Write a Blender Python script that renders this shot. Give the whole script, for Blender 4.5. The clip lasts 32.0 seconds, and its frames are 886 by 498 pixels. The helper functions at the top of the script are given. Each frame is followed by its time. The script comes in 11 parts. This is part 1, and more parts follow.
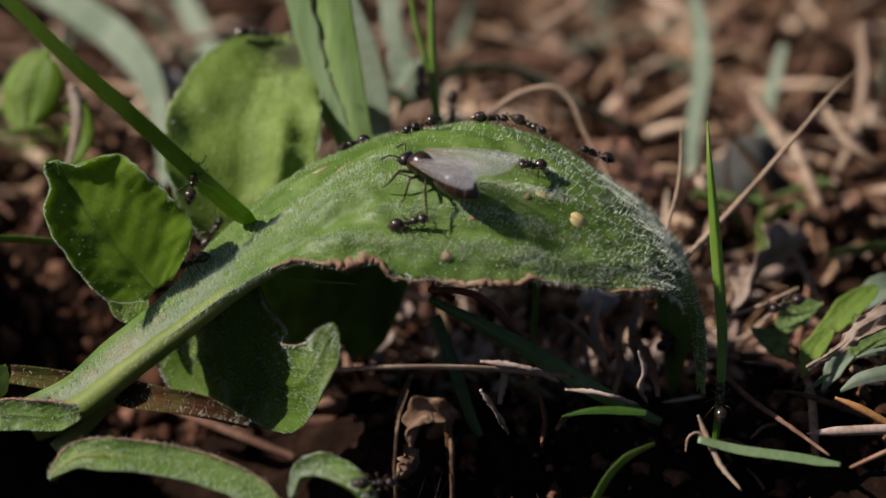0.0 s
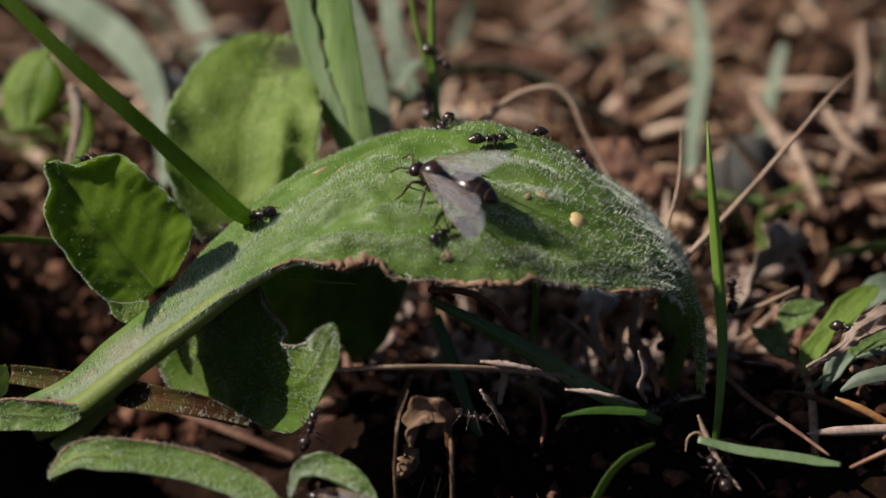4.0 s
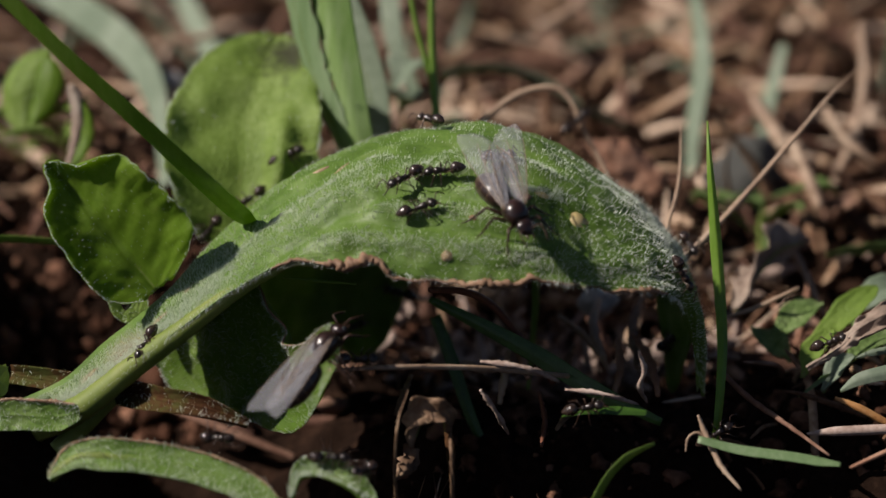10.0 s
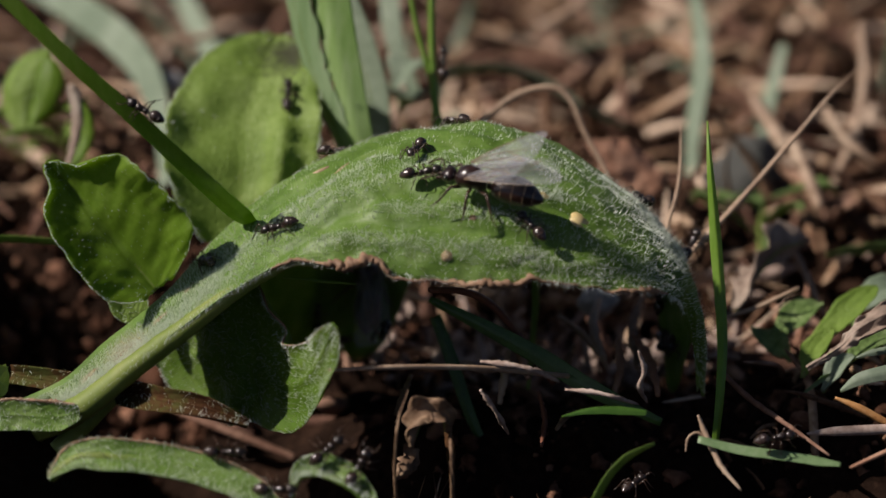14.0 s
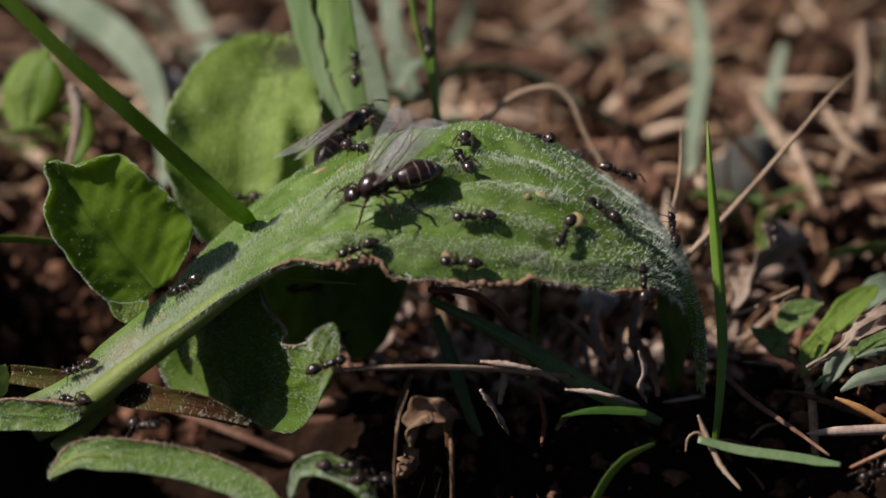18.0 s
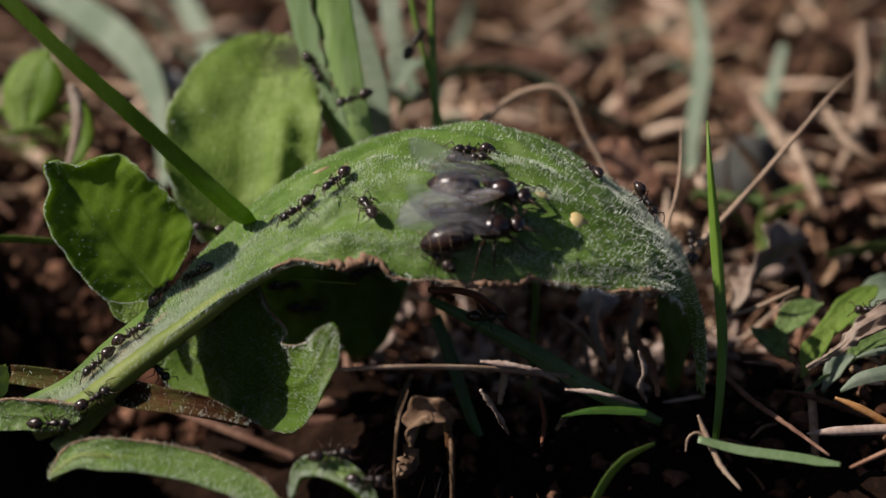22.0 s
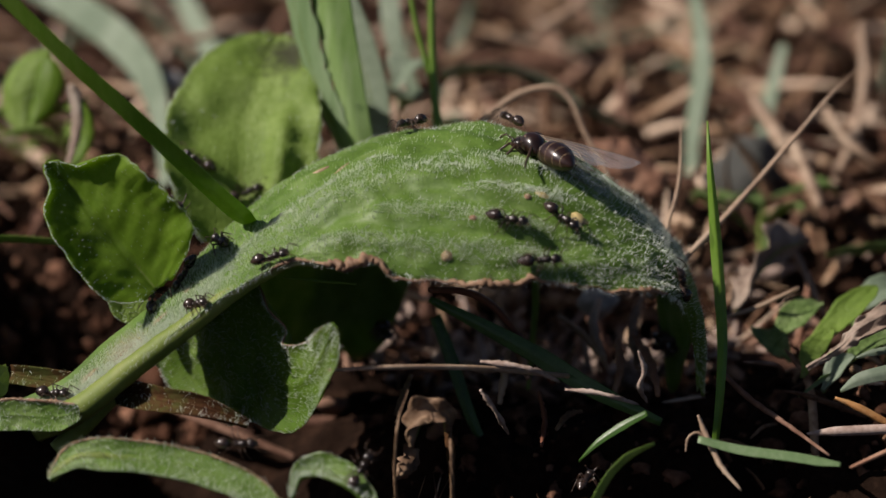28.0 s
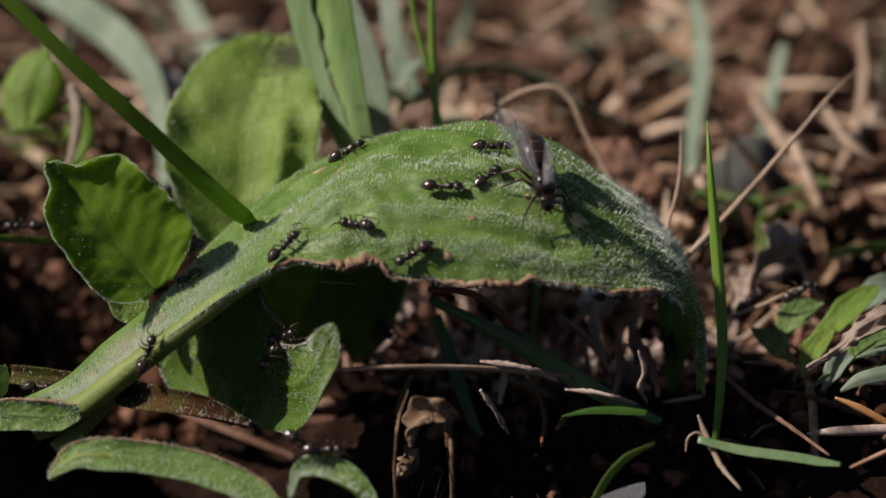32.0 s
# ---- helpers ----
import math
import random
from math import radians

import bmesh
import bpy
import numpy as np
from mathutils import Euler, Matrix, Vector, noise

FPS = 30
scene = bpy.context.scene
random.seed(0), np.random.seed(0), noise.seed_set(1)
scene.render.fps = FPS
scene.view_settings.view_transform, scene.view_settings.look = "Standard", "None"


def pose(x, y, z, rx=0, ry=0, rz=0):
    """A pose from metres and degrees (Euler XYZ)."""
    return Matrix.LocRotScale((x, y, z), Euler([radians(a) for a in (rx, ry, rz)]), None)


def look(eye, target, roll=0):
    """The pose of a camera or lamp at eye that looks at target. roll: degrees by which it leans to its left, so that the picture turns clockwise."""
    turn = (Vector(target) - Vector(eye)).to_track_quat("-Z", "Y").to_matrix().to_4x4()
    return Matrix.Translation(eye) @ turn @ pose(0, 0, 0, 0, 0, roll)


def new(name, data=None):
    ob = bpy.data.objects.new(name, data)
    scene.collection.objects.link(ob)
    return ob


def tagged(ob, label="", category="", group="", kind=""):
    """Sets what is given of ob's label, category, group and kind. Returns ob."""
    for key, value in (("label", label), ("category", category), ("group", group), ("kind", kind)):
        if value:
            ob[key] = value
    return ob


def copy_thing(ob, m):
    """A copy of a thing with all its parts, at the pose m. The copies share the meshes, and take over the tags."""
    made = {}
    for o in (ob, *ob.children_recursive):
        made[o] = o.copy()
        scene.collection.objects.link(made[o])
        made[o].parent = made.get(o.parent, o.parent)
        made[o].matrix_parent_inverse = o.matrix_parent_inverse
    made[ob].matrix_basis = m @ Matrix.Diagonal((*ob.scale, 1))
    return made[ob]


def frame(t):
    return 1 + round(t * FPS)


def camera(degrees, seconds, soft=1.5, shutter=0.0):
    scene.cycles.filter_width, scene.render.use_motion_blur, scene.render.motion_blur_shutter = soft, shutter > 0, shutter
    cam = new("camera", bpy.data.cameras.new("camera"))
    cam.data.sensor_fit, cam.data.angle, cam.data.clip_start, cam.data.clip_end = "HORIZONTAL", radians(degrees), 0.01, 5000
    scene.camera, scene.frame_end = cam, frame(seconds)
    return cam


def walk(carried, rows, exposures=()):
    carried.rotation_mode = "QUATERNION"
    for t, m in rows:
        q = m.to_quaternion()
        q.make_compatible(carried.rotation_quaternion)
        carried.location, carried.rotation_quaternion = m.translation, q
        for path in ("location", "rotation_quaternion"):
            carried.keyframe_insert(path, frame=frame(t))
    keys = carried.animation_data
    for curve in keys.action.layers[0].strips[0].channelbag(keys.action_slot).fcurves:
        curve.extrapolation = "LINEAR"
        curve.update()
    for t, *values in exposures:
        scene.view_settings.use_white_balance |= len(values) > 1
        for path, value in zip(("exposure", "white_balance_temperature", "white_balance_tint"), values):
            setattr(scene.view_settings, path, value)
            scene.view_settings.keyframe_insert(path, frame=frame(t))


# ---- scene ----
# Ants on a hairy rosette leaf, close up. Lengths below are in millimetres; MM turns them into metres.
MM = 0.001

cam = camera(20, 32.0)
cam.data.dof.use_dof = True
cam.data.dof.focus_distance = 0.247
cam.data.dof.aperture_fstop = 17.0
EYE = Vector((0, -234.92, 100.51)) * MM
AIM = Vector((0, 0, 15.0)) * MM
walk(cam, [(0.0, look(EYE, AIM)), (32.0, look(EYE, AIM))], exposures=[(0.0, 0.13), (32.0, 0.13)])

# ---- light: a high sun from behind on the left, and the sky ----
SUN_FROM = Vector((-0.715, -0.14, 0.685)).normalized()
world = bpy.data.worlds.new("sky")
scene.world = world
world.use_nodes = True
wn = world.node_tree.nodes
sky = wn.new("ShaderNodeTexSky")
sky.sky_type = "NISHITA"
sky.sun_disc = False
sky.air_density = 0.5
sky.dust_density = 1.2
sky.sun_elevation = math.asin(SUN_FROM.z)
sky.sun_rotation = math.atan2(SUN_FROM.x, SUN_FROM.y)
world.node_tree.links.new(sky.outputs[0], wn["Background"].inputs[0])
wn["Background"].inputs[1].default_value = 0.05
sun = new("sun", bpy.data.lights.new("sun", "SUN"))
sun.data.energy = 5.0
sun.data.angle = radians(0.53)
sun.data.color = (1.0, 0.9, 0.83)
sun.matrix_world = look(SUN_FROM, (0, 0, 0))


# ---- materials ----
def ramp(nodes, stops):
    node = nodes.new("ShaderNodeValToRGB")
    while len(node.color_ramp.elements) < len(stops):
        node.color_ramp.elements.new(0.5)
    for el, (at, col) in zip(node.color_ramp.elements, stops):
        el.position, el.color = at, (*col, 1)
    return node


def surface(name, stops, grain=1.5, coarse=0.15, rough=0.5, bump=0.15, bump_grain=4.0, through_light=0.0, gloss=0.5,
            stretch=(1, 1, 1), by_piece=0.0, metal=0.0, cells_per_mm=0.0, stain=None, through_tint=(1.5, 1.35, 0.5)):
    """A material whose colour runs over stops by coarse and fine noise; grain, coarse and bump_grain are counts per millimetre."""
    m = bpy.data.materials.new(name)
    m.use_nodes = True
    nt = m.node_tree
    nodes, link = nt.nodes, nt.links.new
    bsdf = nodes["Principled BSDF"]
    co = nodes.new("ShaderNodeTexCoord")
    mp = nodes.new("ShaderNodeMapping")
    mp.inputs["Scale"].default_value = stretch
    link(co.outputs["Object"], mp.inputs["Vector"])
    fine = nodes.new("ShaderNodeTexNoise")
    fine.inputs["Scale"].default_value = grain / MM
    fine.inputs["Detail"].default_value = 4
    big = nodes.new("ShaderNodeTexNoise")
    big.inputs["Scale"].default_value = coarse / MM
    big.inputs["Detail"].default_value = 3
    link(mp.outputs[0], fine.inputs["Vector"])
    link(mp.outputs[0], big.inputs["Vector"])
    mix = nodes.new("ShaderNodeMath")
    mix.operation = "MULTIPLY_ADD"
    link(fine.outputs[0], mix.inputs[0])
    mix.inputs[1].default_value = 0.5
    half = nodes.new("ShaderNodeMath")
    half.operation = "MULTIPLY_ADD"
    link(big.outputs[0], half.inputs[0])
    half.inputs[1].default_value, half.inputs[2].default_value = 0.9, -0.2
    link(half.outputs[0], mix.inputs[2])
    value = mix
    if by_piece:
        if by_piece > 0:
            info = nodes.new("ShaderNodeNewGeometry").outputs["Random Per Island"]
        else:
            info = nodes.new("ShaderNodeObjectInfo").outputs["Random"]
        more = nodes.new("ShaderNodeMath")
        more.operation = "MULTIPLY_ADD"
        link(info, more.inputs[0])
        more.inputs[1].default_value = abs(by_piece)
        down = nodes.new("ShaderNodeMath")
        down.operation = "SUBTRACT"
        link(mix.outputs[0], down.inputs[0])
        down.inputs[1].default_value = abs(by_piece) / 2
        link(down.outputs[0], more.inputs[2])
        value = more
    rp = ramp(nodes, stops)
    link(value.outputs[0], rp.inputs[0])
    colour = rp.outputs[0]
    if stain:
        at, radius, tint = stain
        far = nodes.new("ShaderNodeVectorMath")
        far.operation = "DISTANCE"
        link(co.outputs["Object"], far.inputs[0])
        far.inputs[1].default_value = [k * MM for k in at]
        rag = nodes.new("ShaderNodeMath")
        rag.operation = "MULTIPLY_ADD"
        link(fine.outputs[0], rag.inputs[0])
        rag.inputs[1].default_value = radius * 1.2 * MM
        link(far.outputs["Value"], rag.inputs[2])
        span = nodes.new("ShaderNodeMapRange")
        link(rag.outputs[0], span.inputs["Value"])
        span.inputs["From Min"].default_value, span.inputs["From Max"].default_value = radius * 0.8 * MM, radius * 1.5 * MM
        span.inputs["To Min"].default_value, span.inputs["To Max"].default_value = 0.9, 0.0
        wither = nodes.new("ShaderNodeMixRGB")
        link(span.outputs[0], wither.inputs[0])
        link(colour, wither.inputs[1])
        wither.inputs[2].default_value = (*tint, 1)
        colour = wither.outputs[0]
    link(colour, bsdf.inputs["Base Color"])
    bsdf.inputs["Roughness"].default_value = rough
    bsdf.inputs["Specular IOR Level"].default_value = gloss
    bsdf.inputs["Metallic"].default_value = metal
    if bump:
        cells = nodes.new("ShaderNodeTexNoise")
        cells.inputs["Scale"].default_value = bump_grain / MM
        cells.inputs["Detail"].default_value = 3
        link(mp.outputs[0], cells.inputs["Vector"])
        bp = nodes.new("ShaderNodeBump")
        bp.inputs["Strength"].default_value = min(1.0, bump * 2)
        bp.inputs["Distance"].default_value = bump * MM
        link(cells.outputs[0], bp.inputs["Height"])
        link(bp.outputs[0], bsdf.inputs["Normal"])
        if cells_per_mm:
            vo = nodes.new("ShaderNodeTexVoronoi")
            vo.feature = "SMOOTH_F1"
            vo.inputs["Scale"].default_value = cells_per_mm / MM
            link(mp.outputs[0], vo.inputs["Vector"])
            bq = nodes.new("ShaderNodeBump")
            bq.invert = True
            bq.inputs["Strength"].default_value = 0.9
            bq.inputs["Distance"].default_value = 0.5 / cells_per_mm * MM
            link(vo.outputs["Distance"], bq.inputs["Height"])
            link(bp.outputs[0], bq.inputs["Normal"])
            link(bq.outputs[0], bsdf.inputs["Normal"])
    if through_light:
        tr = nodes.new("ShaderNodeBsdfTranslucent")
        bright = nodes.new("ShaderNodeMixRGB")
        bright.blend_type = "MULTIPLY"
        bright.inputs[0].default_value = 1
        link(colour, bright.inputs[1])
        bright.inputs[2].default_value = (*through_tint, 1)
        link(bright.outputs[0], tr.inputs[0])
        ms = nodes.new("ShaderNodeMixShader")
        ms.inputs[0].default_value = through_light
        link(bsdf.outputs[0], ms.inputs[1])
        link(tr.outputs[0], ms.inputs[2])
        link(ms.outputs[0], nodes["Material Output"].inputs[0])
    return m


M_HERO = surface("downy_leaf", [(0.25, (0.062, 0.12, 0.014)), (0.5, (0.112, 0.2, 0.03)), (0.75, (0.18, 0.265, 0.075))],
                 grain=3.5, coarse=0.35, rough=0.5, bump=0.1, bump_grain=4.5, through_light=0.22, gloss=0.4, stain=((-30.93, -7.18, 6.96), 4.2, (0.34, 0.28, 0.2)))
M_LEAF = surface("leaf_green", [(0.2, (0.12, 0.2, 0.025)), (0.5, (0.185, 0.28, 0.05)), (0.8, (0.3, 0.4, 0.12))],
                 grain=1.2, coarse=0.1, rough=0.6, bump=0.08, bump_grain=1.5, through_light=0.35, gloss=0.35, cells_per_mm=3.5)
M_UPRIGHT = surface("upright_leaf_green", [(0.2, (0.12, 0.2, 0.025)), (0.5, (0.185, 0.28, 0.05)), (0.8, (0.3, 0.4, 0.12))],
                    grain=1.2, coarse=0.1, rough=0.6, bump=0.08, bump_grain=1.5, through_light=0.35, gloss=0.35, cells_per_mm=3.5, stain=((-16.6, 32.5, 25.9), 5.6, (0.05, 0.045, 0.03)))
M_LEAF_DARK = surface("leaf_deep_green", [(0.2, (0.075, 0.15, 0.014)), (0.5, (0.125, 0.225, 0.026)), (0.8, (0.21, 0.31, 0.075))],
                      grain=1.2, coarse=0.1, rough=0.5, bump=0.12, bump_grain=2.0, through_light=0.5, gloss=0.4)
M_RIB = surface("midrib", [(0.2, (0.11, 0.16, 0.02)), (0.5, (0.16, 0.21, 0.035)), (0.8, (0.22, 0.25, 0.06))],
                grain=1.5, coarse=0.2, rough=0.65, bump=0.06, through_light=0.1)
M_MARGIN = surface("withered_margin", [(0.2, (0.09, 0.05, 0.028)), (0.5, (0.25, 0.145, 0.085)), (0.8, (0.42, 0.28, 0.18))],
                   grain=2, coarse=0.4, rough=0.7, bump=0.1)
M_HAIR = surface("leaf_hair", [(0.2, (0.7, 0.76, 0.74)), (0.8, (0.84, 0.88, 0.87))], rough=0.22, bump=0, through_light=0.35, through_tint=(1.15, 1.12, 0.8))
M_BLADE = surface("grass_green", [(0.2, (0.1, 0.18, 0.02)), (0.5, (0.155, 0.26, 0.04)), (0.8, (0.24, 0.34, 0.09))],
                  grain=1.5, coarse=0.12, rough=0.35, bump=0.08, bump_grain=3, through_light=0.25, stretch=(1, 1, 0.15))
M_FRESH = surface("grass_fresh_green", [(0.2, (0.13, 0.26, 0.02)), (0.5, (0.2, 0.36, 0.04)), (0.8, (0.29, 0.44, 0.09))],
                  grain=1.5, coarse=0.12, rough=0.3, bump=0.08, bump_grain=3, through_light=0.45, stretch=(1, 1, 0.15))
# grass green with the shade under the arched leaf put into its colour
M_BLADE_SHADED = surface("grass_green_shaded", [(0.2, (0.025, 0.075, 0.01)), (0.5, (0.045, 0.105, 0.014)), (0.8, (0.07, 0.15, 0.03))],
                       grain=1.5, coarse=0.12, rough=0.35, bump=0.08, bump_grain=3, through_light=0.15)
M_BLADE_PALE = surface("grass_bluish", [(0.25, (0.15, 0.2, 0.135)), (0.5, (0.225, 0.28, 0.2)), (0.75, (0.34, 0.39, 0.31))],
                       grain=1.2, coarse=0.1, rough=0.6, bump=0.05, through_light=0.3, gloss=0.25)
M_STRAW = surface("straw", [(0.2, (0.05, 0.024, 0.013)), (0.45, (0.17, 0.095, 0.055)), (0.65, (0.36, 0.24, 0.15)), (0.85, (0.62, 0.47, 0.35))],
                  grain=1.5, coarse=0.15, rough=0.7, bump=0.08, by_piece=0.8, gloss=0.15)
M_STRAW_ONE = surface("dry_stalk", [(0.2, (0.19, 0.12, 0.08)), (0.5, (0.33, 0.225, 0.15)), (0.8, (0.47, 0.36, 0.26))],
                      grain=1.5, coarse=0.2, rough=0.6, bump=0.08)
M_RED = surface("reddish_stem", [(0.2, (0.08, 0.025, 0.015)), (0.5, (0.15, 0.055, 0.03)), (0.8, (0.24, 0.1, 0.05))],
                grain=1.5, coarse=0.2, rough=0.5, bump=0.06)
M_LITTER = surface("brown_litter", [(0.2, (0.055, 0.028, 0.02)), (0.5, (0.15, 0.08, 0.055)), (0.8, (0.31, 0.19, 0.135))],
                   grain=1.2, coarse=0.2, rough=0.8, bump=0.12, by_piece=0.7, gloss=0.1)
# soil colour lowered to near black, to carry the shade among the plants
M_SOIL_SHADED = surface("soil", [(0.25, (0.006, 0.003, 0.0018)), (0.5, (0.013, 0.007, 0.0045)), (0.75, (0.04, 0.021, 0.013))],
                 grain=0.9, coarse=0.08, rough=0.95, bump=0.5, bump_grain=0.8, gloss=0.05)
M_CLOD = surface("crumb", [(0.25, (0.02, 0.009, 0.005)), (0.5, (0.07, 0.032, 0.019)), (0.8, (0.2, 0.105, 0.068))],
                 grain=1.2, coarse=0.2, rough=0.95, bump=0.3, bump_grain=1.5, by_piece=0.6, gloss=0.08)
M_STONE = surface("grey_stone", [(0.2, (0.025, 0.026, 0.022)), (0.5, (0.055, 0.056, 0.05)), (0.8, (0.12, 0.12, 0.105))],
                  grain=0.9, coarse=0.15, rough=0.85, bump=0.3, bump_grain=1)
M_PEBBLE = surface("pale_pebble", [(0.2, (0.25, 0.23, 0.21)), (0.8, (0.42, 0.4, 0.37))], rough=0.7, bump=0.1)
M_DEAD = surface("dead_leaf", [(0.2, (0.1, 0.07, 0.05)), (0.5, (0.22, 0.16, 0.12)), (0.8, (0.36, 0.3, 0.24))],
                 grain=1.5, coarse=0.25, rough=0.75, bump=0.2, bump_grain=1.5)
M_BARK = surface("russet_leaf_litter", [(0.2, (0.16, 0.07, 0.04)), (0.5, (0.3, 0.15, 0.09)), (0.8, (0.45, 0.27, 0.18))],
                 grain=1, coarse=0.2, rough=0.7, bump=0.15)
M_FUZZ = surface("fuzzy_stalk", [(0.2, (0.03, 0.01, 0.005)), (0.45, (0.055, 0.026, 0.01)), (0.7, (0.06, 0.07, 0.018))],
                 grain=1.5, coarse=0.25, rough=0.9, bump=0.2, gloss=0.1)
M_WIDE = surface("grass_pale_green", [(0.25, (0.12, 0.23, 0.045)), (0.5, (0.2, 0.32, 0.09)), (0.75, (0.32, 0.43, 0.2))],
                 grain=1.5, coarse=0.12, rough=0.4, bump=0.1, bump_grain=3, through_light=0.25, stretch=(1, 1, 0.1))
M_WEED = surface("weed_grey_green", [(0.2, (0.075, 0.13, 0.03)), (0.5, (0.14, 0.215, 0.065)), (0.8, (0.26, 0.33, 0.15))],
                 grain=1.2, coarse=0.25, rough=0.65, bump=0.25, through_light=0.25, gloss=0.2, cells_per_mm=2.0)
M_CURL = surface("withered_scrap", [(0.2, (0.05, 0.025, 0.012)), (0.5, (0.15, 0.085, 0.045)), (0.8, (0.3, 0.2, 0.12))],
                 grain=1.5, coarse=0.5, rough=0.75, bump=0.2, bump_grain=2)
M_SCAR = surface("leaf_scar", [(0.2, (0.14, 0.1, 0.05)), (0.5, (0.26, 0.19, 0.1)), (0.8, (0.4, 0.3, 0.19))], grain=3, coarse=0.6, rough=0.7, bump=0.1)
M_RUST = surface("rusty_stalk", [(0.2, (0.22, 0.09, 0.025)), (0.5, (0.4, 0.19, 0.06)), (0.8, (0.5, 0.3, 0.13))], grain=2, coarse=0.3, rough=0.6, bump=0.1)
M_BIT = surface("pinkish_straw", [(0.2, (0.2, 0.13, 0.1)), (0.5, (0.38, 0.28, 0.23)), (0.8, (0.55, 0.45, 0.39))], grain=2, coarse=0.5, rough=0.75, bump=0.15)
M_GRASS_MID = surface("grass_grey_green", [(0.25, (0.13, 0.215, 0.085)), (0.5, (0.2, 0.3, 0.14)), (0.75, (0.32, 0.41, 0.25))],
                      grain=1.5, coarse=0.12, rough=0.45, bump=0.1, bump_grain=3, through_light=0.3, stretch=(1, 1, 0.1))
M_CUP = surface("leaf_yellow_green", [(0.2, (0.11, 0.2, 0.014)), (0.5, (0.17, 0.29, 0.024)), (0.8, (0.25, 0.37, 0.06))],
                grain=1.2, coarse=0.1, rough=0.5, bump=0.12, bump_grain=2.0, through_light=0.6, gloss=0.35)
M_YELLOW = surface("yellow_blemish", [(0.2, (0.42, 0.32, 0.1)), (0.8, (0.66, 0.52, 0.26))], grain=3, rough=0.5, bump=0.1)


# ---- mesh helpers (millimetres in, metres out) ----
def mesh_of(name, verts, faces, material, smooth=True):
    me = bpy.data.meshes.new(name)
    me.from_pydata((np.asarray(verts, dtype=float) * MM).tolist(), [], faces)
    me.materials.append(material)
    if smooth:
        me.polygons.foreach_set("use_smooth", [True] * len(me.polygons))
    me.update()
    return me


def thing(name, me, label, category, group="", kind=""):
    return tagged(new(name, me), label, category, group, kind)


def part(name, me, parent, label="", kind=""):
    ob = new(name, me)
    ob.parent = parent
    return tagged(ob, label, kind=kind)


def spline(pts, n):
    """n points along a smooth curve through pts (Catmull-Rom)."""
    p = np.asarray(pts, dtype=float)
    p = np.vstack([2 * p[0] - p[1], p, 2 * p[-1] - p[-2]])
    out = []
    for t in np.linspace(0, len(p) - 3 - 1e-9, n):
        i = int(t)
        u = t - i
        a, b, c, d = p[i:i + 4]
        out.append(0.5 * (2 * b + (c - a) * u + (2 * a - 5 * b + 4 * c - d) * u * u + (3 * b - a - 3 * c + d) * u ** 3))
    return np.array(out)


def unit(v):
    v = np.asarray(v, dtype=float)
    return v / np.maximum(np.linalg.norm(v, axis=-1, keepdims=True), 1e-9)


def tangents(c):
    return unit(np.gradient(c, axis=0))


def rows_to_faces(nr, nc, closed=False, base=0):
    faces = []
    for i in range(nr - 1):
        for j in range(nc if closed else nc - 1):
            k = (j + 1) % nc
            faces.append((base + i * nc + j, base + i * nc + k, base + (i + 1) * nc + k, base + (i + 1) * nc + j))
    return faces


def tube(pts, radii, sides=8, n=24, wobble=0.0, seed=0):
    """Verts and faces of a round tapering stalk through pts."""
    c = spline(pts, n)
    r = np.interp(np.linspace(0, 1, n), np.linspace(0, 1, len(radii)), radii)
    t = tangents(c)
    ref = np.array([0.0, 0.0, 1.0]) if abs(t[:, 2]).mean() < 0.8 else np.array([0.0, 1.0, 0.0])
    a = unit(np.cross(t, ref))
    b = np.cross(t, a)
    rng = np.random.default_rng(seed)
    ang = np.arange(sides) * 2 * math.pi / sides
    rr = r[:, None] * (1 + wobble * rng.normal(size=(n, sides)))
    v = c[:, None] + rr[..., None] * (np.cos(ang)[None, :, None] * a[:, None] + np.sin(ang)[None, :, None] * b[:, None])
    faces = rows_to_faces(n, sides, True)
    faces += [tuple(range(sides))[::-1], tuple((n - 1) * sides + j for j in range(sides))]
    return v.reshape(-1, 3), faces


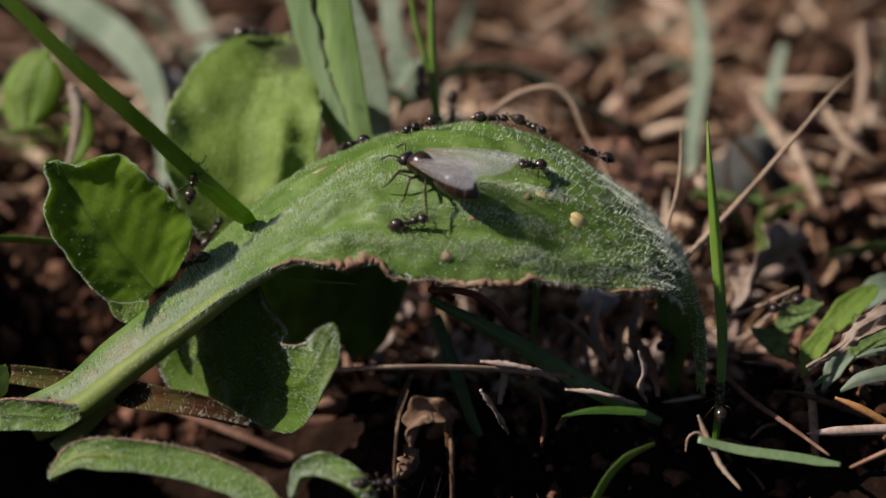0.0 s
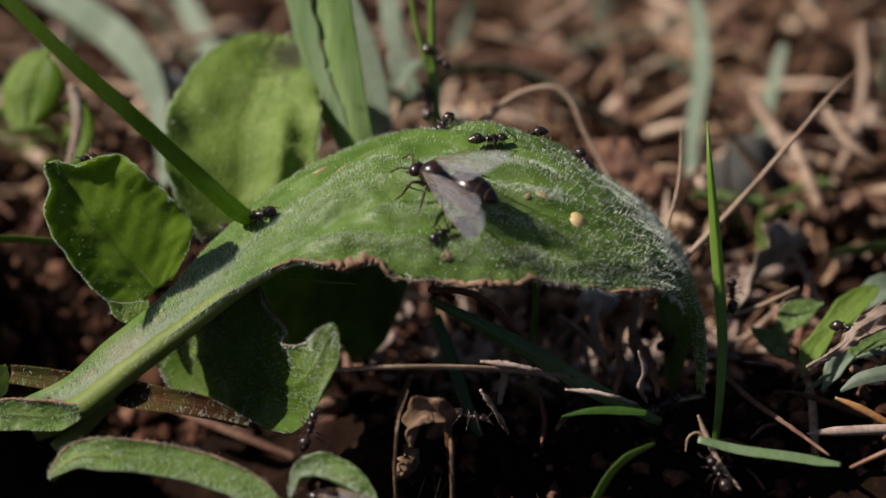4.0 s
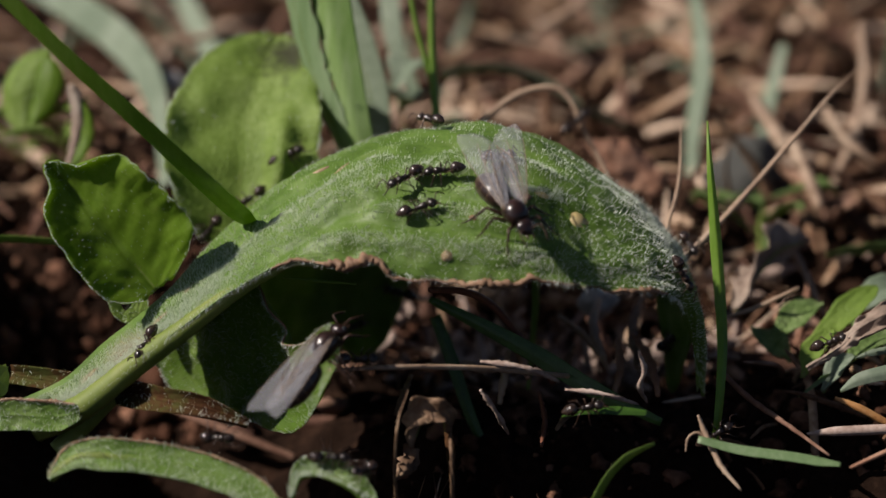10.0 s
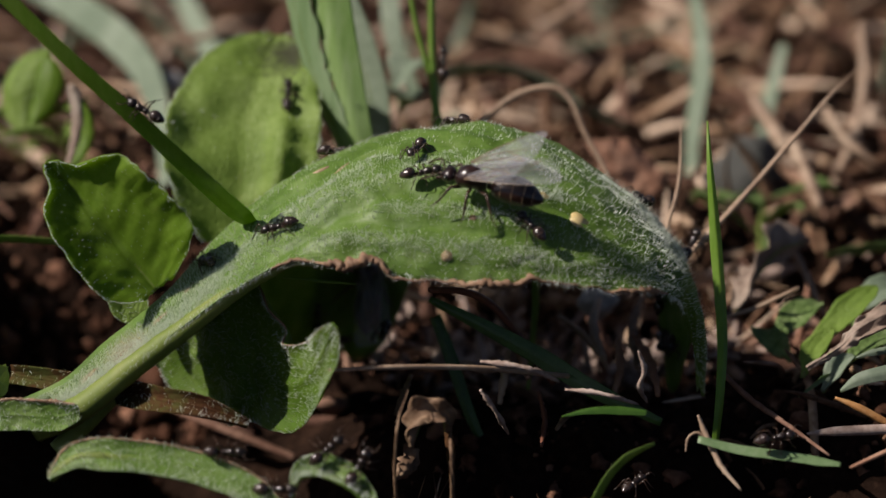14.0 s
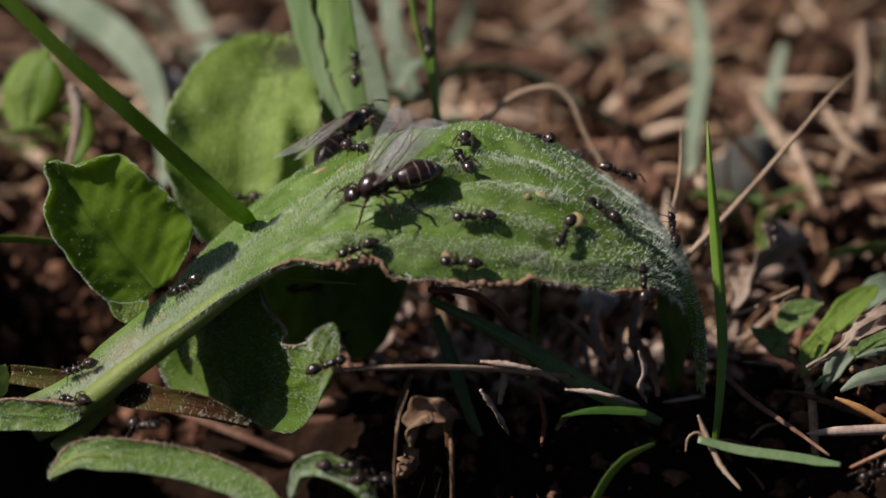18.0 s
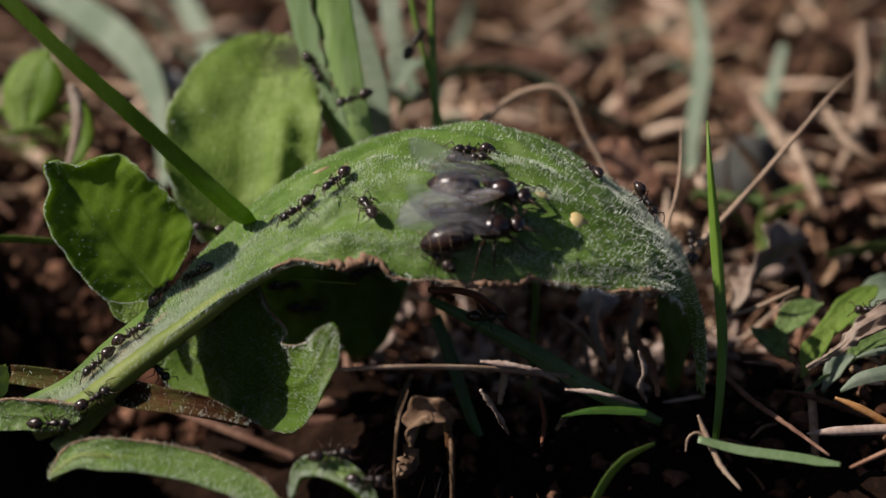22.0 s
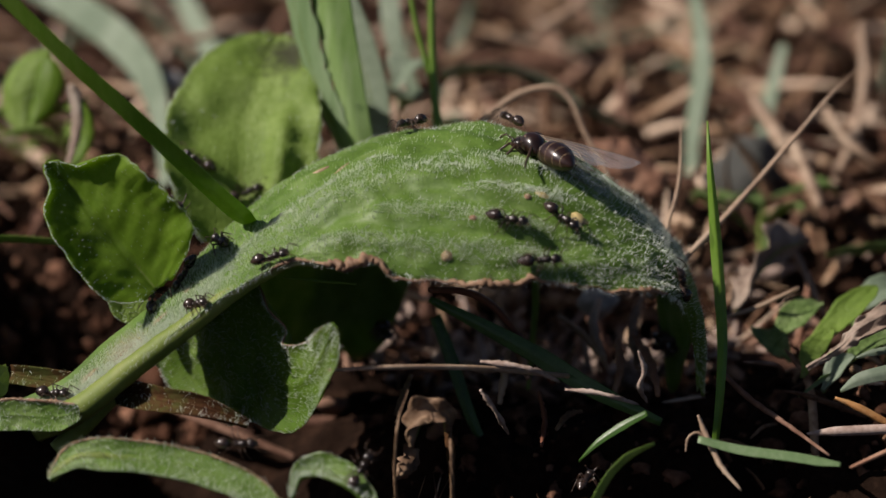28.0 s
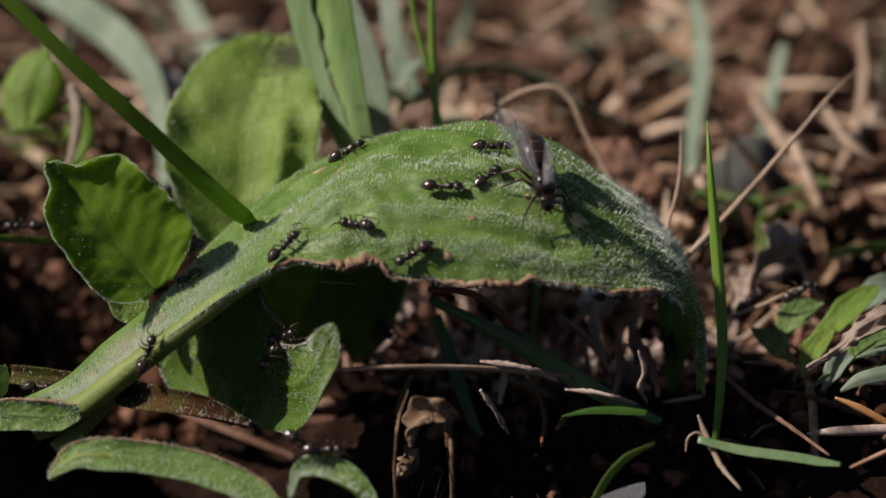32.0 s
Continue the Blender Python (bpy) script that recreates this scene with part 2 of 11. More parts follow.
def ribbon(pts, widths, side=None, fold=0.25, thick=0.12, n=40, twist=0.0, tilt=0.0, seed=0, rag=0.0):
    """Verts and faces of a grass blade: a strip with a folded keel and real thickness."""
    c = spline(pts, n)
    w = np.interp(np.linspace(0, 1, n), np.linspace(0, 1, len(widths)), widths) / 2
    rng = np.random.default_rng(seed)
    t = tangents(c)
    s = unit(np.cross(t, np.array([0.0, 1.0, -0.2])) if side is None else np.asarray(side) - t * (t @ np.asarray(side, dtype=float))[:, None])
    nrm = unit(np.cross(s, t))
    if twist:
        ang = np.linspace(0, radians(twist), n)[:, None]
        s, nrm = s * np.cos(ang) + nrm * np.sin(ang), nrm * np.cos(ang) - s * np.sin(ang)
    if tilt:
        a = radians(tilt)
        up, down = nrm * math.cos(a) + s * math.sin(a), nrm * math.cos(a) - s * math.sin(a)
        better = up[:, 2].mean() > down[:, 2].mean()
        s, nrm = (s * math.cos(a) - nrm * math.sin(a), up) if better else (s * math.cos(a) + nrm * math.sin(a), down)
    cols = np.linspace(-1, 1, 25)
    lift = np.abs(cols) * fold + 0.03 * np.cos(cols * 38) + 0.05 * np.exp(-(cols / 0.1) ** 2)
    th = thick * (1 - 0.75 * np.abs(cols))
    ww = w[:, None] * (1 + rag * rng.normal(size=(n, 1)) * 0.3)
    top = c[:, None] + ww[..., None] * (cols[None, :, None] * s[:, None] + lift[None, :, None] * nrm[:, None])
    low = top - th[None, :, None] * nrm[:, None]
    ring = np.concatenate([top, low[:, ::-1]], axis=1)
    k = ring.shape[1]
    faces = rows_to_faces(n, k, True) + [tuple(range(k))[::-1], tuple((n - 1) * k + j for j in range(k))]
    return ring.reshape(-1, 3), faces


def shell(grid, thick):
    """Closes a grid of points (rows, cols, 3) into a leaf of that thickness; also gives its normals."""
    du = np.gradient(grid, axis=0)
    dv = np.gradient(grid, axis=1)
    nrm = unit(np.cross(dv, du))
    if nrm[..., 2].mean() < 0:
        nrm = -nrm
    nr, nc = grid.shape[:2]
    edge = np.minimum(1, np.minimum(np.arange(nc), np.arange(nc)[::-1]) / 2.0)[None, :, None]
    v = np.concatenate([grid.reshape(-1, 3), (grid - nrm * thick * (0.25 + 0.75 * edge)).reshape(-1, 3)])
    top = rows_to_faces(nr, nc)
    m = nr * nc
    low = [tuple(m + i for i in f[::-1]) for f in top]
    rim = [i * nc for i in range(nr)] + [(nr - 1) * nc + j for j in range(1, nc)] + \
          [i * nc + nc - 1 for i in range(nr - 2, -1, -1)] + [j for j in range(nc - 2, 0, -1)]
    side = [(rim[i], rim[(i + 1) % len(rim)], m + rim[(i + 1) % len(rim)], m + rim[i]) for i in range(len(rim))]
    return v, top + low + side, nrm


def leaf_grid(pts, half, side, cup=0.25, ruffle=0.15, waves=7, nr=60, nc=25, profile=None, seed=1, veins=0.12, ridge=None, narrow=1.0):
    """A leaf blade along pts: half its width in mm, side the way its width lies, cup how far its halves rise, narrow the first half's share of its width."""
    c = spline(pts, nr)
    t = tangents(c)
    sd = np.asarray(side, dtype=float)
    s = unit(sd - t * (t @ sd)[:, None])
    nrm = unit(np.cross(s, t))
    u = np.linspace(0, 1, nr)
    prof = np.interp(u, *zip(*(profile or [(0, 0.12), (0.15, 0.35), (0.4, 0.9), (0.6, 1), (0.8, 0.85), (0.93, 0.5), (1, 0.05)])))
    v = np.linspace(-1, 1, nc)
    wave = np.array([[noise.noise((a * waves, b * 2.0, seed * 7.3)) for b in v] for a in u])
    w = half * prof
    lift = w[:, None] * (cup * v[None] ** 2 + ruffle * wave * (0.25 + v[None] ** 2))
    lift -= veins * np.exp(-(v[None] / 0.07) ** 2) * np.ones((nr, 1))
    lift += veins * 0.8 * np.sin((u[:, None] * 9 - np.abs(v)[None] * 2.2) * 2 * math.pi) * np.abs(v)[None] * (1 - np.abs(v)[None])
    if ridge:
        at, tall, low, high = ridge
        lift += tall * np.exp(-((v[None] - at) / 0.17) ** 2) * np.clip((u[:, None] - low) * 8, 0, 1) * np.clip((high - u[:, None]) * 8, 0, 1)
    jag = 1 + 0.012 * np.sin(u * 2 * math.pi * 17 + 3 * wave[:, 1]) + 0.06 * wave[:, 0]
    v = np.where(v < 0, v * narrow, v)
    return c[:, None] + (w * jag)[:, None, None] * v[None, :, None] * s[:, None] + lift[..., None] * nrm[:, None]


def hairs(grid, nrm, count, length, seed=0, thick=0.035, lean=(0.2, 0.0, 0.2), rim=0.0, thickness_of=None):
    """Fine tapered hairs (three-sided, two joints) standing on a grid of points; rim: the share that grows along the long edges."""
    rng = np.random.default_rng(seed)
    nr, nc = grid.shape[:2]
    i = rng.random(count) * (nr - 1.001)
    j = rng.random(count) * (nc - 1.001)
    if thickness_of is not None:
        keep = [rng.random() < thickness_of[int(p), int(q)] * (0.75 + 0.7 * noise.noise((p * 0.5, q * 0.7, 6.0))) for p, q in zip(i, j)]
        i, j = i[keep], j[keep]
        count = len(i)
    k = rng.random(count) < rim
    j[k] = np.where(rng.random(k.sum()) < 0.5, 0.01, nc - 1.01)
    a, b = i.astype(int), j.astype(int)
    fa, fb = (i - a)[:, None], (j - b)[:, None]
    root = (grid[a, b] * (1 - fa) + grid[a + 1, b] * fa) * (1 - fb) + (grid[a, b + 1] * (1 - fa) + grid[a + 1, b + 1] * fa) * fb
    n = nrm[a, b]
    way = unit(n + np.asarray(lean) + rng.normal(size=(count, 3)) * 0.3)
    ln = (length * (0.5 + rng.random(count)))[:, None]
    bend = unit(rng.normal(size=(count, 3))) * ln * 0.18
    x = unit(np.cross(way, rng.normal(size=(count, 3))))
    y = np.cross(way, x)
    vs = []
    for at, r in ((-0.03, 1.0), (0.55, 0.7)):
        mid = root + way * ln * at + bend * at * at
        for q in range(3):
            vs.append(mid + thick * r * (math.cos(q * 2.094) * x + math.sin(q * 2.094) * y))
    vs.append(root + way * ln + bend)
    v = np.stack(vs, axis=1).reshape(-1, 3)
    faces = []
    for h in range(count):
        o = h * 7
        for q in range(3):
            p = (q + 1) % 3
            faces.append((o + q, o + p, o + 3 + p, o + 3 + q))
            faces.append((o + 3 + q, o + 3 + p, o + 6))
    return v, faces


def blade(name, pts, widths, material, label, category="blade", group="grass blades", **kw):
    ob = thing(name, mesh_of(name, *ribbon(pts, widths, **kw), material), label, category, group)
    mid = spline(pts, 20) - np.array([0, -0.1, 0.12])
    part("midvein", mesh_of("midvein", *tube(mid, [0.05, 0.022 * max(widths), 0.04], sides=5, n=20), M_RIB), ob)
    return ob


def stalk(name, pts, radii, material, label, category="straw", group="dry stalks", **kw):
    return thing(name, mesh_of(name, *tube(pts, radii, **kw), material), label, category, group)


def lump(radius, squash, seed, rough=0.3, detail=3):
    """Verts and faces of an uneven stone or clod."""
    bm = bmesh.new()
    bmesh.ops.create_icosphere(bm, subdivisions=detail, radius=1.0)
    for v in bm.verts:
        k = 1 + rough * noise.noise(v.co * 1.3 + Vector((seed * 3.1, seed, 0))) + rough * 0.5 * noise.noise(v.co * 3.5 + Vector((0, seed * 2.3, 0)))
        v.co = Vector((v.co.x * squash[0], v.co.y * squash[1], v.co.z * squash[2])) * radius * k
    vs = np.array([v.co[:] for v in bm.verts])
    bm.verts.ensure_lookup_table()
    fs = [tuple(v.index for v in f.verts) for f in bm.faces]
    bm.free()
    return vs, fs


# ---- the ground: one sheet, finely uneven near the leaf, flat far away ----
def step(d, soft):
    return 0.5 + 0.5 * math.tanh(d / soft / 2)


def ground_height(x, y):
    p = Vector((x * 0.045, y * 0.045, 0.0))
    h = 2.6 * noise.noise(p) + 2.2 * noise.noise(p * 3.1) + 1.1 * noise.noise(p * 8.3) + 0.5 * noise.noise(p * 19)
    far = max(0.0, (math.hypot(x, y) - 200) / 300)
    # hollows and a steep-walled pit, added so that the soil lies in shade
    hollow = 8.0 * math.exp(-((x - 42) / 9) ** 2 - ((y - 36) / 14) ** 2) + 15.0 * math.exp(-((x - 14) / 32) ** 2 - ((y + 16) / 16) ** 2) + 12.0 * math.exp(-((x - 40) / 20) ** 2 - ((y + 30) / 13) ** 2)
    pit = step(x + 50, 1.2) * step(-27 - x, 3.0) * step(y + 15, 2.0) * step(44 - y, 4.0)
    hollow += 13.0 * math.exp(-((x - 12) / 24) ** 2 - ((y - 26) / 18) ** 2) + 9.0 * math.exp(-((x + 23) / 11) ** 2 - ((y + 5) / 14) ** 2)
    hollow += 9.0 * math.exp(-((x + 24) / 9) ** 2 - ((y + 17) / 8) ** 2)
    hollow += 12.0 * step(x + 36, 2.0) * step(-12 - x, 3.0) * step(y + 12, 3.0) * step(26 - y, 4.0)
    hollow += 15.0 * pit + 13.0 * math.exp(-((x + 40) / 13) ** 2 - ((y + 28) / 10) ** 2)
    h *= 1 + 0.9 * min(1.0, max(0.0, (y - 38) / 30))
    return h * max(0.0, 1 - far) - 0.8 - hollow


def build_ground():
    xs = np.concatenate([[-60000, -8000, -1500, -420], np.linspace(-100, 110, 230), [420, 1500, 8000, 60000]])
    ys = np.concatenate([[-60000, -8000, -1500, -420], np.linspace(-45, 240, 260), [420, 1500, 8000, 60000]])
    v = [(x, y, ground_height(x, y)) for y in ys for x in xs]
    me = mesh_of("ground", v, rows_to_faces(len(ys), len(xs)), M_SOIL_SHADED)
    thing("ground", me, "brown crumbly soil under the plants, coloured near black for their shade", "soil", kind="structure")


build_ground()


# ---- the arched downy leaf ----
FRONT = [(-39.73, -11.48, 1.01), (-35.2, -11.76, 3.17), (-30.72, -11.32, 6.71), (-25.19, -10.66, 10.85), (-19.69, -10.17, 14.84), (-14.21, -10.38, 17.46), (-8.79, -11.51, 17.3), (-3.42, -12.58, 16.68),
         (3.52, -13.35, 16.34), (10.46, -13.14, 16.32), (16.41, -12.26, 15.24), (21.68, -10.5, 14.28), (23.5, -7.6, 11.0), (24.7, -5.4, 6.6), (25.3, -4.6, 1.4)]
CREST = [(-41.5, -6.92, 1.85), (-37.39, -5.75, 3.59), (-33.61, -3.62, 6.52), (-27.89, -0.59, 10.47), (-23.88, 3.25, 14.0), (-17.79, 7.67, 18.52), (-10.64, 10.23, 22.05), (-3.71, 11.01, 23.62),
         (4.4, 11.29, 24.38), (11.63, 10.39, 22.48), (17.63, 7.97, 18.78), (22.37, 4.64, 14.89), (24.99, 0.74, 11.17), (26.09, -3.06, 6.6), (26.14, -4.1, 0.81)]
ACROSS = np.array([0.0, 0.94, -0.342])
NS, NP = 220, 70


def bell(u, at, wide):
    return np.exp(-((u - at) / wide) ** 2)


# lines over the blade, as shares of its length and degrees round its arch: sunk veins, and the downy pillows between them
GROOVES = [[(0.36, 14), (0.402, 23), (0.457, 31), (0.498, 36), (0.543, 36), (0.584, 41), (0.64, 43)], [(0.39, 20), (0.434, 21), (0.489, 20), (0.543, 18), (0.584, 17), (0.66, 14)],
           [(0.489, 32), (0.543, 31), (0.594, 28), (0.66, 31), (0.72, 26)], [(0.46, 60), (0.489, 58), (0.539, 56), (0.594, 58), (0.65, 50)], [(0.33, 60), (0.406, 60), (0.452, 66), (0.502, 74)]]
PILLOWS = [[(0.27, 34), (0.329, 39), (0.384, 43), (0.429, 46), (0.466, 52), (0.49, 56)], [(0.37, 31), (0.402, 35), (0.452, 38), (0.489, 42), (0.521, 47), (0.54, 50)], [(0.511, 40), (0.543, 43), (0.566, 46), (0.607, 47), (0.64, 50)],
           [(0.46, 26), (0.511, 26), (0.543, 25), (0.575, 22), (0.62, 21)], [(0.39, 14), (0.447, 12), (0.484, 12), (0.521, 11), (0.571, 12), (0.63, 10)], [(0.55, 33), (0.575, 34), (0.603, 35), (0.64, 36)]]


def near_lines(u, deg, lines, wide):
    """How near each point of the blade lies to one of the lines: 1 on it, 0 a few times wide away."""
    best = np.zeros_like(deg)
    for line in lines:
        a, b = np.array(line).T
        ends = np.clip((u - a[0] + 0.02) / 0.04, 0, 1) * np.clip((a[-1] + 0.02 - u) / 0.04, 0, 1)
        best = np.maximum(best, ends[:, None] * np.exp(-((deg - np.interp(u, a, b)[:, None]) / wide) ** 2))
    return best


def hero_down(u, deg):
    """How thickly the hairs stand: on the pillows, on the stalk and over the bend at the far end."""
    bend = 0.6 * np.clip((u[:, None] - 0.68 + (deg - 62) / 330) / 0.07, 0, 1)
    stalk = np.clip((0.36 - u) / 0.08, 0, 1)[:, None] * np.exp(-((deg - 40) / 26) ** 2)
    front = 0.3 * np.clip((u - 0.52) / 0.1, 0, 1)[:, None] * np.exp(-((deg - 8) / 9) ** 2)
    d = 0.1 + 1.2 * near_lines(u, deg, PILLOWS, 4.2) + bend + 0.4 * stalk + front + 0.4 * np.exp(-((deg - 30) / 14) ** 2) * np.clip((0.42 - u) / 0.05, 0, 1)[:, None]
    d = d * (1 - 0.97 * np.clip((u - 0.775) / 0.06, 0, 1))[:, None]
    return np.minimum(d, 1.25) * (1 - 0.9 * near_lines(u, deg, GROOVES, 3.4) * (u < 0.68)[:, None])


def hero_grid():
    """Rows along the leaf, columns from the front edge over the crest and down its back."""
    f, c = spline(FRONT, NS), spline(CREST, NS)
    u = np.linspace(0, 1, NS)
    rag = np.array([0.34 * noise.noise((a * 60, 0, 0)) + 0.3 * noise.noise((a * 160, 3, 0)) for a in u]) * np.clip((u - 0.3) * 8, 0.1, 1)
    rag = rag + 1.3 * bell(u, 0.455, 0.022) - 0.4 * bell(u, 0.485, 0.012) + 0.5 * bell(u, 0.62, 0.012)
    soft = np.stack([np.convolve(np.pad(f[:, k], 15, mode="edge"), np.ones(31) / 31, mode="valid") for k in range(3)], axis=1)
    nick, f = f - soft, soft
    d = c - f
    deep = d @ ACROSS
    rise = d - deep[:, None] * ACROSS
    reach = 98 - 6 * np.clip((u - 0.5) * 12, 0, 1) + 46 * np.maximum(np.maximum(bell(u, 0.45, 0.11), bell(u, 0.36, 0.1)), bell(u, 0.85, 0.08))
    deg = np.linspace(0, 1, NP)[None] * reach[:, None]
    phi = np.radians(deg)
    g = f[:, None] + rise[:, None] * np.sin(phi)[..., None] + ACROSS * (deep[:, None] * (1 - np.cos(phi)))[..., None]
    flat = np.clip((0.52 - u) / 0.36, 0, 1)
    flat = (flat * flat * (3 - 2 * flat))[:, None, None]
    plate = f[:, None] + d[:, None] * np.minimum(1, phi / (math.pi / 2))[..., None]
    plate = plate + np.array([0, 8.0, -9.0]) * np.maximum(0, phi - math.pi / 2)[..., None] - np.array([0, -0.2, 0.5]) * np.sin(np.minimum(phi * 2, math.pi))[..., None]
    g = g * (1 - flat) + plate * flat
    hang = 19.0 * bell(u, 0.425, 0.14) + 15.0 * bell(u, 0.83, 0.06)
    g[..., 2] -= hang[:, None] * np.clip((deg - 98) / 45, 0, 1) ** 1.2
    g = g + nick[:, None] * np.exp(-deg / 9)[..., None]
    g[..., 2] += rag[:, None] * np.exp(-deg / 6)
    du, dv = np.gradient(g, axis=0), np.gradient(g, axis=1)
    n = unit(np.cross(dv, du))
    if n[NS // 2, NP // 2, 2] < 0:
        n = -n
    lift = np.zeros((NS, NP))
    body = np.clip((u - 0.24) * 5, 0, 1) * np.clip((0.97 - u) * 8, 0, 1)
    sway = 1.6 * np.array([noise.noise((a * 14, 3.0, 1.0)) for a in u])[:, None]
    lift -= 0.42 * near_lines(u, deg + sway, GROOVES, 2.6) * body[:, None]
    lift += 0.34 * near_lines(u, deg + sway, PILLOWS, 4.2) * body[:, None]
    lift += 0.5 * np.array([[noise.noise((a * 13, b * 0.075, 5.0)) for b in np.linspace(0, 150, NP)] for a in u]) * body[:, None]
    lift += 0.3 * np.array([[noise.noise((a * 46, b * 0.22, 9.0)) for b in np.linspace(0, 150, NP)] for a in u]) * body[:, None]
    return g + n * lift[..., None], n, deg


HERO, HERO_N, HERO_DEG = hero_grid()


def build_hero():
    v, f, _ = shell(HERO, 0.3)
    ob = thing("downy_leaf", mesh_of("downy_leaf", v, f, M_HERO), "arched green rosette leaf covered in white hairs, withered at its edge", "leaf")
    edge = HERO[:, 0]
    a, b = int(NS * 0.33), int(NS * 0.79)
    mv, mf = tube(edge[a:b:2], [0.1, 0.2, 0.08, 0.45, 0.5, 0.3, 0.1, 0.06, 0.3, 0.4, 0.3, 0.08, 0.05, 0.06, 0.25, 0.3, 0.05], sides=7, n=190, wobble=0.35, seed=4)
    part("withered_edge", mesh_of("withered_edge", mv, mf, M_MARGIN), ob, "brown withered leaf edge")
    rib = edge[: int(NS * 0.40)] + np.array([0, 0.9, -0.7])
    rv, rf = tube(rib[::6], [1.5, 1.35, 1.2, 1.1, 0.9, 0.5, 0.15], sides=10, n=50, wobble=0.02)
    part("midrib", mesh_of("midrib", rv, rf, M_RIB), ob, "yellowish-green thick leaf stalk")
    part("leaf_stalk", mesh_of("leaf_stalk", *tube([(-32.30, -8.80, 2.66), (-35.08, -9.60, 0.30), (-37.83, -10.60, -2.09)], [0.7, 1.0, 0.9], sides=12, n=30, wobble=0.02), M_RIB), ob, "green shaded foot of the leaf stalk")
    down = hero_down(np.linspace(0, 1, NS), HERO_DEG)
    hv, hf = hairs(HERO[:, :56], HERO_N[:, :56], 165000, 0.31, seed=2, thick=0.021, lean=(0.3, -0.1, 0.35), thickness_of=down)
    part("hairs", mesh_of("hairs", hv, hf, M_HAIR, smooth=False), ob, "fine white leaf hairs", kind="stuff")
    a, b = int(NS * 0.62), int(NS * 0.9)
    fv, ff = hairs(HERO[a:b, 15:56], HERO_N[a:b, 15:56], 6500, 0.7, seed=8, thick=0.015, lean=(0.35, 0.0, 0.35), thickness_of=down[a:b, 15:56])
    part("fringe_hairs", mesh_of("fringe_hairs", fv, ff, M_HAIR, smooth=False), ob, "dense white hairs on the bend of the leaf", kind="stuff")
    ev, ef = hairs(HERO[int(NS * 0.05):int(NS * 0.85), :2], -np.ones((NS, 2, 3)) * [0, 0.5, 0.8], 1000, 0.55, seed=3, thick=0.018, lean=(0, 0, 0))
    part("edge_hairs", mesh_of("edge_hairs", ev, ef, M_HAIR, smooth=False), ob, "fine hairs along the leaf edge", kind="stuff")
    for s, deg, r, squash, mat, lab in BLEMISHES:
        i = int(s * (NS - 1))
        j = int(np.argmin(np.abs(HERO_DEG[i] - deg)))
        c, n = HERO[i, j], HERO_N[i, j]
        t = unit(HERO[i + 2, j] - HERO[i - 2, j])
        b = np.cross(n, t)
        ring = [c + n * 0.1]
        for q in range(14):
            k = r * (1 + 0.3 * noise.noise((q * 1.7, s * 40, deg)))
            ring.append(c + n * 0.05 + k * (math.cos(q * 0.4488) * t + squash * math.sin(q * 0.4488) * b))
        ring += [p - n * 0.3 for p in ring[1:]]
        faces = [(0, 1 + q, 1 + (q + 1) % 14) for q in range(14)] + [(1 + q, 15 + q, 15 + (q + 1) % 14, 1 + (q + 1) % 14) for q in range(14)]
        part("blemish", mesh_of("blemish", ring, faces, mat), ob, lab)
    return ob


BLEMISHES = [(0.667, 29, 1.0, 0.9, M_YELLOW, "yellow scar"), (0.628, 35, 0.7, 0.5, M_YELLOW, "yellow scar"), (0.616, 33, 0.38, 0.8, M_MARGIN, "brown scar"),
             (0.562, 23, 0.4, 0.7, M_MARGIN, "brown scar"), (0.539, 8, 0.55, 0.9, M_SCAR, "tan scar"), (0.431, 62, 1.1, 0.42, M_SCAR, "tan withered scar"), (0.412, 66, 0.9, 0.4, M_SCAR, "tan withered scar"),
             (0.203, 55, 1.0, 0.4, M_SCAR, "tan scar"), (0.157, 45, 1.2, 0.4, M_SCAR, "tan scar"), (0.107, 55, 1.1, 0.5, M_SCAR, "tan scar"), (0.249, 60, 0.8, 0.4, M_SCAR, "tan scar")]
hero = build_hero()


# ---- the other leaves of the rosette ----
def leaf(name, label, material, pts, half, side, hair=0, hair_len=0.6, rib=0.5, thick=0.3, rim=0.35, edge=0.0, **kw):
    g = leaf_grid(pts, half, side, **kw)
    v, f, n = shell(g, thick)
    ob = thing(name, mesh_of(name, v, f, material), label, "leaf", "rosette leaves")
    if rib:
        mid = g[:, g.shape[1] // 2] - n[:, g.shape[1] // 2] * (thick + 0.1)
        part("midrib", mesh_of("midrib", *tube(mid[:-3:5], [rib, rib * 0.7, rib * 0.3], n=40), M_RIB), ob)
    if edge:
        part("withered_edge", mesh_of("withered_edge", *tube(g[::3, -1], [edge, edge * 0.6, edge, edge * 0.5], sides=6, n=60, wobble=0.3), M_MARGIN), ob, "brown withered rim")
    if hair:
        part("hairs", mesh_of("hairs", *hairs(g, n, hair, hair_len, seed=5, thick=0.02, rim=rim), M_HAIR, smooth=False), ob, "fine pale hairs", kind="stuff")
    return ob


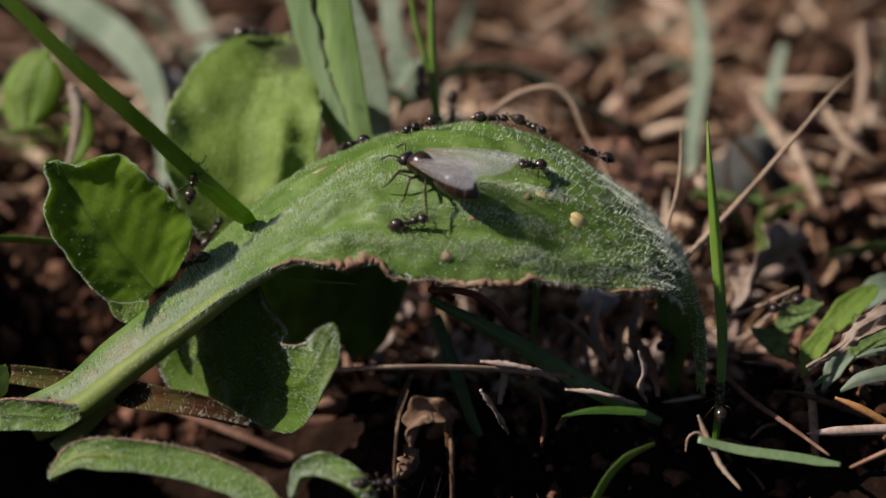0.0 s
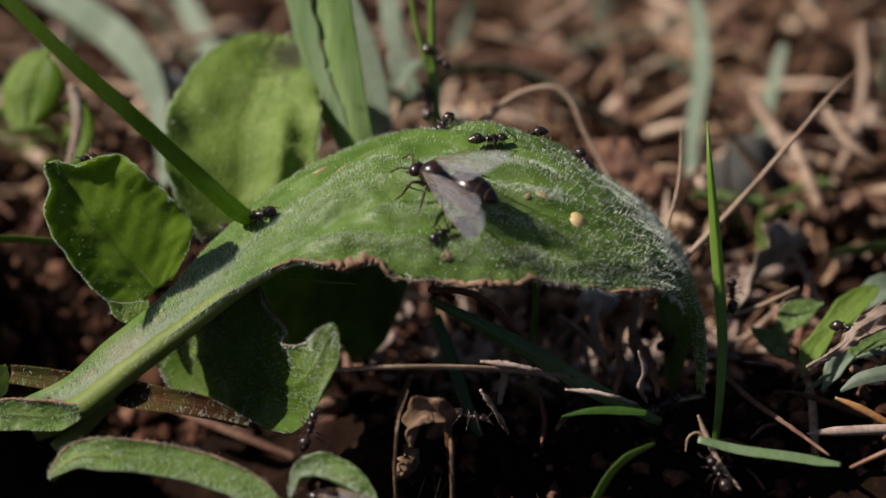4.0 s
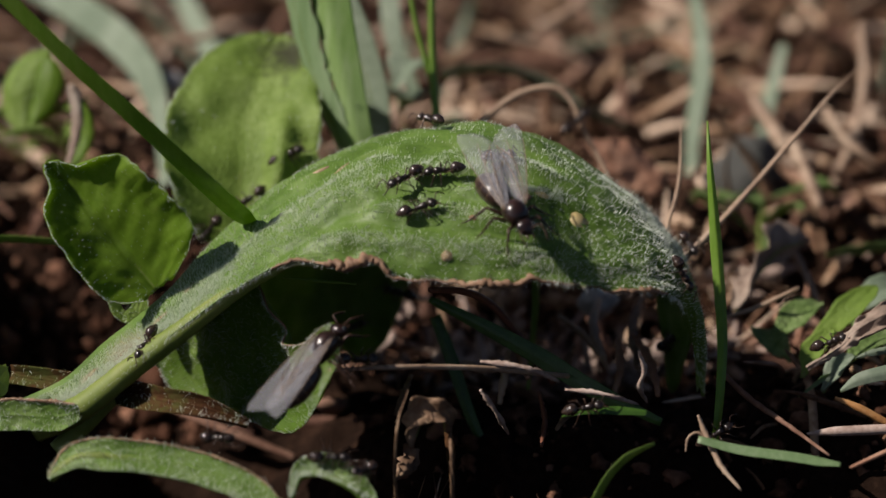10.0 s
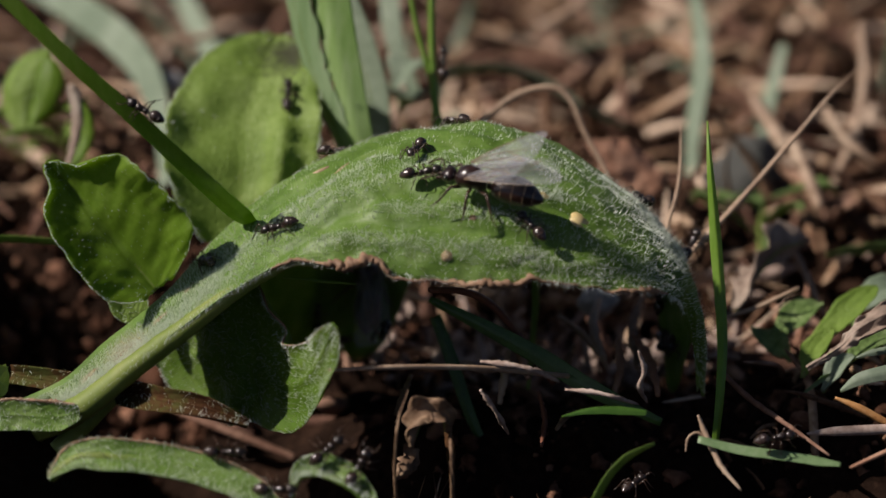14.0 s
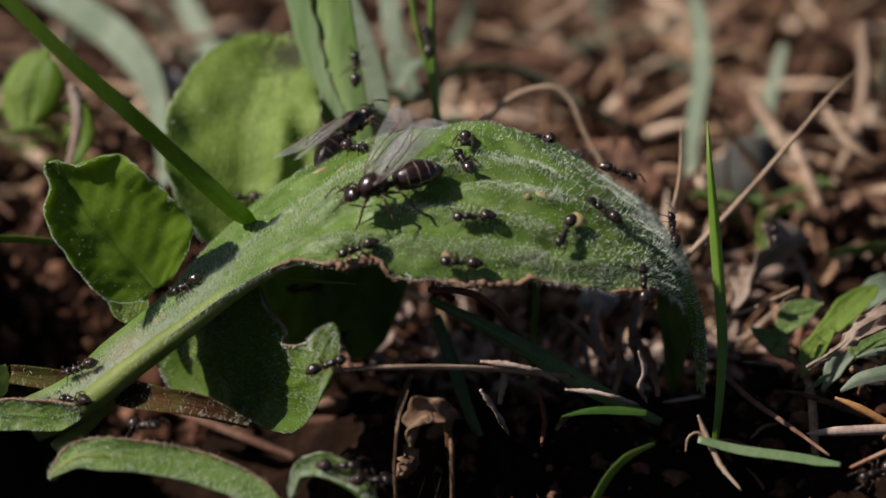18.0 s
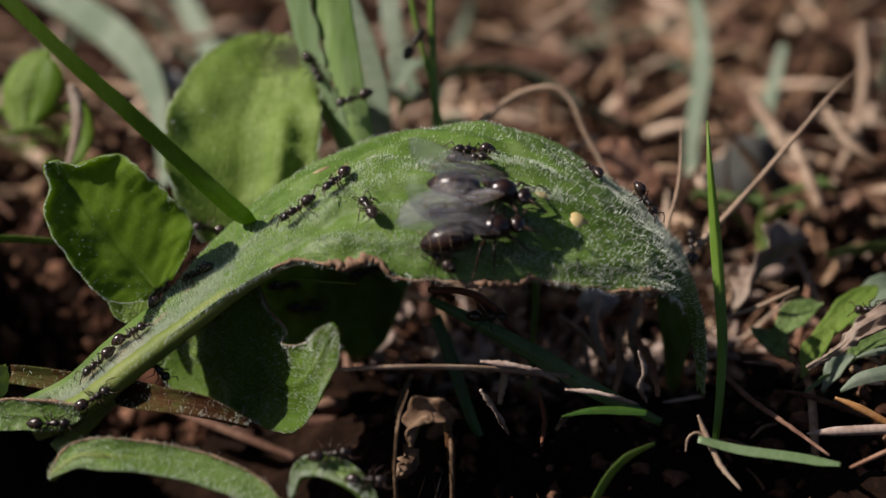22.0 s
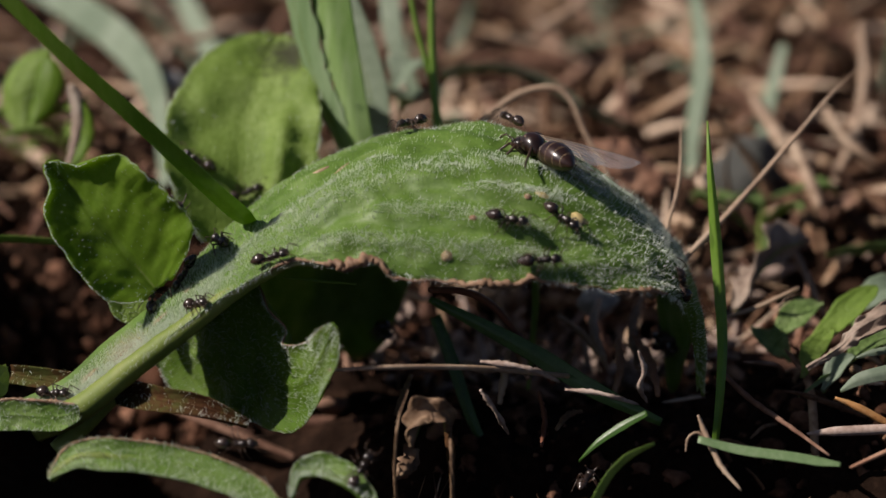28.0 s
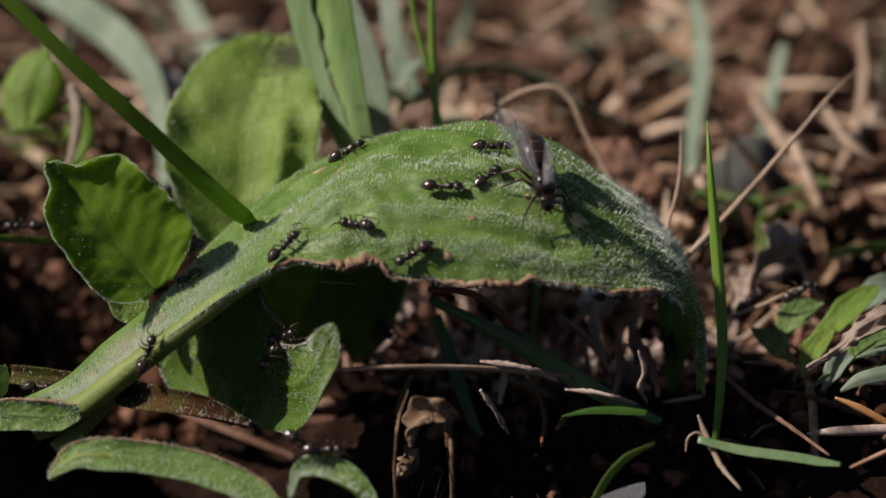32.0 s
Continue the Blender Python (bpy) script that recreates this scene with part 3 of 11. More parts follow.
upright = leaf("upright_leaf", "broad bright green upright leaf with a dark nibbled tip", M_UPRIGHT,
     [(-21.56, 16.2, 9.81), (-21.64, 19.2, 15.13), (-21.5, 22.97, 19.63), (-20.27, 28.9, 24.22), (-18.51, 36.35, 27.17)], 8.3, (1, 0.1, 0.0), cup=0.22, ruffle=0.2, hair=900, rim=0.9, veins=0.25, ridge=(0.5, 1.8, 0.08, 0.66),
     profile=[(0, 0.5), (0.15, 0.8), (0.35, 1.0), (0.6, 1.0), (0.82, 0.8), (0.95, 0.45), (1, 0.12)])
def patch(ob, at, r, squash, material, label, seed, bits=14):
    """A withered scab on a leaf: a cluster of thin flakes."""
    rng = np.random.default_rng(seed)
    flake, faces = lump(1.0, (1, 1, 1), seed, 0.6, 1)
    vs, fs = [], []
    for k in range(bits):
        off = rng.normal(size=3) * 0.5 * r
        vs.append((flake * r * (0.08 + 0.16 * rng.random()) + off) * np.array(squash))
        fs += [tuple(i + k * len(flake) for i in f) for f in faces]
    part("blemish", mesh_of("blemish", np.concatenate(vs), fs, material), ob, label).location = Vector(at) * MM


patch(upright, (-20.84, 21.47, 17.56), 0.7, (0.5, 0.2, 1.6), M_DEAD, "brown withered fleck", 4)
leaf("cupped_leaf", "bright green cupped leaf with a pale hairy rim", M_CUP,
     [(-28.50, -2.40, 11.46), (-31.25, -1.60, 14.75), (-34.56, -0.60, 18.55), (-37.33, 0.40, 21.74), (-39.13, 0.20, 23.86)], 8.5, (0.73, 0.0, 0.68), cup=0.45, ruffle=0.14, hair=1100, hair_len=0.2, veins=0.45, rim=0.7, narrow=0.4, seed=3,
     profile=[(0, 0.35), (0.06, 0.7), (0.15, 1.0), (0.3, 1.04), (0.5, 0.98), (0.64, 0.86), (0.74, 0.62), (0.81, 0.32), (0.88, 0.22), (0.95, 0.16), (1, 0.04)])
leaf("folded_leaf", "pale green leaf folded under its neighbour", M_LEAF,
     [(-29.81, 1.00, 6.19), (-30.96, 1.50, 7.52), (-32.09, 2.00, 9.17), (-33.12, 2.50, 11.85)], 2.0, (0.8, 0.2, 0.5), cup=0.3, rib=0.2, hair=300, hair_len=0.26, rim=0.5)
leaf("bud_leaf", "small bright green folded young leaf", M_LEAF,
     [(-47.89, 38.00, 15.72), (-48.46, 39.00, 17.63), (-48.46, 40.00, 20.34), (-47.02, 42.00, 22.78), (-44.98, 43.00, 23.90)], 3.2, (0.9, -0.4, 0.1), cup=-0.55, ruffle=0.12, waves=3, rib=0.25, veins=0.2, hair=260, rim=0.6, profile=[(0, 0.2), (0.1, 0.5), (0.3, 0.9), (0.6, 1.0), (0.8, 0.85), (0.93, 0.5), (1, 0.1)])
leaf("bud_leaf", "small bright green folded young leaf", M_CUP, [(-46.89, 37.50, 16.28), (-46.02, 38.50, 18.45), (-45.26, 39.50, 21.15), (-44.97, 41.00, 23.39)], 2.2, (0.9, -0.4, 0.1), cup=-0.4, ruffle=0.12, waves=3, rib=0.2, nr=30, nc=11)
leaf("bud_leaf", "small green leaf lying below the folded bud", M_LEAF, [(-49.67, 37.00, 15.50), (-47.93, 37.00, 15.76), (-46.00, 37.00, 15.90), (-44.28, 37.00, 15.76)], 0.75, (0.1, -0.5, 0.9), cup=0.3, rib=0.1, nr=24, nc=9)
leaf("young_leaf", "narrow yellow-green young leaf beside the withered one", M_CUP, [(-40.91, 27.50, 14.50), (-39.90, 28.50, 16.27), (-39.43, 29.50, 18.56), (-39.81, 30.50, 21.17)], 1.1, (0.9, -0.4, 0.1), cup=-0.3, rib=0.12, nr=24, nc=9)
leaf("curled_leaf", "green downy leaf curling in the shade of the arched leaf", M_LEAF_DARK,
     [(-28.60, 4.00, 4.36), (-25.23, 1.50, 2.89), (-21.73, -2.00, 4.95), (-18.22, -3.50, 5.26), (-14.53, -9.50, 4.46), (-11.96, -13.50, 8.21), (-10.22, -15.00, 12.70)], 5.6, (0.0, 0.06, 1.0), cup=-0.1, rib=0, edge=0.1, ruffle=0.25, veins=0.3, waves=9, hair=5000, hair_len=0.36, rim=0.25,
     profile=[(0, 0.6), (0.15, 0.95), (0.3, 1.35), (0.5, 1.35), (0.65, 0.9), (0.78, 0.58), (0.9, 0.36), (0.97, 0.2), (1, 0.06)])
leaf("low_leaf", "narrow pale green hairy leaf lying on the soil", M_HERO,
     [(-37.2, -19.3, -0.9), (-34.42, -20.0, 1.5), (-30.9, -20.5, 1.8), (-26.1, -21.0, 1.45), (-21.81, -22.0, 0.75), (-18.04, -23.5, -0.27), (-15.4, -25.4, -2.2)], 1.65, (0.0, 0.75, 0.65), cup=-0.25, ruffle=0.12, edge=0.14, hair=1500, hair_len=0.6,
     profile=[(0, 0.2), (0.12, 0.75), (0.3, 1), (0.7, 1), (1, 0.8)])
leaf("leaf_base", "green leaf base with a brown withered edge", M_HERO,
     [(-44.85, -13.08, 2.44), (-41.04, -12.99, 2.7), (-37.23, -13.05, 2.55), (-35.05, -12.9, 2.96)], 1.5, (0.0, 0.5, 0.85), cup=-0.2, hair=500, rib=0.3, edge=0.22,
     profile=[(0, 1), (0.7, 1), (1, 0.5)])
leaf("curl_leaf", "small curled hairy leaf on the soil", M_HERO,
     [(-14.1, -23.84, -0.8), (-13.37, -22.18, 0.84), (-11.26, -22.0, 1.33), (-8.59, -23.31, 0.67), (-5.95, -25.11, -1.35)], 1.3, (0.0, 0.8, 0.6), cup=-0.5, ruffle=0.3, hair=700, rib=0.2)
leaf("edge_leaf", "pale green rosette leaf tip", M_LEAF, [(-45.22, -10.31, 4.21), (-43.57, -10.12, 4.73), (-42.54, -8.64, 5.89)], 1.6, (0, 0.4, 1), cup=0.2, rib=0.1)
leaf("fuzzy_stalk", "brownish-green hairy leaf stalk", M_FUZZ, [(-43.47, -1.52, 2.05), (-37.48, -3.64, 2.09), (-31.89, -7.63, 2.82), (-26.6, -12.6, 4.0), (-22.6, -14.2, 3.9), (-18.6, -14.8, 2.6)], 1.3, (0.0, 0.6, 0.8), cup=-0.7, ruffle=0.25,
     hair=300, hair_len=0.45, rib=0.3, profile=[(0, 0.7), (0.5, 1), (0.8, 0.8), (1, 0.2)])

# ---- grass blades ----
blade("long_leaf", [(-42.66, -7.32, 44.6), (-35.77, -6.87, 37.05), (-28.76, -5.83, 29.68), (-23.77, -3.75, 23.71), (-20.19, -0.72, 18.88), (-18.74, 1.65, 16.62)], [1.8, 1.9, 2.05, 2.3, 2.5, 1.0], M_FRESH,
      "fresh green grass blade leaning against the downy leaf", fold=0.12, tilt=30)
wide_blade = blade("long_leaf", [(-12.6, 26.62, 35.52), (-10.89, 24.5, 26.75), (-9.35, 23.18, 20.2), (-8.17, 22.67, 15.89), (-7.34, 21.11, 8.68)], [4.6, 4.0, 3.2, 2.3, 1.4], M_WIDE,
      "broad green folded grass blade with a rusty spot", fold=0.35, tilt=20)
blade("long_leaf", [(-16.55, 29.06, 34.91), (-14.59, 27.33, 27.21), (-12.17, 25.51, 20.75), (-9.95, 24.57, 15.27), (-8.38, 23.0, 8.01)], [5.0, 5.2, 4.6, 3.4, 2.0], M_GRASS_MID,
      "grey-green grass blade with a frayed edge", fold=0.2, side=(0.55, -0.8, 0.1), rag=0.3)
patch(wide_blade, (-11.81, 22.91, 25.33), 0.5, (0.8, 0.3, 1.2), M_BARK, "rust-coloured spot", 6)
blade("long_leaf", [(-12.39, 42.24, 31.64), (-9.84, 39.84, 25.04), (-8.24, 37.87, 19.64), (-7.41, 35.69, 13.63), (-6.96, 33.28, 7.03)], [4.4, 5.2, 5.0, 3.8, 2.4], M_BLADE_PALE, "pale bluish-green grass blade", fold=0.15, side=(0.75, -0.65, 0.1))
blade("long_leaf", [(-58.44, 110.83, 15.42), (-50.01, 95.84, 15.19), (-42.09, 80.72, 14.57), (-37.1, 69.34, 12.53), (-34.57, 59.5, 8.9), (-33.55, 51.44, 4.3)], [4.4, 4.6, 4.4, 3.8, 2.6, 1.8], M_BLADE_PALE, "pale bluish-green grass blade", fold=0.15, side=(0.7, 0, 0.7))
blade("long_leaf", [(-38.38, 116.41, 13.21), (-33.58, 98.68, 11.28), (-30.35, 87.44, 9.64), (-27.81, 73.13, 5.41)], [2.8, 3.2, 2.8, 2], M_BLADE_PALE, "pale bluish-green grass blade", fold=0.15, side=(0.7, 0, 0.5))
blade("long_leaf", [(-6.68, 57.85, 27.76), (-6.34, 56.24, 23.32), (-5.33, 54.85, 19.52), (-2.97, 53.01, 14.45)], [3.2, 3.2, 2.8, 1.8], M_BLADE_PALE, "pale bluish-green grass blade", fold=0.15, side=(0.75, -0.65, 0.1))
blade("long_leaf", [(-0.28, 65.6, 13.97), (5.33, 65.96, 14.96), (11.65, 65.48, 13.64), (17.26, 64.28, 10.35), (22.88, 63.44, 8.04)], [1.2, 1.7, 1.7, 1.6, 1.2], M_BLADE_PALE, "pale bluish-green arching grass blade", fold=0.2, tilt=45)
blade("long_leaf", [(31.52, 77.62, 23.59), (32.47, 73.22, 17.35), (32.41, 69.58, 13.2), (31.36, 65.72, 8.44), (30.59, 60.92, 1.11)], [1.8, 2.4, 2.9, 2.6, 1.6], M_BLADE_PALE, "pale bluish-green grass blade", fold=0.15, side=(0.7, -0.7, 0.1))
blade("long_leaf", [(45.28, 89.18, 11.49), (43.89, 85.7, 7.8), (42.16, 81.29, 4.45), (41.38, 77.86, 0.87)], [1.4, 2.0, 2.6, 1.6], M_BLADE_PALE, "pale bluish-green grass blade", fold=0.15, side=(0.7, -0.7, 0.1))
blade("long_leaf", [(26.42, 5.3, 26.65), (26.6, 2.71, 22.45), (27.1, -0.73, 15.92), (27.5, -5.65, 8.25), (27.22, -8.47, 3.42), (26.67, -10.36, -1.78)], [0.15, 0.65, 1.25, 1.1, 0.95, 0.8], M_FRESH, "upright narrow green grass blade", fold=0.3, twist=25)
blade("long_leaf", [(-1.36, 0.15, 9.58), (4.29, -1.74, 7.28), (9.9, -3.73, 4.75), (14.84, -6.63, 2.63), (21.36, -9.57, 0.41)], [0.7, 1.5, 1.9, 1.8, 0.8], M_BLADE_SHADED, "green grass blade, coloured darker for the shade under the leaf", fold=0.15)
blade("long_leaf", [(9.66, 10.69, 9.29), (9.72, 9.28, 5.41), (9.43, 8.07, 2.09), (8.9, 6.26, -2.89)], [1.0, 1.1, 0.9, 0.6], M_BLADE, "short green grass blade", fold=0.2, tilt=45)
blade("long_leaf", [(13.47, -23.57, -2.97), (15.31, -22.4, 0.25), (17.16, -21.71, 2.12), (19.77, -20.33, 3.0)], [1.1, 1.2, 1.2, 0.5], M_BLADE, "short curved green grass blade", fold=0.2, tilt=45)
blade("long_leaf", [(24.31, -16.40, 1.80), (28.25, -17.00, 1.01), (33.04, -17.50, 0.53), (35.67, -18.00, 0.24), (37.64, -18.50, 0.06)], [0.9, 1.25, 1.25, 1.15, 0.5], M_GRASS_MID, "flat light green grass blade lying over the soil", fold=0.3, side=(0.1, 0.9, 0.4))
blade("long_leaf", [(-15.78, -3.77, 13.42), (-12.44, -3.88, 13.1), (-8.59, -3.06, 12.43)], [0.15, 0.4, 0.15], M_BLADE, "thin bright green grass tip", fold=0.1)
blade("long_leaf", [(-47.74, 13.5, 11.16), (-43.58, 13.46, 11.05), (-40.61, 13.38, 10.83), (-37.79, 14.12, 9.93)], [1.2, 1.2, 1.0, 0.4], M_BLADE, "short green grass blade", fold=0.2, tilt=45)
blade("long_leaf", [(-0.81, 5.16, 5.78), (0.93, 3.57, 1.41), (2.67, 1.78, -3.49), (4.41, 0.39, -7.31)], [1.2, 1.4, 1.2, 0.8], M_BLADE_SHADED, "green grass blade, coloured darker for the shade under the leaf", fold=0.2)
bent_blade = blade("long_leaf", [(-8.2, -0.2, -0.3), (-5.5, -0.1, 0.25), (-2.6, 0.0, 0.25), (0, 0, 0)], [0.15, 0.7, 0.9, 0.6], M_BLADE_SHADED, "small green grass blade bending under a winged ant", fold=0.15, side=(0, 0.7, 0.7))

blade("long_leaf", [(39.73, -4.00, 1.38), (41.46, -4.00, 2.61), (44.12, -4.00, 3.34), (46.47, -4.00, 3.64)], [0.3, 1.3, 1.5, 1.3], M_BLADE_PALE, "pale bluish-green blade among the weeds", fold=0.2, side=(0.2, 0.4, 0.9))
blade("long_leaf", [(41.76, 0.00, 3.27), (43.44, 0.00, 3.88), (46.55, 0.00, 4.38)], [0.2, 0.7, 0.9], M_BLADE_PALE, "pale bluish-green blade among the weeds", fold=0.2, side=(0.2, 0.4, 0.9))
blade("long_leaf", [(35.73, -3.00, 0.34), (37.31, -2.00, 1.14), (38.20, -1.50, 1.67), (39.11, -1.00, 1.95)], [0.15, 0.5, 0.7, 0.25], M_GRASS_MID, "small pale green leaf tip over the soil", fold=0.3, side=(0.5, 0.3, -0.8))
leaf("weed_leaf", "broad green weed leaf leaning over the soil", M_LEAF, [(36.83, 4.00, 1.74), (39.03, 6.00, 2.93), (41.35, 8.00, 4.34), (43.76, 10.00, 5.77), (45.51, 12.00, 6.59)], 1.6, (0.68, -0.69, -0.09), cup=0.30, ruffle=0.3, waves=4, rib=0.13, nr=32, nc=11, seed=8)
leaf("weed_leaf", "green weed leaf bending over the soil", M_WEED, [(34.08, 8.00, 1.36), (36.05, 10.00, 2.72), (38.36, 13.00, 3.64), (40.15, 15.00, 3.51)], 1.8, (0.68, -0.69, -0.09), cup=0.30, ruffle=0.3, waves=4, rib=0.13, nr=32, nc=11, seed=9)
leaf("weed_leaf", "narrow green weed leaf under its neighbours", M_LEAF, [(36.59, 1.00, 0.74), (37.35, 2.00, 2.06), (38.39, 4.00, 2.99), (40.30, 6.00, 4.19)], 1.3, (0.68, -0.69, -0.09), cup=0.30, ruffle=0.3, waves=4, rib=0.13, nr=32, nc=11, seed=10)
leaf("weed_leaf", "grey-green weed leaf in half shade", M_BLADE_PALE, [(43.08, 14.00, 2.29), (44.97, 15.00, 3.51), (47.35, 16.00, 4.74), (49.64, 18.00, 4.63)], 2.0, (0.68, -0.69, -0.09), cup=0.30, ruffle=0.3, waves=4, rib=0.13, nr=32, nc=11, seed=11)
leaf("weed_leaf", "grey-green weed leaf in half shade", M_WEED, [(36.11, 6.00, 0.40), (35.32, 7.00, 1.26), (33.59, 10.00, 1.95), (32.94, 12.00, 1.79)], 1.4, (0.68, -0.69, -0.09), cup=0.30, ruffle=0.3, waves=4, rib=0.13, nr=32, nc=11, seed=12)
leaf("weed_leaf", "grey-green weed leaf in half shade", M_WEED, [(41.45, 3.00, 1.65), (42.71, 4.00, 2.49), (44.75, 6.00, 2.93), (47.44, 8.00, 2.76)], 1.7, (0.68, -0.69, -0.09), cup=0.30, ruffle=0.3, waves=4, rib=0.13, nr=32, nc=11, seed=13)
leaf("weed_leaf", "small bluish-green weed leaf", M_BLADE_PALE, [(38.35, -1.00, 0.22), (39.30, 0.00, 1.16), (40.25, 1.00, 2.17), (41.81, 2.00, 2.81)], 1.1, (0.68, -0.69, -0.09), cup=0.30, ruffle=0.3, waves=4, rib=0.13, nr=32, nc=11, seed=14)

# ---- stalks and straws standing by themselves ----
stalk("grass_stalk", [(-1.23, 32.48, 34.07), (-1.23, 30.58, 28.85), (-0.99, 28.69, 23.64), (-0.49, 26.79, 18.43), (-0.25, 24.68, 12.64)], [0.36, 0.42, 0.45, 0.5, 0.5], M_BLADE, "thin green upright grass stem", "stem", "grass stems")
stalk("grass_stalk", [(-3.82, 32.48, 34.07), (-2.71, 30.58, 28.85), (-1.48, 29.11, 24.8), (-0.62, 28.59, 20.46), (-0.37, 26.47, 14.64)], [0.25, 0.3, 0.3, 0.3, 0.3], M_BLADE, "thin green slanting grass stem", "stem", "grass stems")
stalk("straw", [(44.21, 25.36, 26.19), (40.75, 22.3, 23.63), (36.85, 18.9, 20.15), (31.23, 14.9, 15.01), (25.69, 11.09, 10.4), (21.57, 9.48, 5.97)], [0.05, 0.18, 0.26, 0.3, 0.32, 0.3], M_STRAW_ONE, "tan dry grass stalk leaning across", wobble=0.08)
stalk("straw", [(24.81, 15.69, 23.02), (24.75, 14.12, 18.7), (24.28, 13.11, 15.93), (23.45, 12.1, 13.17), (22.75, 10.49, 8.74)], [0.08, 0.2, 0.22, 0.22, 0.2], M_STRAW_ONE, "thin tan dry grass stalk")
stalk("straw", [(2.86, 28.81, 18.12), (5.36, 30.51, 19.87), (8.5, 32.19, 21.58), (11.94, 32.43, 22.23), (14.13, 31.94, 20.88), (15.69, 30.72, 17.53), (18.19, 29.11, 13.12), (19.76, 27.19, 7.83)], [0.4, 0.45, 0.4, 0.35, 0.3, 0.3, 0.25, 0.2], M_STRAW_ONE, "tan arching dry grass blade")
stalk("straw", [(-1.33, -5.12, 12.62), (2.01, -3.31, 11.75), (4.84, -1.9, 9.77), (7.71, -1.16, 5.95), (11.2, -0.91, 0.8)], [0.3, 0.38, 0.38, 0.35, 0.3], M_RED, "reddish-brown bent dry stem")
stalk("straw", [(24.34, -14.82, 3.51), (25.15, -15.47, 1.73), (26.45, -17.4, -0.63), (28.26, -19.09, -2.37)], [0.12, 0.3, 0.28, 0.1], M_STRAW_ONE, "frayed tan dry grass fibre", wobble=0.15)
stalk("straw", [(23.16, -16.02, 0.21), (23.43, -15.56, 1.48), (24.34, -15.4, 1.94), (25.26, -15.66, 1.23)], [0.08, 0.14, 0.14, 0.1], M_STRAW_ONE, "small curled dry fibre")
stalk("straw", [(29.45, 10.7, 3.46), (32.42, 10.98, 4.24), (35.09, 11.39, 5.36), (37.47, 11.8, 6.47)], [0.15, 0.24, 0.24, 0.12], M_STRAW_ONE, "short tan broken straw")
stalk("straw", [(-10.81, -15.21, 8.29), (-4.52, -14.18, 8.21), (3.61, -10.52, 6.56), (12.4, -5.8, 3.74)], [0.12, 0.26, 0.3, 0.26], M_STRAW_ONE, "tan straw lying on the soil")
stalk("straw", [(39.03, -5.00, 1.08), (41.37, -5.50, 0.20), (44.47, -6.00, -1.42)], [0.15, 0.42, 0.4], M_RUST, "orange-brown withered grass stalk")
stalk("straw", [(35.94, -8.00, -1.51), (38.55, -8.00, -1.26), (42.16, -8.00, -1.08), (46.06, -8.00, -0.90)], [0.12, 0.5, 0.55, 0.5], M_BIT, "pinkish tan straw lying on the soil")
stalk("straw", [(27.33, -5.00, 4.06), (30.45, -7.00, 1.70), (33.47, -10.00, 0.48), (37.28, -14.00, -1.08)], [0.25, 0.3, 0.24, 0.14], M_LITTER, "brown thin dry stem slanting over the soil", wobble=0.15)
stalk("straw", [(38.43, -19.27, 0.06), (40.3, -18.98, 0.86), (43.5, -18.49, 2.22)], [0.15, 0.22, 0.25], M_BARK, "orange-brown withered blade tip")
stalk("straw", [(-9.39, 43.19, 16.7), (-8.09, 44.3, 19.77), (-6.78, 45.42, 22.83)], [0.3, 0.3, 0.1], M_LITTER, "dark brown dry stalk")
leaf("dead_leaf", "withered grey-brown leaf rolled beside a green one", M_DEAD, [(-41.42, 28.00, 14.40), (-40.82, 29.00, 16.76), (-40.56, 30.00, 19.70), (-41.15, 31.00, 22.97)], 1.0, (0.9, -0.4, 0.1), cup=-0.6, ruffle=0.4, rib=0.1, nr=30, nc=9, profile=[(0, 0.35), (0.3, 0.6), (0.7, 1), (0.92, 0.9), (1, 0.5)])

for pts, r in (([(53.33, 75.65, 18.18), (53.35, 71.02, 11.3), (51.74, 66.91, 5.85), (49.15, 63.3, 1.8)], 0.95), ([(47.74, 66.2, 9.77), (49.54, 63.08, 7.05), (53.41, 59.74, 3.72)], 0.9),
               ([(41.15, 49.71, 11.24), (42.67, 46.44, 8.09), (44.17, 42.95, 4.36)], 1.0), ([(37.82, 60.92, 12.8), (39.99, 57.78, 10.01), (41.57, 54.86, 7.84)], 1.25), ([(-41.49, 84.14, 12.26), (-35.92, 84.47, 13.16), (-29.98, 84.8, 14.07)], 0.8),
               ([(41.96, 21.91, -0.83), (38.79, 28.21, 4.8), (36.53, 30.53, 5.31)], 0.5), ([(-10.04, 64.27, 16.16), (-6.6, 67.4, 18.92), (-4.52, 71.03, 23.04)], 0.6), ([(11.93, 94.54, 11.6), (17.38, 97.53, 13.96), (21.35, 100.79, 17.09)], 1.0)):
    stalk("straw", pts, [r * 0.4, r * 0.75, r * 0.7, r * 0.8, r * 0.5], M_STRAW_ONE, "pale tan dry straw among litter", wobble=0.12)
blade("long_leaf", [(43.68, 34.00, 1.87), (47.56, 35.00, 2.12), (54.17, 36.00, 2.52)], [0.5, 1.4, 1.5], M_WEED, "dull green grass blade lying flat", fold=0.15, tilt=30)

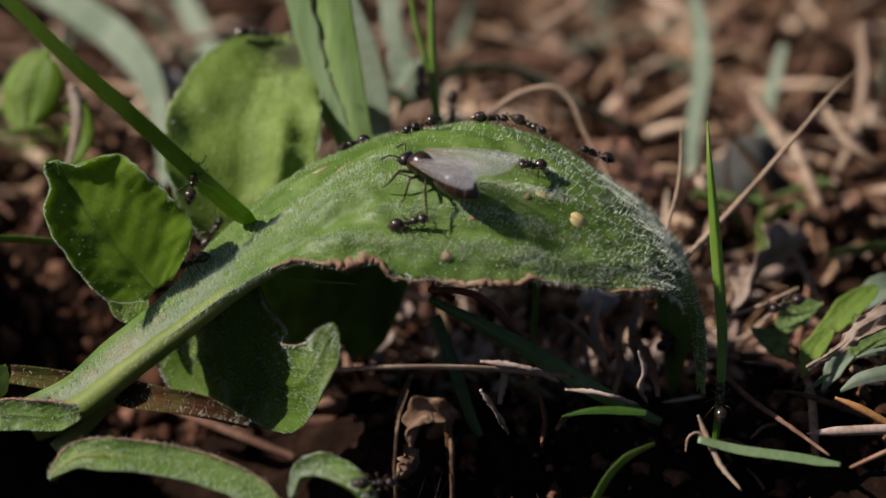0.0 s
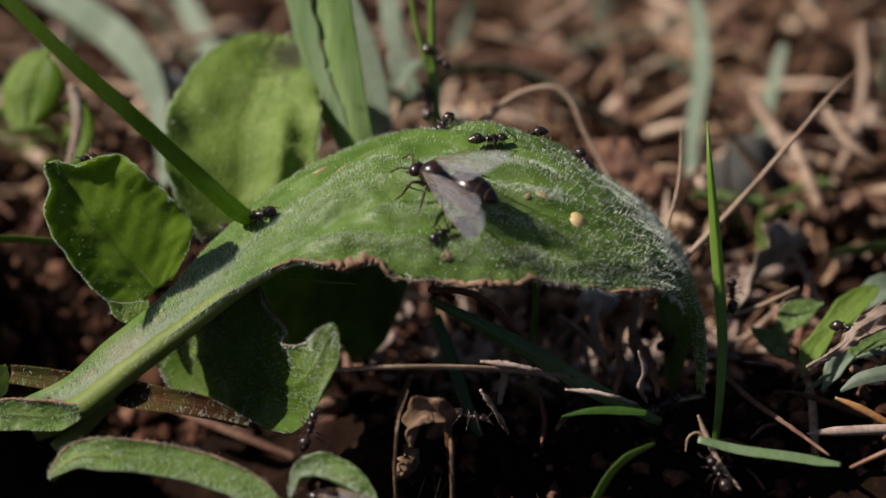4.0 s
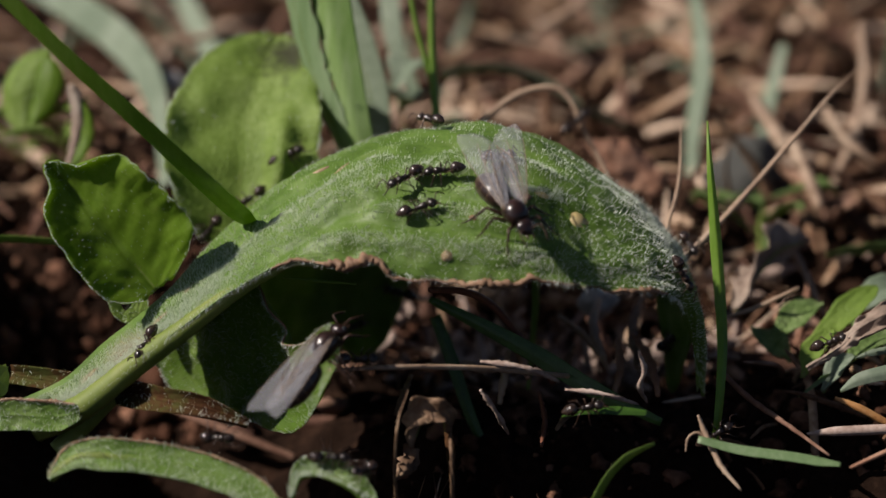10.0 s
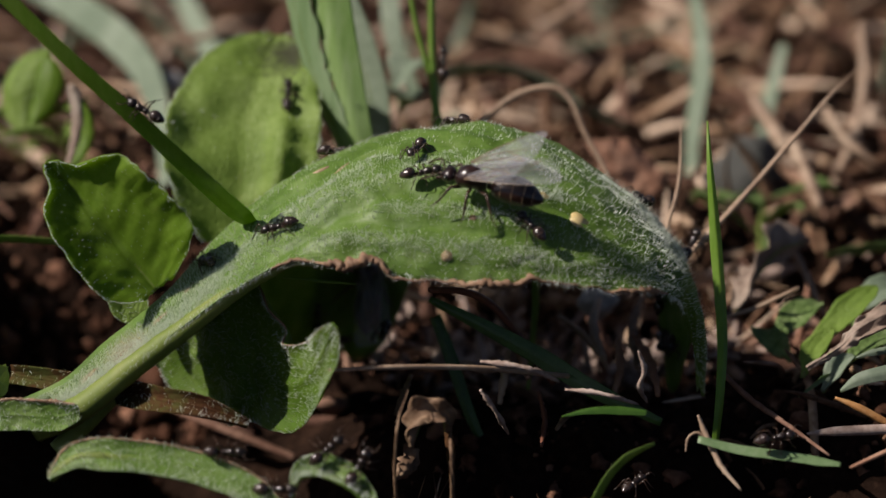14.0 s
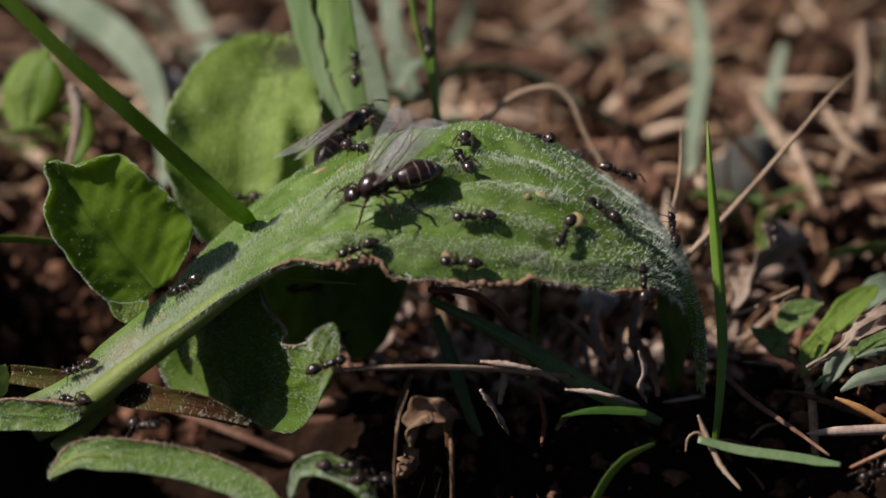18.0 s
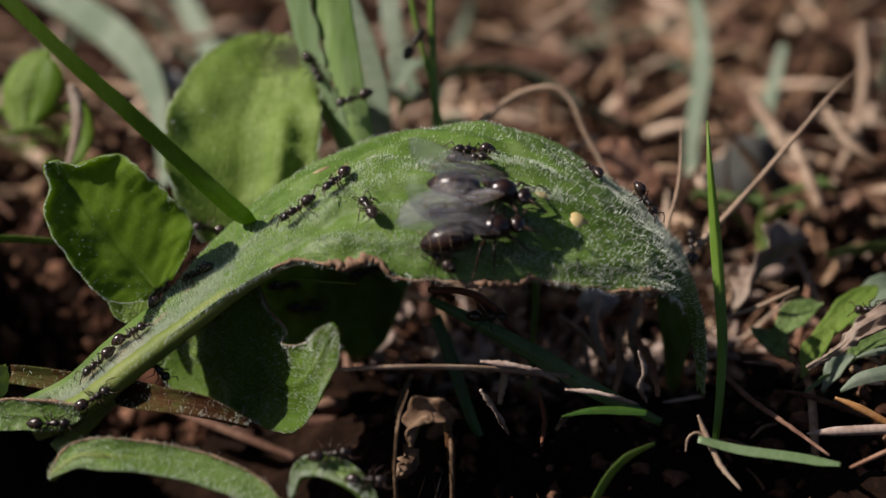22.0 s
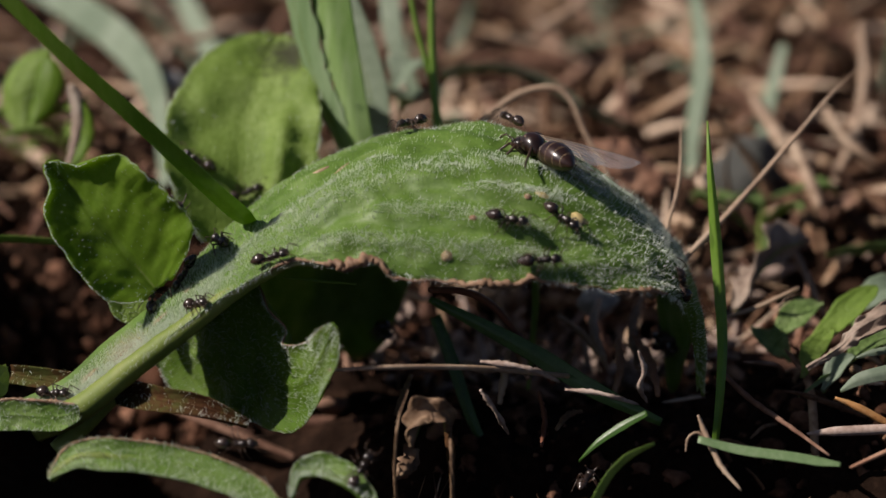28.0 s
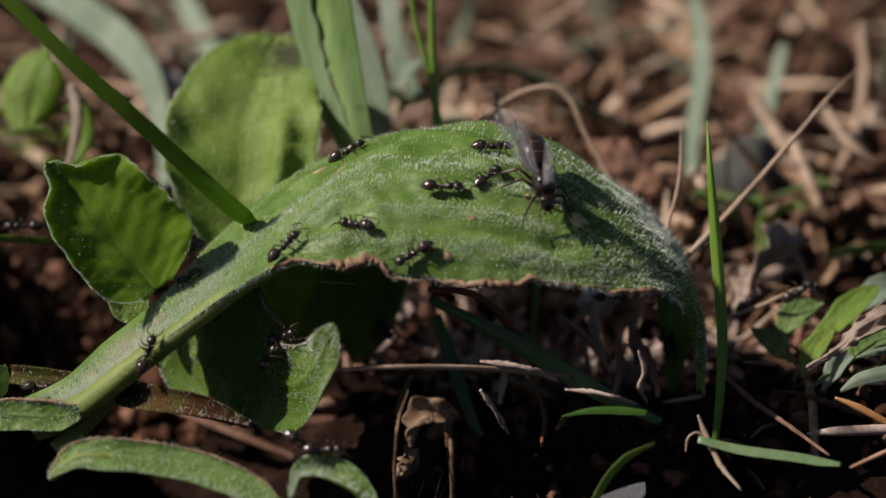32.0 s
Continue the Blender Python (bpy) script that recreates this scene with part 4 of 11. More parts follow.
# broken bits in the shaded hollow
for pts, r, mat in (([(-4.74, -4.74, -0.94), (-3.97, -3.14, 0.52), (-3.2, -0.6, 1.66)], 0.32, M_CURL), ([(0.87, -14.22, -3.61), (0.72, -9.45, -2.19), (0.34, -5.65, -0.53)], 0.4, M_FUZZ), ([(5.71, -1.59, -1.08), (6.25, 0.3, 1.22), (6.68, 2.11, 3.26)], 0.38, M_STRAW_ONE),
                    ([(9.71, -8.54, -2.61), (10.16, -4.83, -1.2), (9.56, -2.03, 0.66)], 0.25, M_RED), ([(17.13, -2.22, 0.13), (18.01, 0.6, 2.03), (17.87, 4.36, 3.59)], 0.35, M_BARK), ([(8.66, 0.21, 0.95), (7.98, 2.84, 2.34), (8.5, 5.49, 3.77)], 0.4, M_BARK),
                    ([(13.48, -1.11, 0.27), (12.67, 1.52, 1.64), (13.46, 4.16, 3.05)], 0.35, M_CURL), ([(12.32, 12.6, 2.84), (15.14, 9.0, 1.72), (16.95, 4.29, 0.48)], 0.35, M_STRAW_ONE), ([(2.08, 2.64, 1.8), (3.81, 2.41, 1.15), (6.97, 1.52, 1.64)], 0.45, M_STRAW_ONE),
                    ([(19.65, 6.42, 3.39), (21.16, 2.64, 1.8), (21.68, -2.22, 0.13)], 0.4, M_BARK), ([(5.26, 18.6, 1.78), (7.24, 11.99, 1.15), (7.95, 5.42, 0.64)], 0.4, M_CURL), ([(16.76, 16.95, 3.08), (15.79, 10.33, 2.46), (16.66, 4.49, 1.03)], 0.45, M_STRAW_ONE),
                    ([(21.94, 20.89, 2.22), (20.03, 11.26, 2.08), (19.96, 3.37, 0.87)], 0.45, M_CURL), ([(11.26, -7.05, -1.45), (12.48, -4.74, -0.94), (13.94, -3.68, -0.97)], 0.3, M_CURL)):
    stalk("straw", pts, [r * 0.7, r, r * 1.1, r * 0.6], mat, "brown broken stalk in the shade of the leaf", wobble=0.2, sides=7, n=18)
for pts, r, mat in (([(-4.29, -13.65, -17.0), (-4.44, -20.4, 2.8), (-3.3, -16.76, 6.97)], 0.15, M_CURL),):
    stalk("straw", pts, [r, r * 1.1, r * 0.9, r * 0.3], mat, "thin dry stem standing before the hollow", wobble=0.25, sides=6, n=20)
for pts, r in (([(3.59, -11.50, 7.67), (6.30, -11.80, 7.45), (8.76, -11.60, 6.77), (11.36, -9.00, 4.49)], 0.3), ([(11.82, -11.00, 4.51), (14.52, -11.50, 4.48), (16.72, -11.50, 3.89), (19.22, -8.00, 1.65)], 0.24), ([(3.63, -9.60, 3.91), (4.53, -9.40, 2.50), (5.54, -9.00, 0.64), (6.53, -6.00, -2.41)], 0.26), ([(18.70, -12.50, 9.14), (19.32, -12.20, 7.08), (18.99, -11.50, 5.02), (20.05, -8.00, 1.89)], 0.24)):
    stalk("straw", pts, [r * 0.5, r, r * 0.8, r * 1.1, r * 0.4], M_BIT, "pinkish broken straw lying in the hollow", wobble=0.25, sides=8, n=24)
scrap = leaf("dead_leaf", "curled brown dead leaf on a dry stem", M_CURL, [(0.65, -16.29, 2.4), (0.32, -16.26, 3.96), (-1.28, -16.53, 4.67), (-2.68, -16.9, 3.66), (-3.1, -17.67, 1.55)], 1.3, (0.3, 0.6, 0.7), cup=0.8, ruffle=1.1, rib=0.12, nr=34, nc=13)
part("stem", mesh_of("stem", *tube([(1.2, -14.65, -17.0), (0.85, -19.31, -0.04), (0.65, -16.29, 2.4)], [0.2, 0.22, 0.16], n=18, wobble=0.2), M_CURL), scrap)
leaf("dead_leaf", "curled brown dead leaf scrap in the hollow", M_CURL, [(-4.55, -16.04, -2.75), (-3.37, -14.76, -2.16), (-2.3, -13.19, -0.79)], 1.0, (0.3, 0.5, 0.8), cup=0.7, ruffle=1.2, rib=0.12, nr=30, nc=11)

# ---- stones and dead leaves ----
for name, at, r, sq, mat, lab, cat in (
        ("stone", (37.47, 60.8, 0.78), 5.4, (0.85, 0.9, 1.25), M_STONE, "dark grey rounded stone in the litter", "stone"),
        ("pebble", (16.66, 19.00, 1.89), 2.1, (1, 0.8, 0.8), M_PEBBLE, "small pale grey pebble", "stone"),
        ("pebble", (-35.19, 72.94, 10.74), 2.6, (1.2, 0.8, 0.6), M_PEBBLE, "small pale grey pebble", "stone")):
    ob = thing(name, mesh_of(name, *lump(r, sq, r), mat), lab, cat)
    ob.location = Vector(at) * MM
leaf("dead_leaf", "crinkled tan dead leaf on the soil", M_DEAD, [(31.33, 16.63, 2.23), (33.4, 19.65, 4.66), (36.38, 24.45, 6.17), (40.68, 28.54, 5.69)], 2.8, (0.6, 0.5, 0.6), cup=0.5, ruffle=0.6, rib=0.2)
leaf("dead_leaf", "pale grey withered leaf with a torn tip", M_DEAD, [(36.38, -3.00, 3.41), (39.45, -2.50, 5.34), (41.68, -2.00, 7.33), (45.51, -1.00, 9.11)], 1.3, (0.3, 0.6, 0.8), cup=0.6, ruffle=1.3, rib=0.2,
     profile=[(0, 0.05), (0.3, 0.3), (0.5, 0.7), (0.8, 1), (1, 1)])
leaf("dead_leaf", "russet dead leaf piece", M_BARK, [(16.98, 46.62, 11.52), (19.64, 46.17, 10.27), (23.03, 46.44, 8.09), (25.7, 45.75, 6.21)], 3.2, (0.5, 0.7, 0.5), cup=0.3, ruffle=0.3, rib=0.2)


# ---- small weeds ----
def weed(root, top, leaflets, size, seed, label, material=M_LEAF):
    rng = np.random.default_rng(seed)
    line = spline([root, (np.asarray(root) + np.asarray(top)) / 2 + rng.normal(size=3) * 0.8, top], 20)
    ob = thing("weed", mesh_of("weed", *tube(line[::4], [0.3, 0.25, 0.12], n=18), M_RIB), label, "weed", "small weeds")
    for k in range(leaflets):
        at = line[int(4 + 15 * k / max(1, leaflets - 1))]
        a = k * 2.4 + rng.random()
        way = np.array([math.cos(a), 0.7 * math.sin(a), 0.25 + 0.5 * rng.random()])
        ln = size * (0.7 + 0.6 * rng.random())
        g = leaf_grid([at, at + way * ln * 0.5, at + way * ln * 0.85 - [0, 0, 0.1 * ln], at + way * ln - [0, 0, 0.25 * ln]], ln * 0.33, np.cross(way, [0.1, 0.2, 1]), nr=20, nc=11, veins=0.1, ruffle=0.18, waves=3, seed=k)
        v, f, n = shell(g, 0.2)
        part("leaflet", mesh_of("leaflet", v, f, material), ob)
    return ob


weed((46.61, 9.38, -1.0), (47.5, 10.67, 3.4), 4, 5.5, 33, "grey-green weed in half shade", M_WEED)
weed((36.89, 36.53, -1.0), (39.2, 49.08, 3.67), 6, 7.0, 35, "green weed beside the grey stone", M_WEED)
weed((-54.77, 76.46, -1.0), (-47.54, 40.72, 15.76), 7, 5.0, 36, "young green weed beside the soil crumbs")
weed((-48.26, 69.48, -1.0), (-44.61, 43.19, 16.7), 6, 4.0, 37, "young green weed beside the soil crumbs")
weed((-6.18, 76.46, -1.0), (-5.55, 47.7, 17.41), 4, 8.0, 38, "pale green weed among straw", M_BLADE_PALE)


# ---- straw, crumbs and thin grass covering the ground ----
def scatter_straw(name, count, area, lengths, widths, material, label, seed, rise=0.35, lift=(0, 2), steep=0.0):
    rng = np.random.default_rng(seed)
    vs, fs = [], []
    for k in range(count):
        x, y = area[0] + rng.random() * (area[1] - area[0]), area[2] + rng.random() * (area[3] - area[2])
        if x < -24 and y < 56:
            continue
        ln = lengths[0] + (lengths[1] - lengths[0]) * rng.random() ** 2
        a = rng.random() * 2 * math.pi
        tilt = rng.normal() * rise + steep * (0.5 + 0.5 * rng.random())
        way = np.array([math.cos(a) * math.cos(tilt), math.sin(a) * math.cos(tilt), abs(math.sin(tilt))])
        z = ground_height(x, y) + lift[0] + (lift[1] - lift[0]) * rng.random()
        p0 = np.array([x, y, z])
        bend = rng.normal(size=3) * ln * 0.12
        bend[2] = -abs(bend[2]) if not steep else bend[2]
        pts = [p0, p0 + way * ln * 0.5 - bend * 0.5, p0 + way * ln]
        w = widths[0] + (widths[1] - widths[0]) * rng.random()
        n, sides = 7, 5
        c = spline(pts, n)
        t = tangents(c)
        s = unit(np.cross(t, rng.normal(size=3)))
        b = np.cross(t, s)
        r = w * 0.5 * np.array([0.8, 1, 1, 1, 0.9, 0.7, 0.2])
        ang = np.arange(sides) * 2 * math.pi / sides
        flat = 0.25 + 0.6 * rng.random()
        ring = c[:, None] + r[:, None, None] * (np.cos(ang)[None, :, None] * s[:, None] + flat * np.sin(ang)[None, :, None] * b[:, None])
        base = len(vs) * n * sides
        vs.append(ring.reshape(-1, 3))
        fs += rows_to_faces(n, sides, True, base)
    thing(name, mesh_of(name, np.concatenate(vs), fs, material), label, "straw" if "straw" in name else "grass", kind="stuff")


scatter_straw("straw_litter", 2600, (-110, 120, 36, 260), (5, 26), (0.4, 2.4), M_STRAW, "tangled tan and brown dry grass covering the soil", 11)
scatter_straw("straw_litter", 70, (-4, 40, 18, 36), (3, 10), (0.3, 1.0), M_BARK, "broken straw under the leaf", 12, rise=0.5, lift=(0, 3))
scatter_straw("straw_litter", 90, (2, 36, 22, 42), (4, 13), (0.4, 1.3), M_BIT, "pale broken straw on the sunny soil", 16, rise=0.5, lift=(0, 4))
scatter_straw("straw_litter", 190, (0, 36, 27, 46), (4, 14), (0.4, 1.5), M_STRAW, "tangle of pale straw behind the leaf", 17, rise=0.8, lift=(0, 6))
scatter_straw("straw_litter", 26, (27, 52, -8, 16), (3, 12), (0.3, 1.0), M_STRAW, "broken straw on the soil beside the weeds", 18, rise=0.5, lift=(0, 2))
scatter_straw("straw_litter", 60, (-7, 30, -17, -10), (4, 10), (0.12, 0.34), M_STRAW, "thin broken dry stems at the front of the hollow", 19, steep=0.8)
scatter_straw("straw_litter", 150, (-8, 34, 18, 34), (1.5, 5), (0.6, 1.8), M_BIT, "short pinkish straw bits on the soil behind the leaf", 23, rise=0.9, lift=(1, 5))
scatter_straw("dark_litter", 1500, (-100, 110, 10, 220), (4, 18), (0.4, 2.4), M_LITTER, "brown rotting plant litter", 13)
scatter_straw("thin_grass", 70, (-90, 120, 90, 240), (14, 40), (0.7, 2.0), M_BLADE_PALE, "pale green thin grass among the straw", 14, steep=0.7)


def scatter_crumbs():
    rng = np.random.default_rng(21)
    base, faces = lump(1.0, (1, 0.8, 0.7), 3, 1.1, 2)
    vs, fs = [], []
    for k in range(4300):
        x, y = (rng.uniform(-70, 75), rng.uniform(-40, 110)) if k < 3400 else (rng.uniform(-50, -22), rng.uniform(2, 56))
        if -52 < x < -8 and -36 < y < 24 or x > -10 and y < -6:
            continue
        r = 0.25 + 1.1 * rng.random() ** 3 + (1.3 * rng.random() ** 4 if k >= 3400 else 0)
        a = rng.random() * 6.28
        ca, sa = math.cos(a), math.sin(a)
        q = base @ np.array([[ca, sa, 0], [-sa, ca, 0], [0, 0, 1]]) * r * (0.8 + 0.4 * rng.random(3))
        fs += [tuple(i + len(vs) * len(base) for i in f) for f in faces]
        vs.append(q + [x, y, ground_height(x, y) + r * 0.3])
    thing("soil_crumbs", mesh_of("soil_crumbs", np.concatenate(vs), fs, M_CLOD), "brown soil crumbs and small clods", "soil", kind="stuff")


scatter_crumbs()
bent_blade.location = Vector((19.57, -13.83, 3.31)) * MM


# ---- ants ----
M_ANT = surface("ant_black", [(0.2, (0.008, 0.005, 0.004)), (0.5, (0.016, 0.01, 0.008)), (0.8, (0.034, 0.021, 0.016))], grain=6, coarse=1, rough=0.3, bump=0.05, bump_grain=10, gloss=0.6)
M_ANT_LEG = surface("ant_leg_brown", [(0.2, (0.016, 0.008, 0.005)), (0.8, (0.06, 0.03, 0.018))], grain=5, coarse=1, rough=0.35, bump=0.01, bump_grain=12)
M_GASTER = surface("ant_gaster", [(0.2, (0.013, 0.008, 0.006)), (0.5, (0.028, 0.017, 0.013)), (0.8, (0.055, 0.036, 0.027))], grain=8, coarse=1, rough=0.26, bump=0.04, bump_grain=10, gloss=0.65)
M_QUEEN = surface("winged_ant_brown", [(0.2, (0.009, 0.005, 0.004)), (0.5, (0.02, 0.009, 0.007)), (0.8, (0.06, 0.026, 0.017))], grain=4, coarse=0.6, rough=0.28, bump=0.05, bump_grain=7, gloss=0.65)
M_BAND = surface("pale_band", [(0.2, (0.13, 0.085, 0.05)), (0.8, (0.25, 0.18, 0.11))], grain=4, rough=0.4, bump=0.02)
M_EYE = surface("ant_eye", [(0.2, (0.01, 0.01, 0.01)), (0.8, (0.03, 0.03, 0.03))], rough=0.12, bump=0, gloss=0.8)
M_VEIN = surface("wing_vein", [(0.2, (0.12, 0.08, 0.05)), (0.8, (0.25, 0.18, 0.12))], rough=0.4, bump=0)


def wing_material():
    m = bpy.data.materials.new("wing_film")
    m.use_nodes = True
    nodes, link = m.node_tree.nodes, m.node_tree.links.new
    film = nodes["Principled BSDF"]
    film.inputs["Base Color"].default_value = (0.5, 0.5, 0.54, 1)
    film.inputs["Roughness"].default_value = 0.22
    film.inputs["Specular IOR Level"].default_value = 0.9
    tint = nodes.new("ShaderNodeTexNoise")
    tint.inputs["Scale"].default_value = 0.6 / MM
    bp = nodes.new("ShaderNodeBump")
    bp.inputs["Strength"].default_value = 0.4
    bp.inputs["Distance"].default_value = 0.15 * MM
    link(tint.outputs[0], bp.inputs["Height"])
    link(bp.outputs[0], film.inputs["Normal"])
    back = nodes.new("ShaderNodeBsdfTranslucent")
    back.inputs[0].default_value = (0.7, 0.7, 0.73, 1)
    both = nodes.new("ShaderNodeMixShader")
    both.inputs[0].default_value = 0.35
    link(film.outputs[0], both.inputs[1])
    link(back.outputs[0], both.inputs[2])
    clear = nodes.new("ShaderNodeBsdfTransparent")
    mixed = nodes.new("ShaderNodeMixShader")
    mixed.inputs[0].default_value = 0.19
    link(clear.outputs[0], mixed.inputs[1])
    link(both.outputs[0], mixed.inputs[2])
    link(mixed.outputs[0], nodes["Material Output"].inputs[0])
    return m


M_WING = wing_material()


def lathe(name, sections, material, sides=14):
    """A rounded body along x: sections are (x, z, half width, half height)."""
    sec = np.array(sections, dtype=float)
    fine = spline(sec, len(sec) * 3) if len(sec) > 2 else sec
    fine[:, 2:] = np.maximum(fine[:, 2:], 0.01)
    ang = np.arange(sides) * 2 * math.pi / sides
    v = [(x, w * math.cos(a), z + h * math.sin(a)) for x, z, w, h in fine for a in ang]
    n = len(fine)
    f = rows_to_faces(n, sides, True) + [tuple(range(sides))[::-1], tuple((n - 1) * sides + j for j in range(sides))]
    return mesh_of(name, v, f, material)


def ball(name, at, r, squash, material):
    bm = bmesh.new()
    bmesh.ops.create_uvsphere(bm, u_segments=12, v_segments=8, radius=1.0)
    v = np.array([x.co[:] for x in bm.verts]) * r * np.array(squash) + np.array(at)
    f = [tuple(x.index for x in q.verts) for q in bm.faces]
    bm.free()
    return mesh_of(name, v, f, material)


def jointed(name, pts, radii, material):
    """A leg or feeler of straight joints, with its root at the origin."""
    vs, fs = [], []
    p = np.asarray(pts, dtype=float) - np.asarray(pts[0], dtype=float)
    for i in range(len(p) - 1):
        v, f = tube([p[i], (p[i] + p[i + 1]) / 2, p[i + 1]], [radii[i], (radii[i] + radii[i + 1]) * 0.55, radii[i + 1]], sides=6, n=5)
        base = sum(len(q) for q in vs)
        vs.append(v)
        fs += [tuple(k + base for k in q) for q in f]
    return mesh_of(name, np.concatenate(vs), fs, material)


def placed(ob, at):
    ob.location = Vector(at) * MM
    return ob


def mirrored(pts):
    return [(x, -y, z) for x, y, z in pts]


LEGS = [[(0.62, 0.22, 0.62), (0.95, 0.7, 1.1), (1.35, 1.02, 0.35), (1.65, 1.15, 0.02)],
        [(0.2, 0.24, 0.6), (0.15, 0.82, 1.15), (0.12, 1.3, 0.35), (0.15, 1.58, 0.02)],
        [(-0.2, 0.22, 0.62), (-0.7, 0.78, 1.2), (-1.15, 1.25, 0.35), (-1.45, 1.45, 0.02)]]


def build_worker():
    ob = tagged(new("worker_ant"), "small shiny black wingless worker ant", "ant", "worker ants")
    ob.empty_display_size = 0.002
    head = part("head", lathe("head", [(0.86, 0.93, 0.05, 0.05), (0.95, 0.94, 0.3, 0.26), (1.2, 0.95, 0.46, 0.38), (1.5, 0.92, 0.44, 0.36), (1.75, 0.86, 0.3, 0.24), (1.86, 0.82, 0.1, 0.08)], M_ANT), ob)
    for sign in (1, -1):
        part("eye", ball("eye", (1.36, 0.37 * sign, 1.1), 0.12, (1.1, 0.7, 1), M_EYE), head)
        part("mandible", jointed("mandible", [(0, 0, 0), (0.2, 0.06 * sign, -0.05), (0.32, -0.04 * sign, -0.07)], [0.07, 0.06, 0.02], M_ANT_LEG), head).location = Vector((1.76, 0.14 * sign, 0.8)) * MM
        path = [(1.68, 0.16, 0.98), (1.95, 0.62, 1.42), (2.25, 0.75, 1.2), (2.75, 0.72, 0.75)]
        path = path if sign > 0 else mirrored(path)
        placed(part("antenna", jointed("antenna", path, [0.045, 0.05, 0.05, 0.055], M_ANT_LEG), head), path[0])
    part("thorax", lathe("thorax", [(0.9, 0.85, 0.12, 0.12), (0.72, 0.9, 0.33, 0.32), (0.45, 0.93, 0.36, 0.36), (0.15, 0.88, 0.27, 0.3), (-0.02, 0.84, 0.25, 0.26), (-0.25, 0.84, 0.28, 0.3), (-0.45, 0.74, 0.16, 0.18)], M_ANT), ob)
    part("petiole", ball("petiole", (-0.58, 0, 0.82), 0.2, (0.55, 0.8, 1.15), M_ANT), ob)
    part("gaster", lathe("gaster", [(-0.68, 0.8, 0.1, 0.1), (-0.8, 0.9, 0.36, 0.34), (-1.1, 0.98, 0.55, 0.52), (-1.45, 0.98, 0.6, 0.55), (-1.48, 0.98, 0.57, 0.52), (-1.8, 0.94, 0.5, 0.45), (-1.84, 0.94, 0.46, 0.42), (-2.15, 0.86, 0.26, 0.24), (-2.32, 0.82, 0.08, 0.08)], M_GASTER), ob)
    for pts in LEGS:
        for path in (pts, mirrored(pts)):
            placed(part("leg", jointed("leg", path, [0.075, 0.06, 0.038, 0.018], M_ANT_LEG), ob), path[0])
    return ob


def wing_mesh(length, width, sign):
    """A thin wing along -x with its root at the origin, slightly arched, rounded at the end."""
    u = np.linspace(0, 1, 16)
    lead = 0.10 + 0.12 * np.sin(u * math.pi * 0.9)
    trail = np.interp(u, [0, 0.12, 0.45, 0.75, 0.92, 1.0], [0.05, 0.25, 0.62, 0.85, 0.6, 0.0])
    lead = np.where(u > 0.93, lead * (1 - u) / 0.07, lead)
    v = np.linspace(0, 1, 8)
    g = np.zeros((16, 8, 3))
    g[..., 0] = -length * u[:, None]
    g[..., 1] = sign * width * (lead[:, None] * (1 - v) - trail[:, None] * v)
    g[..., 2] = 0.25 * np.sin(v * math.pi)[None] * np.sin(u * math.pi)[:, None] + 0.05 * np.sin(v * 15)[None]
    vs, fs, _ = shell(g, 0.03)
    return vs, fs, g


def add_wing(name, ob, root, length, width, sign):
    vs, fs, g = wing_mesh(length, width, sign)
    wing = placed(part(name, mesh_of(name, vs, fs, M_WING), ob, "clear milky wing"), root)
    for line in ([(i, 0) for i in range(0, 15, 3)], [(0, 1), (4, 2), (8, 3), (12, 4)], [(0, 2), (4, 4), (8, 5), (11, 6)], [(8, 3), (9, 4), (10, 5), (11, 6)]):
        part("wing_vein", mesh_of("wing_vein", *tube([g[a] + [0, 0, 0.01] for a in line], [0.05, 0.045, 0.025], sides=5, n=14), M_VEIN), wing)
    return wing


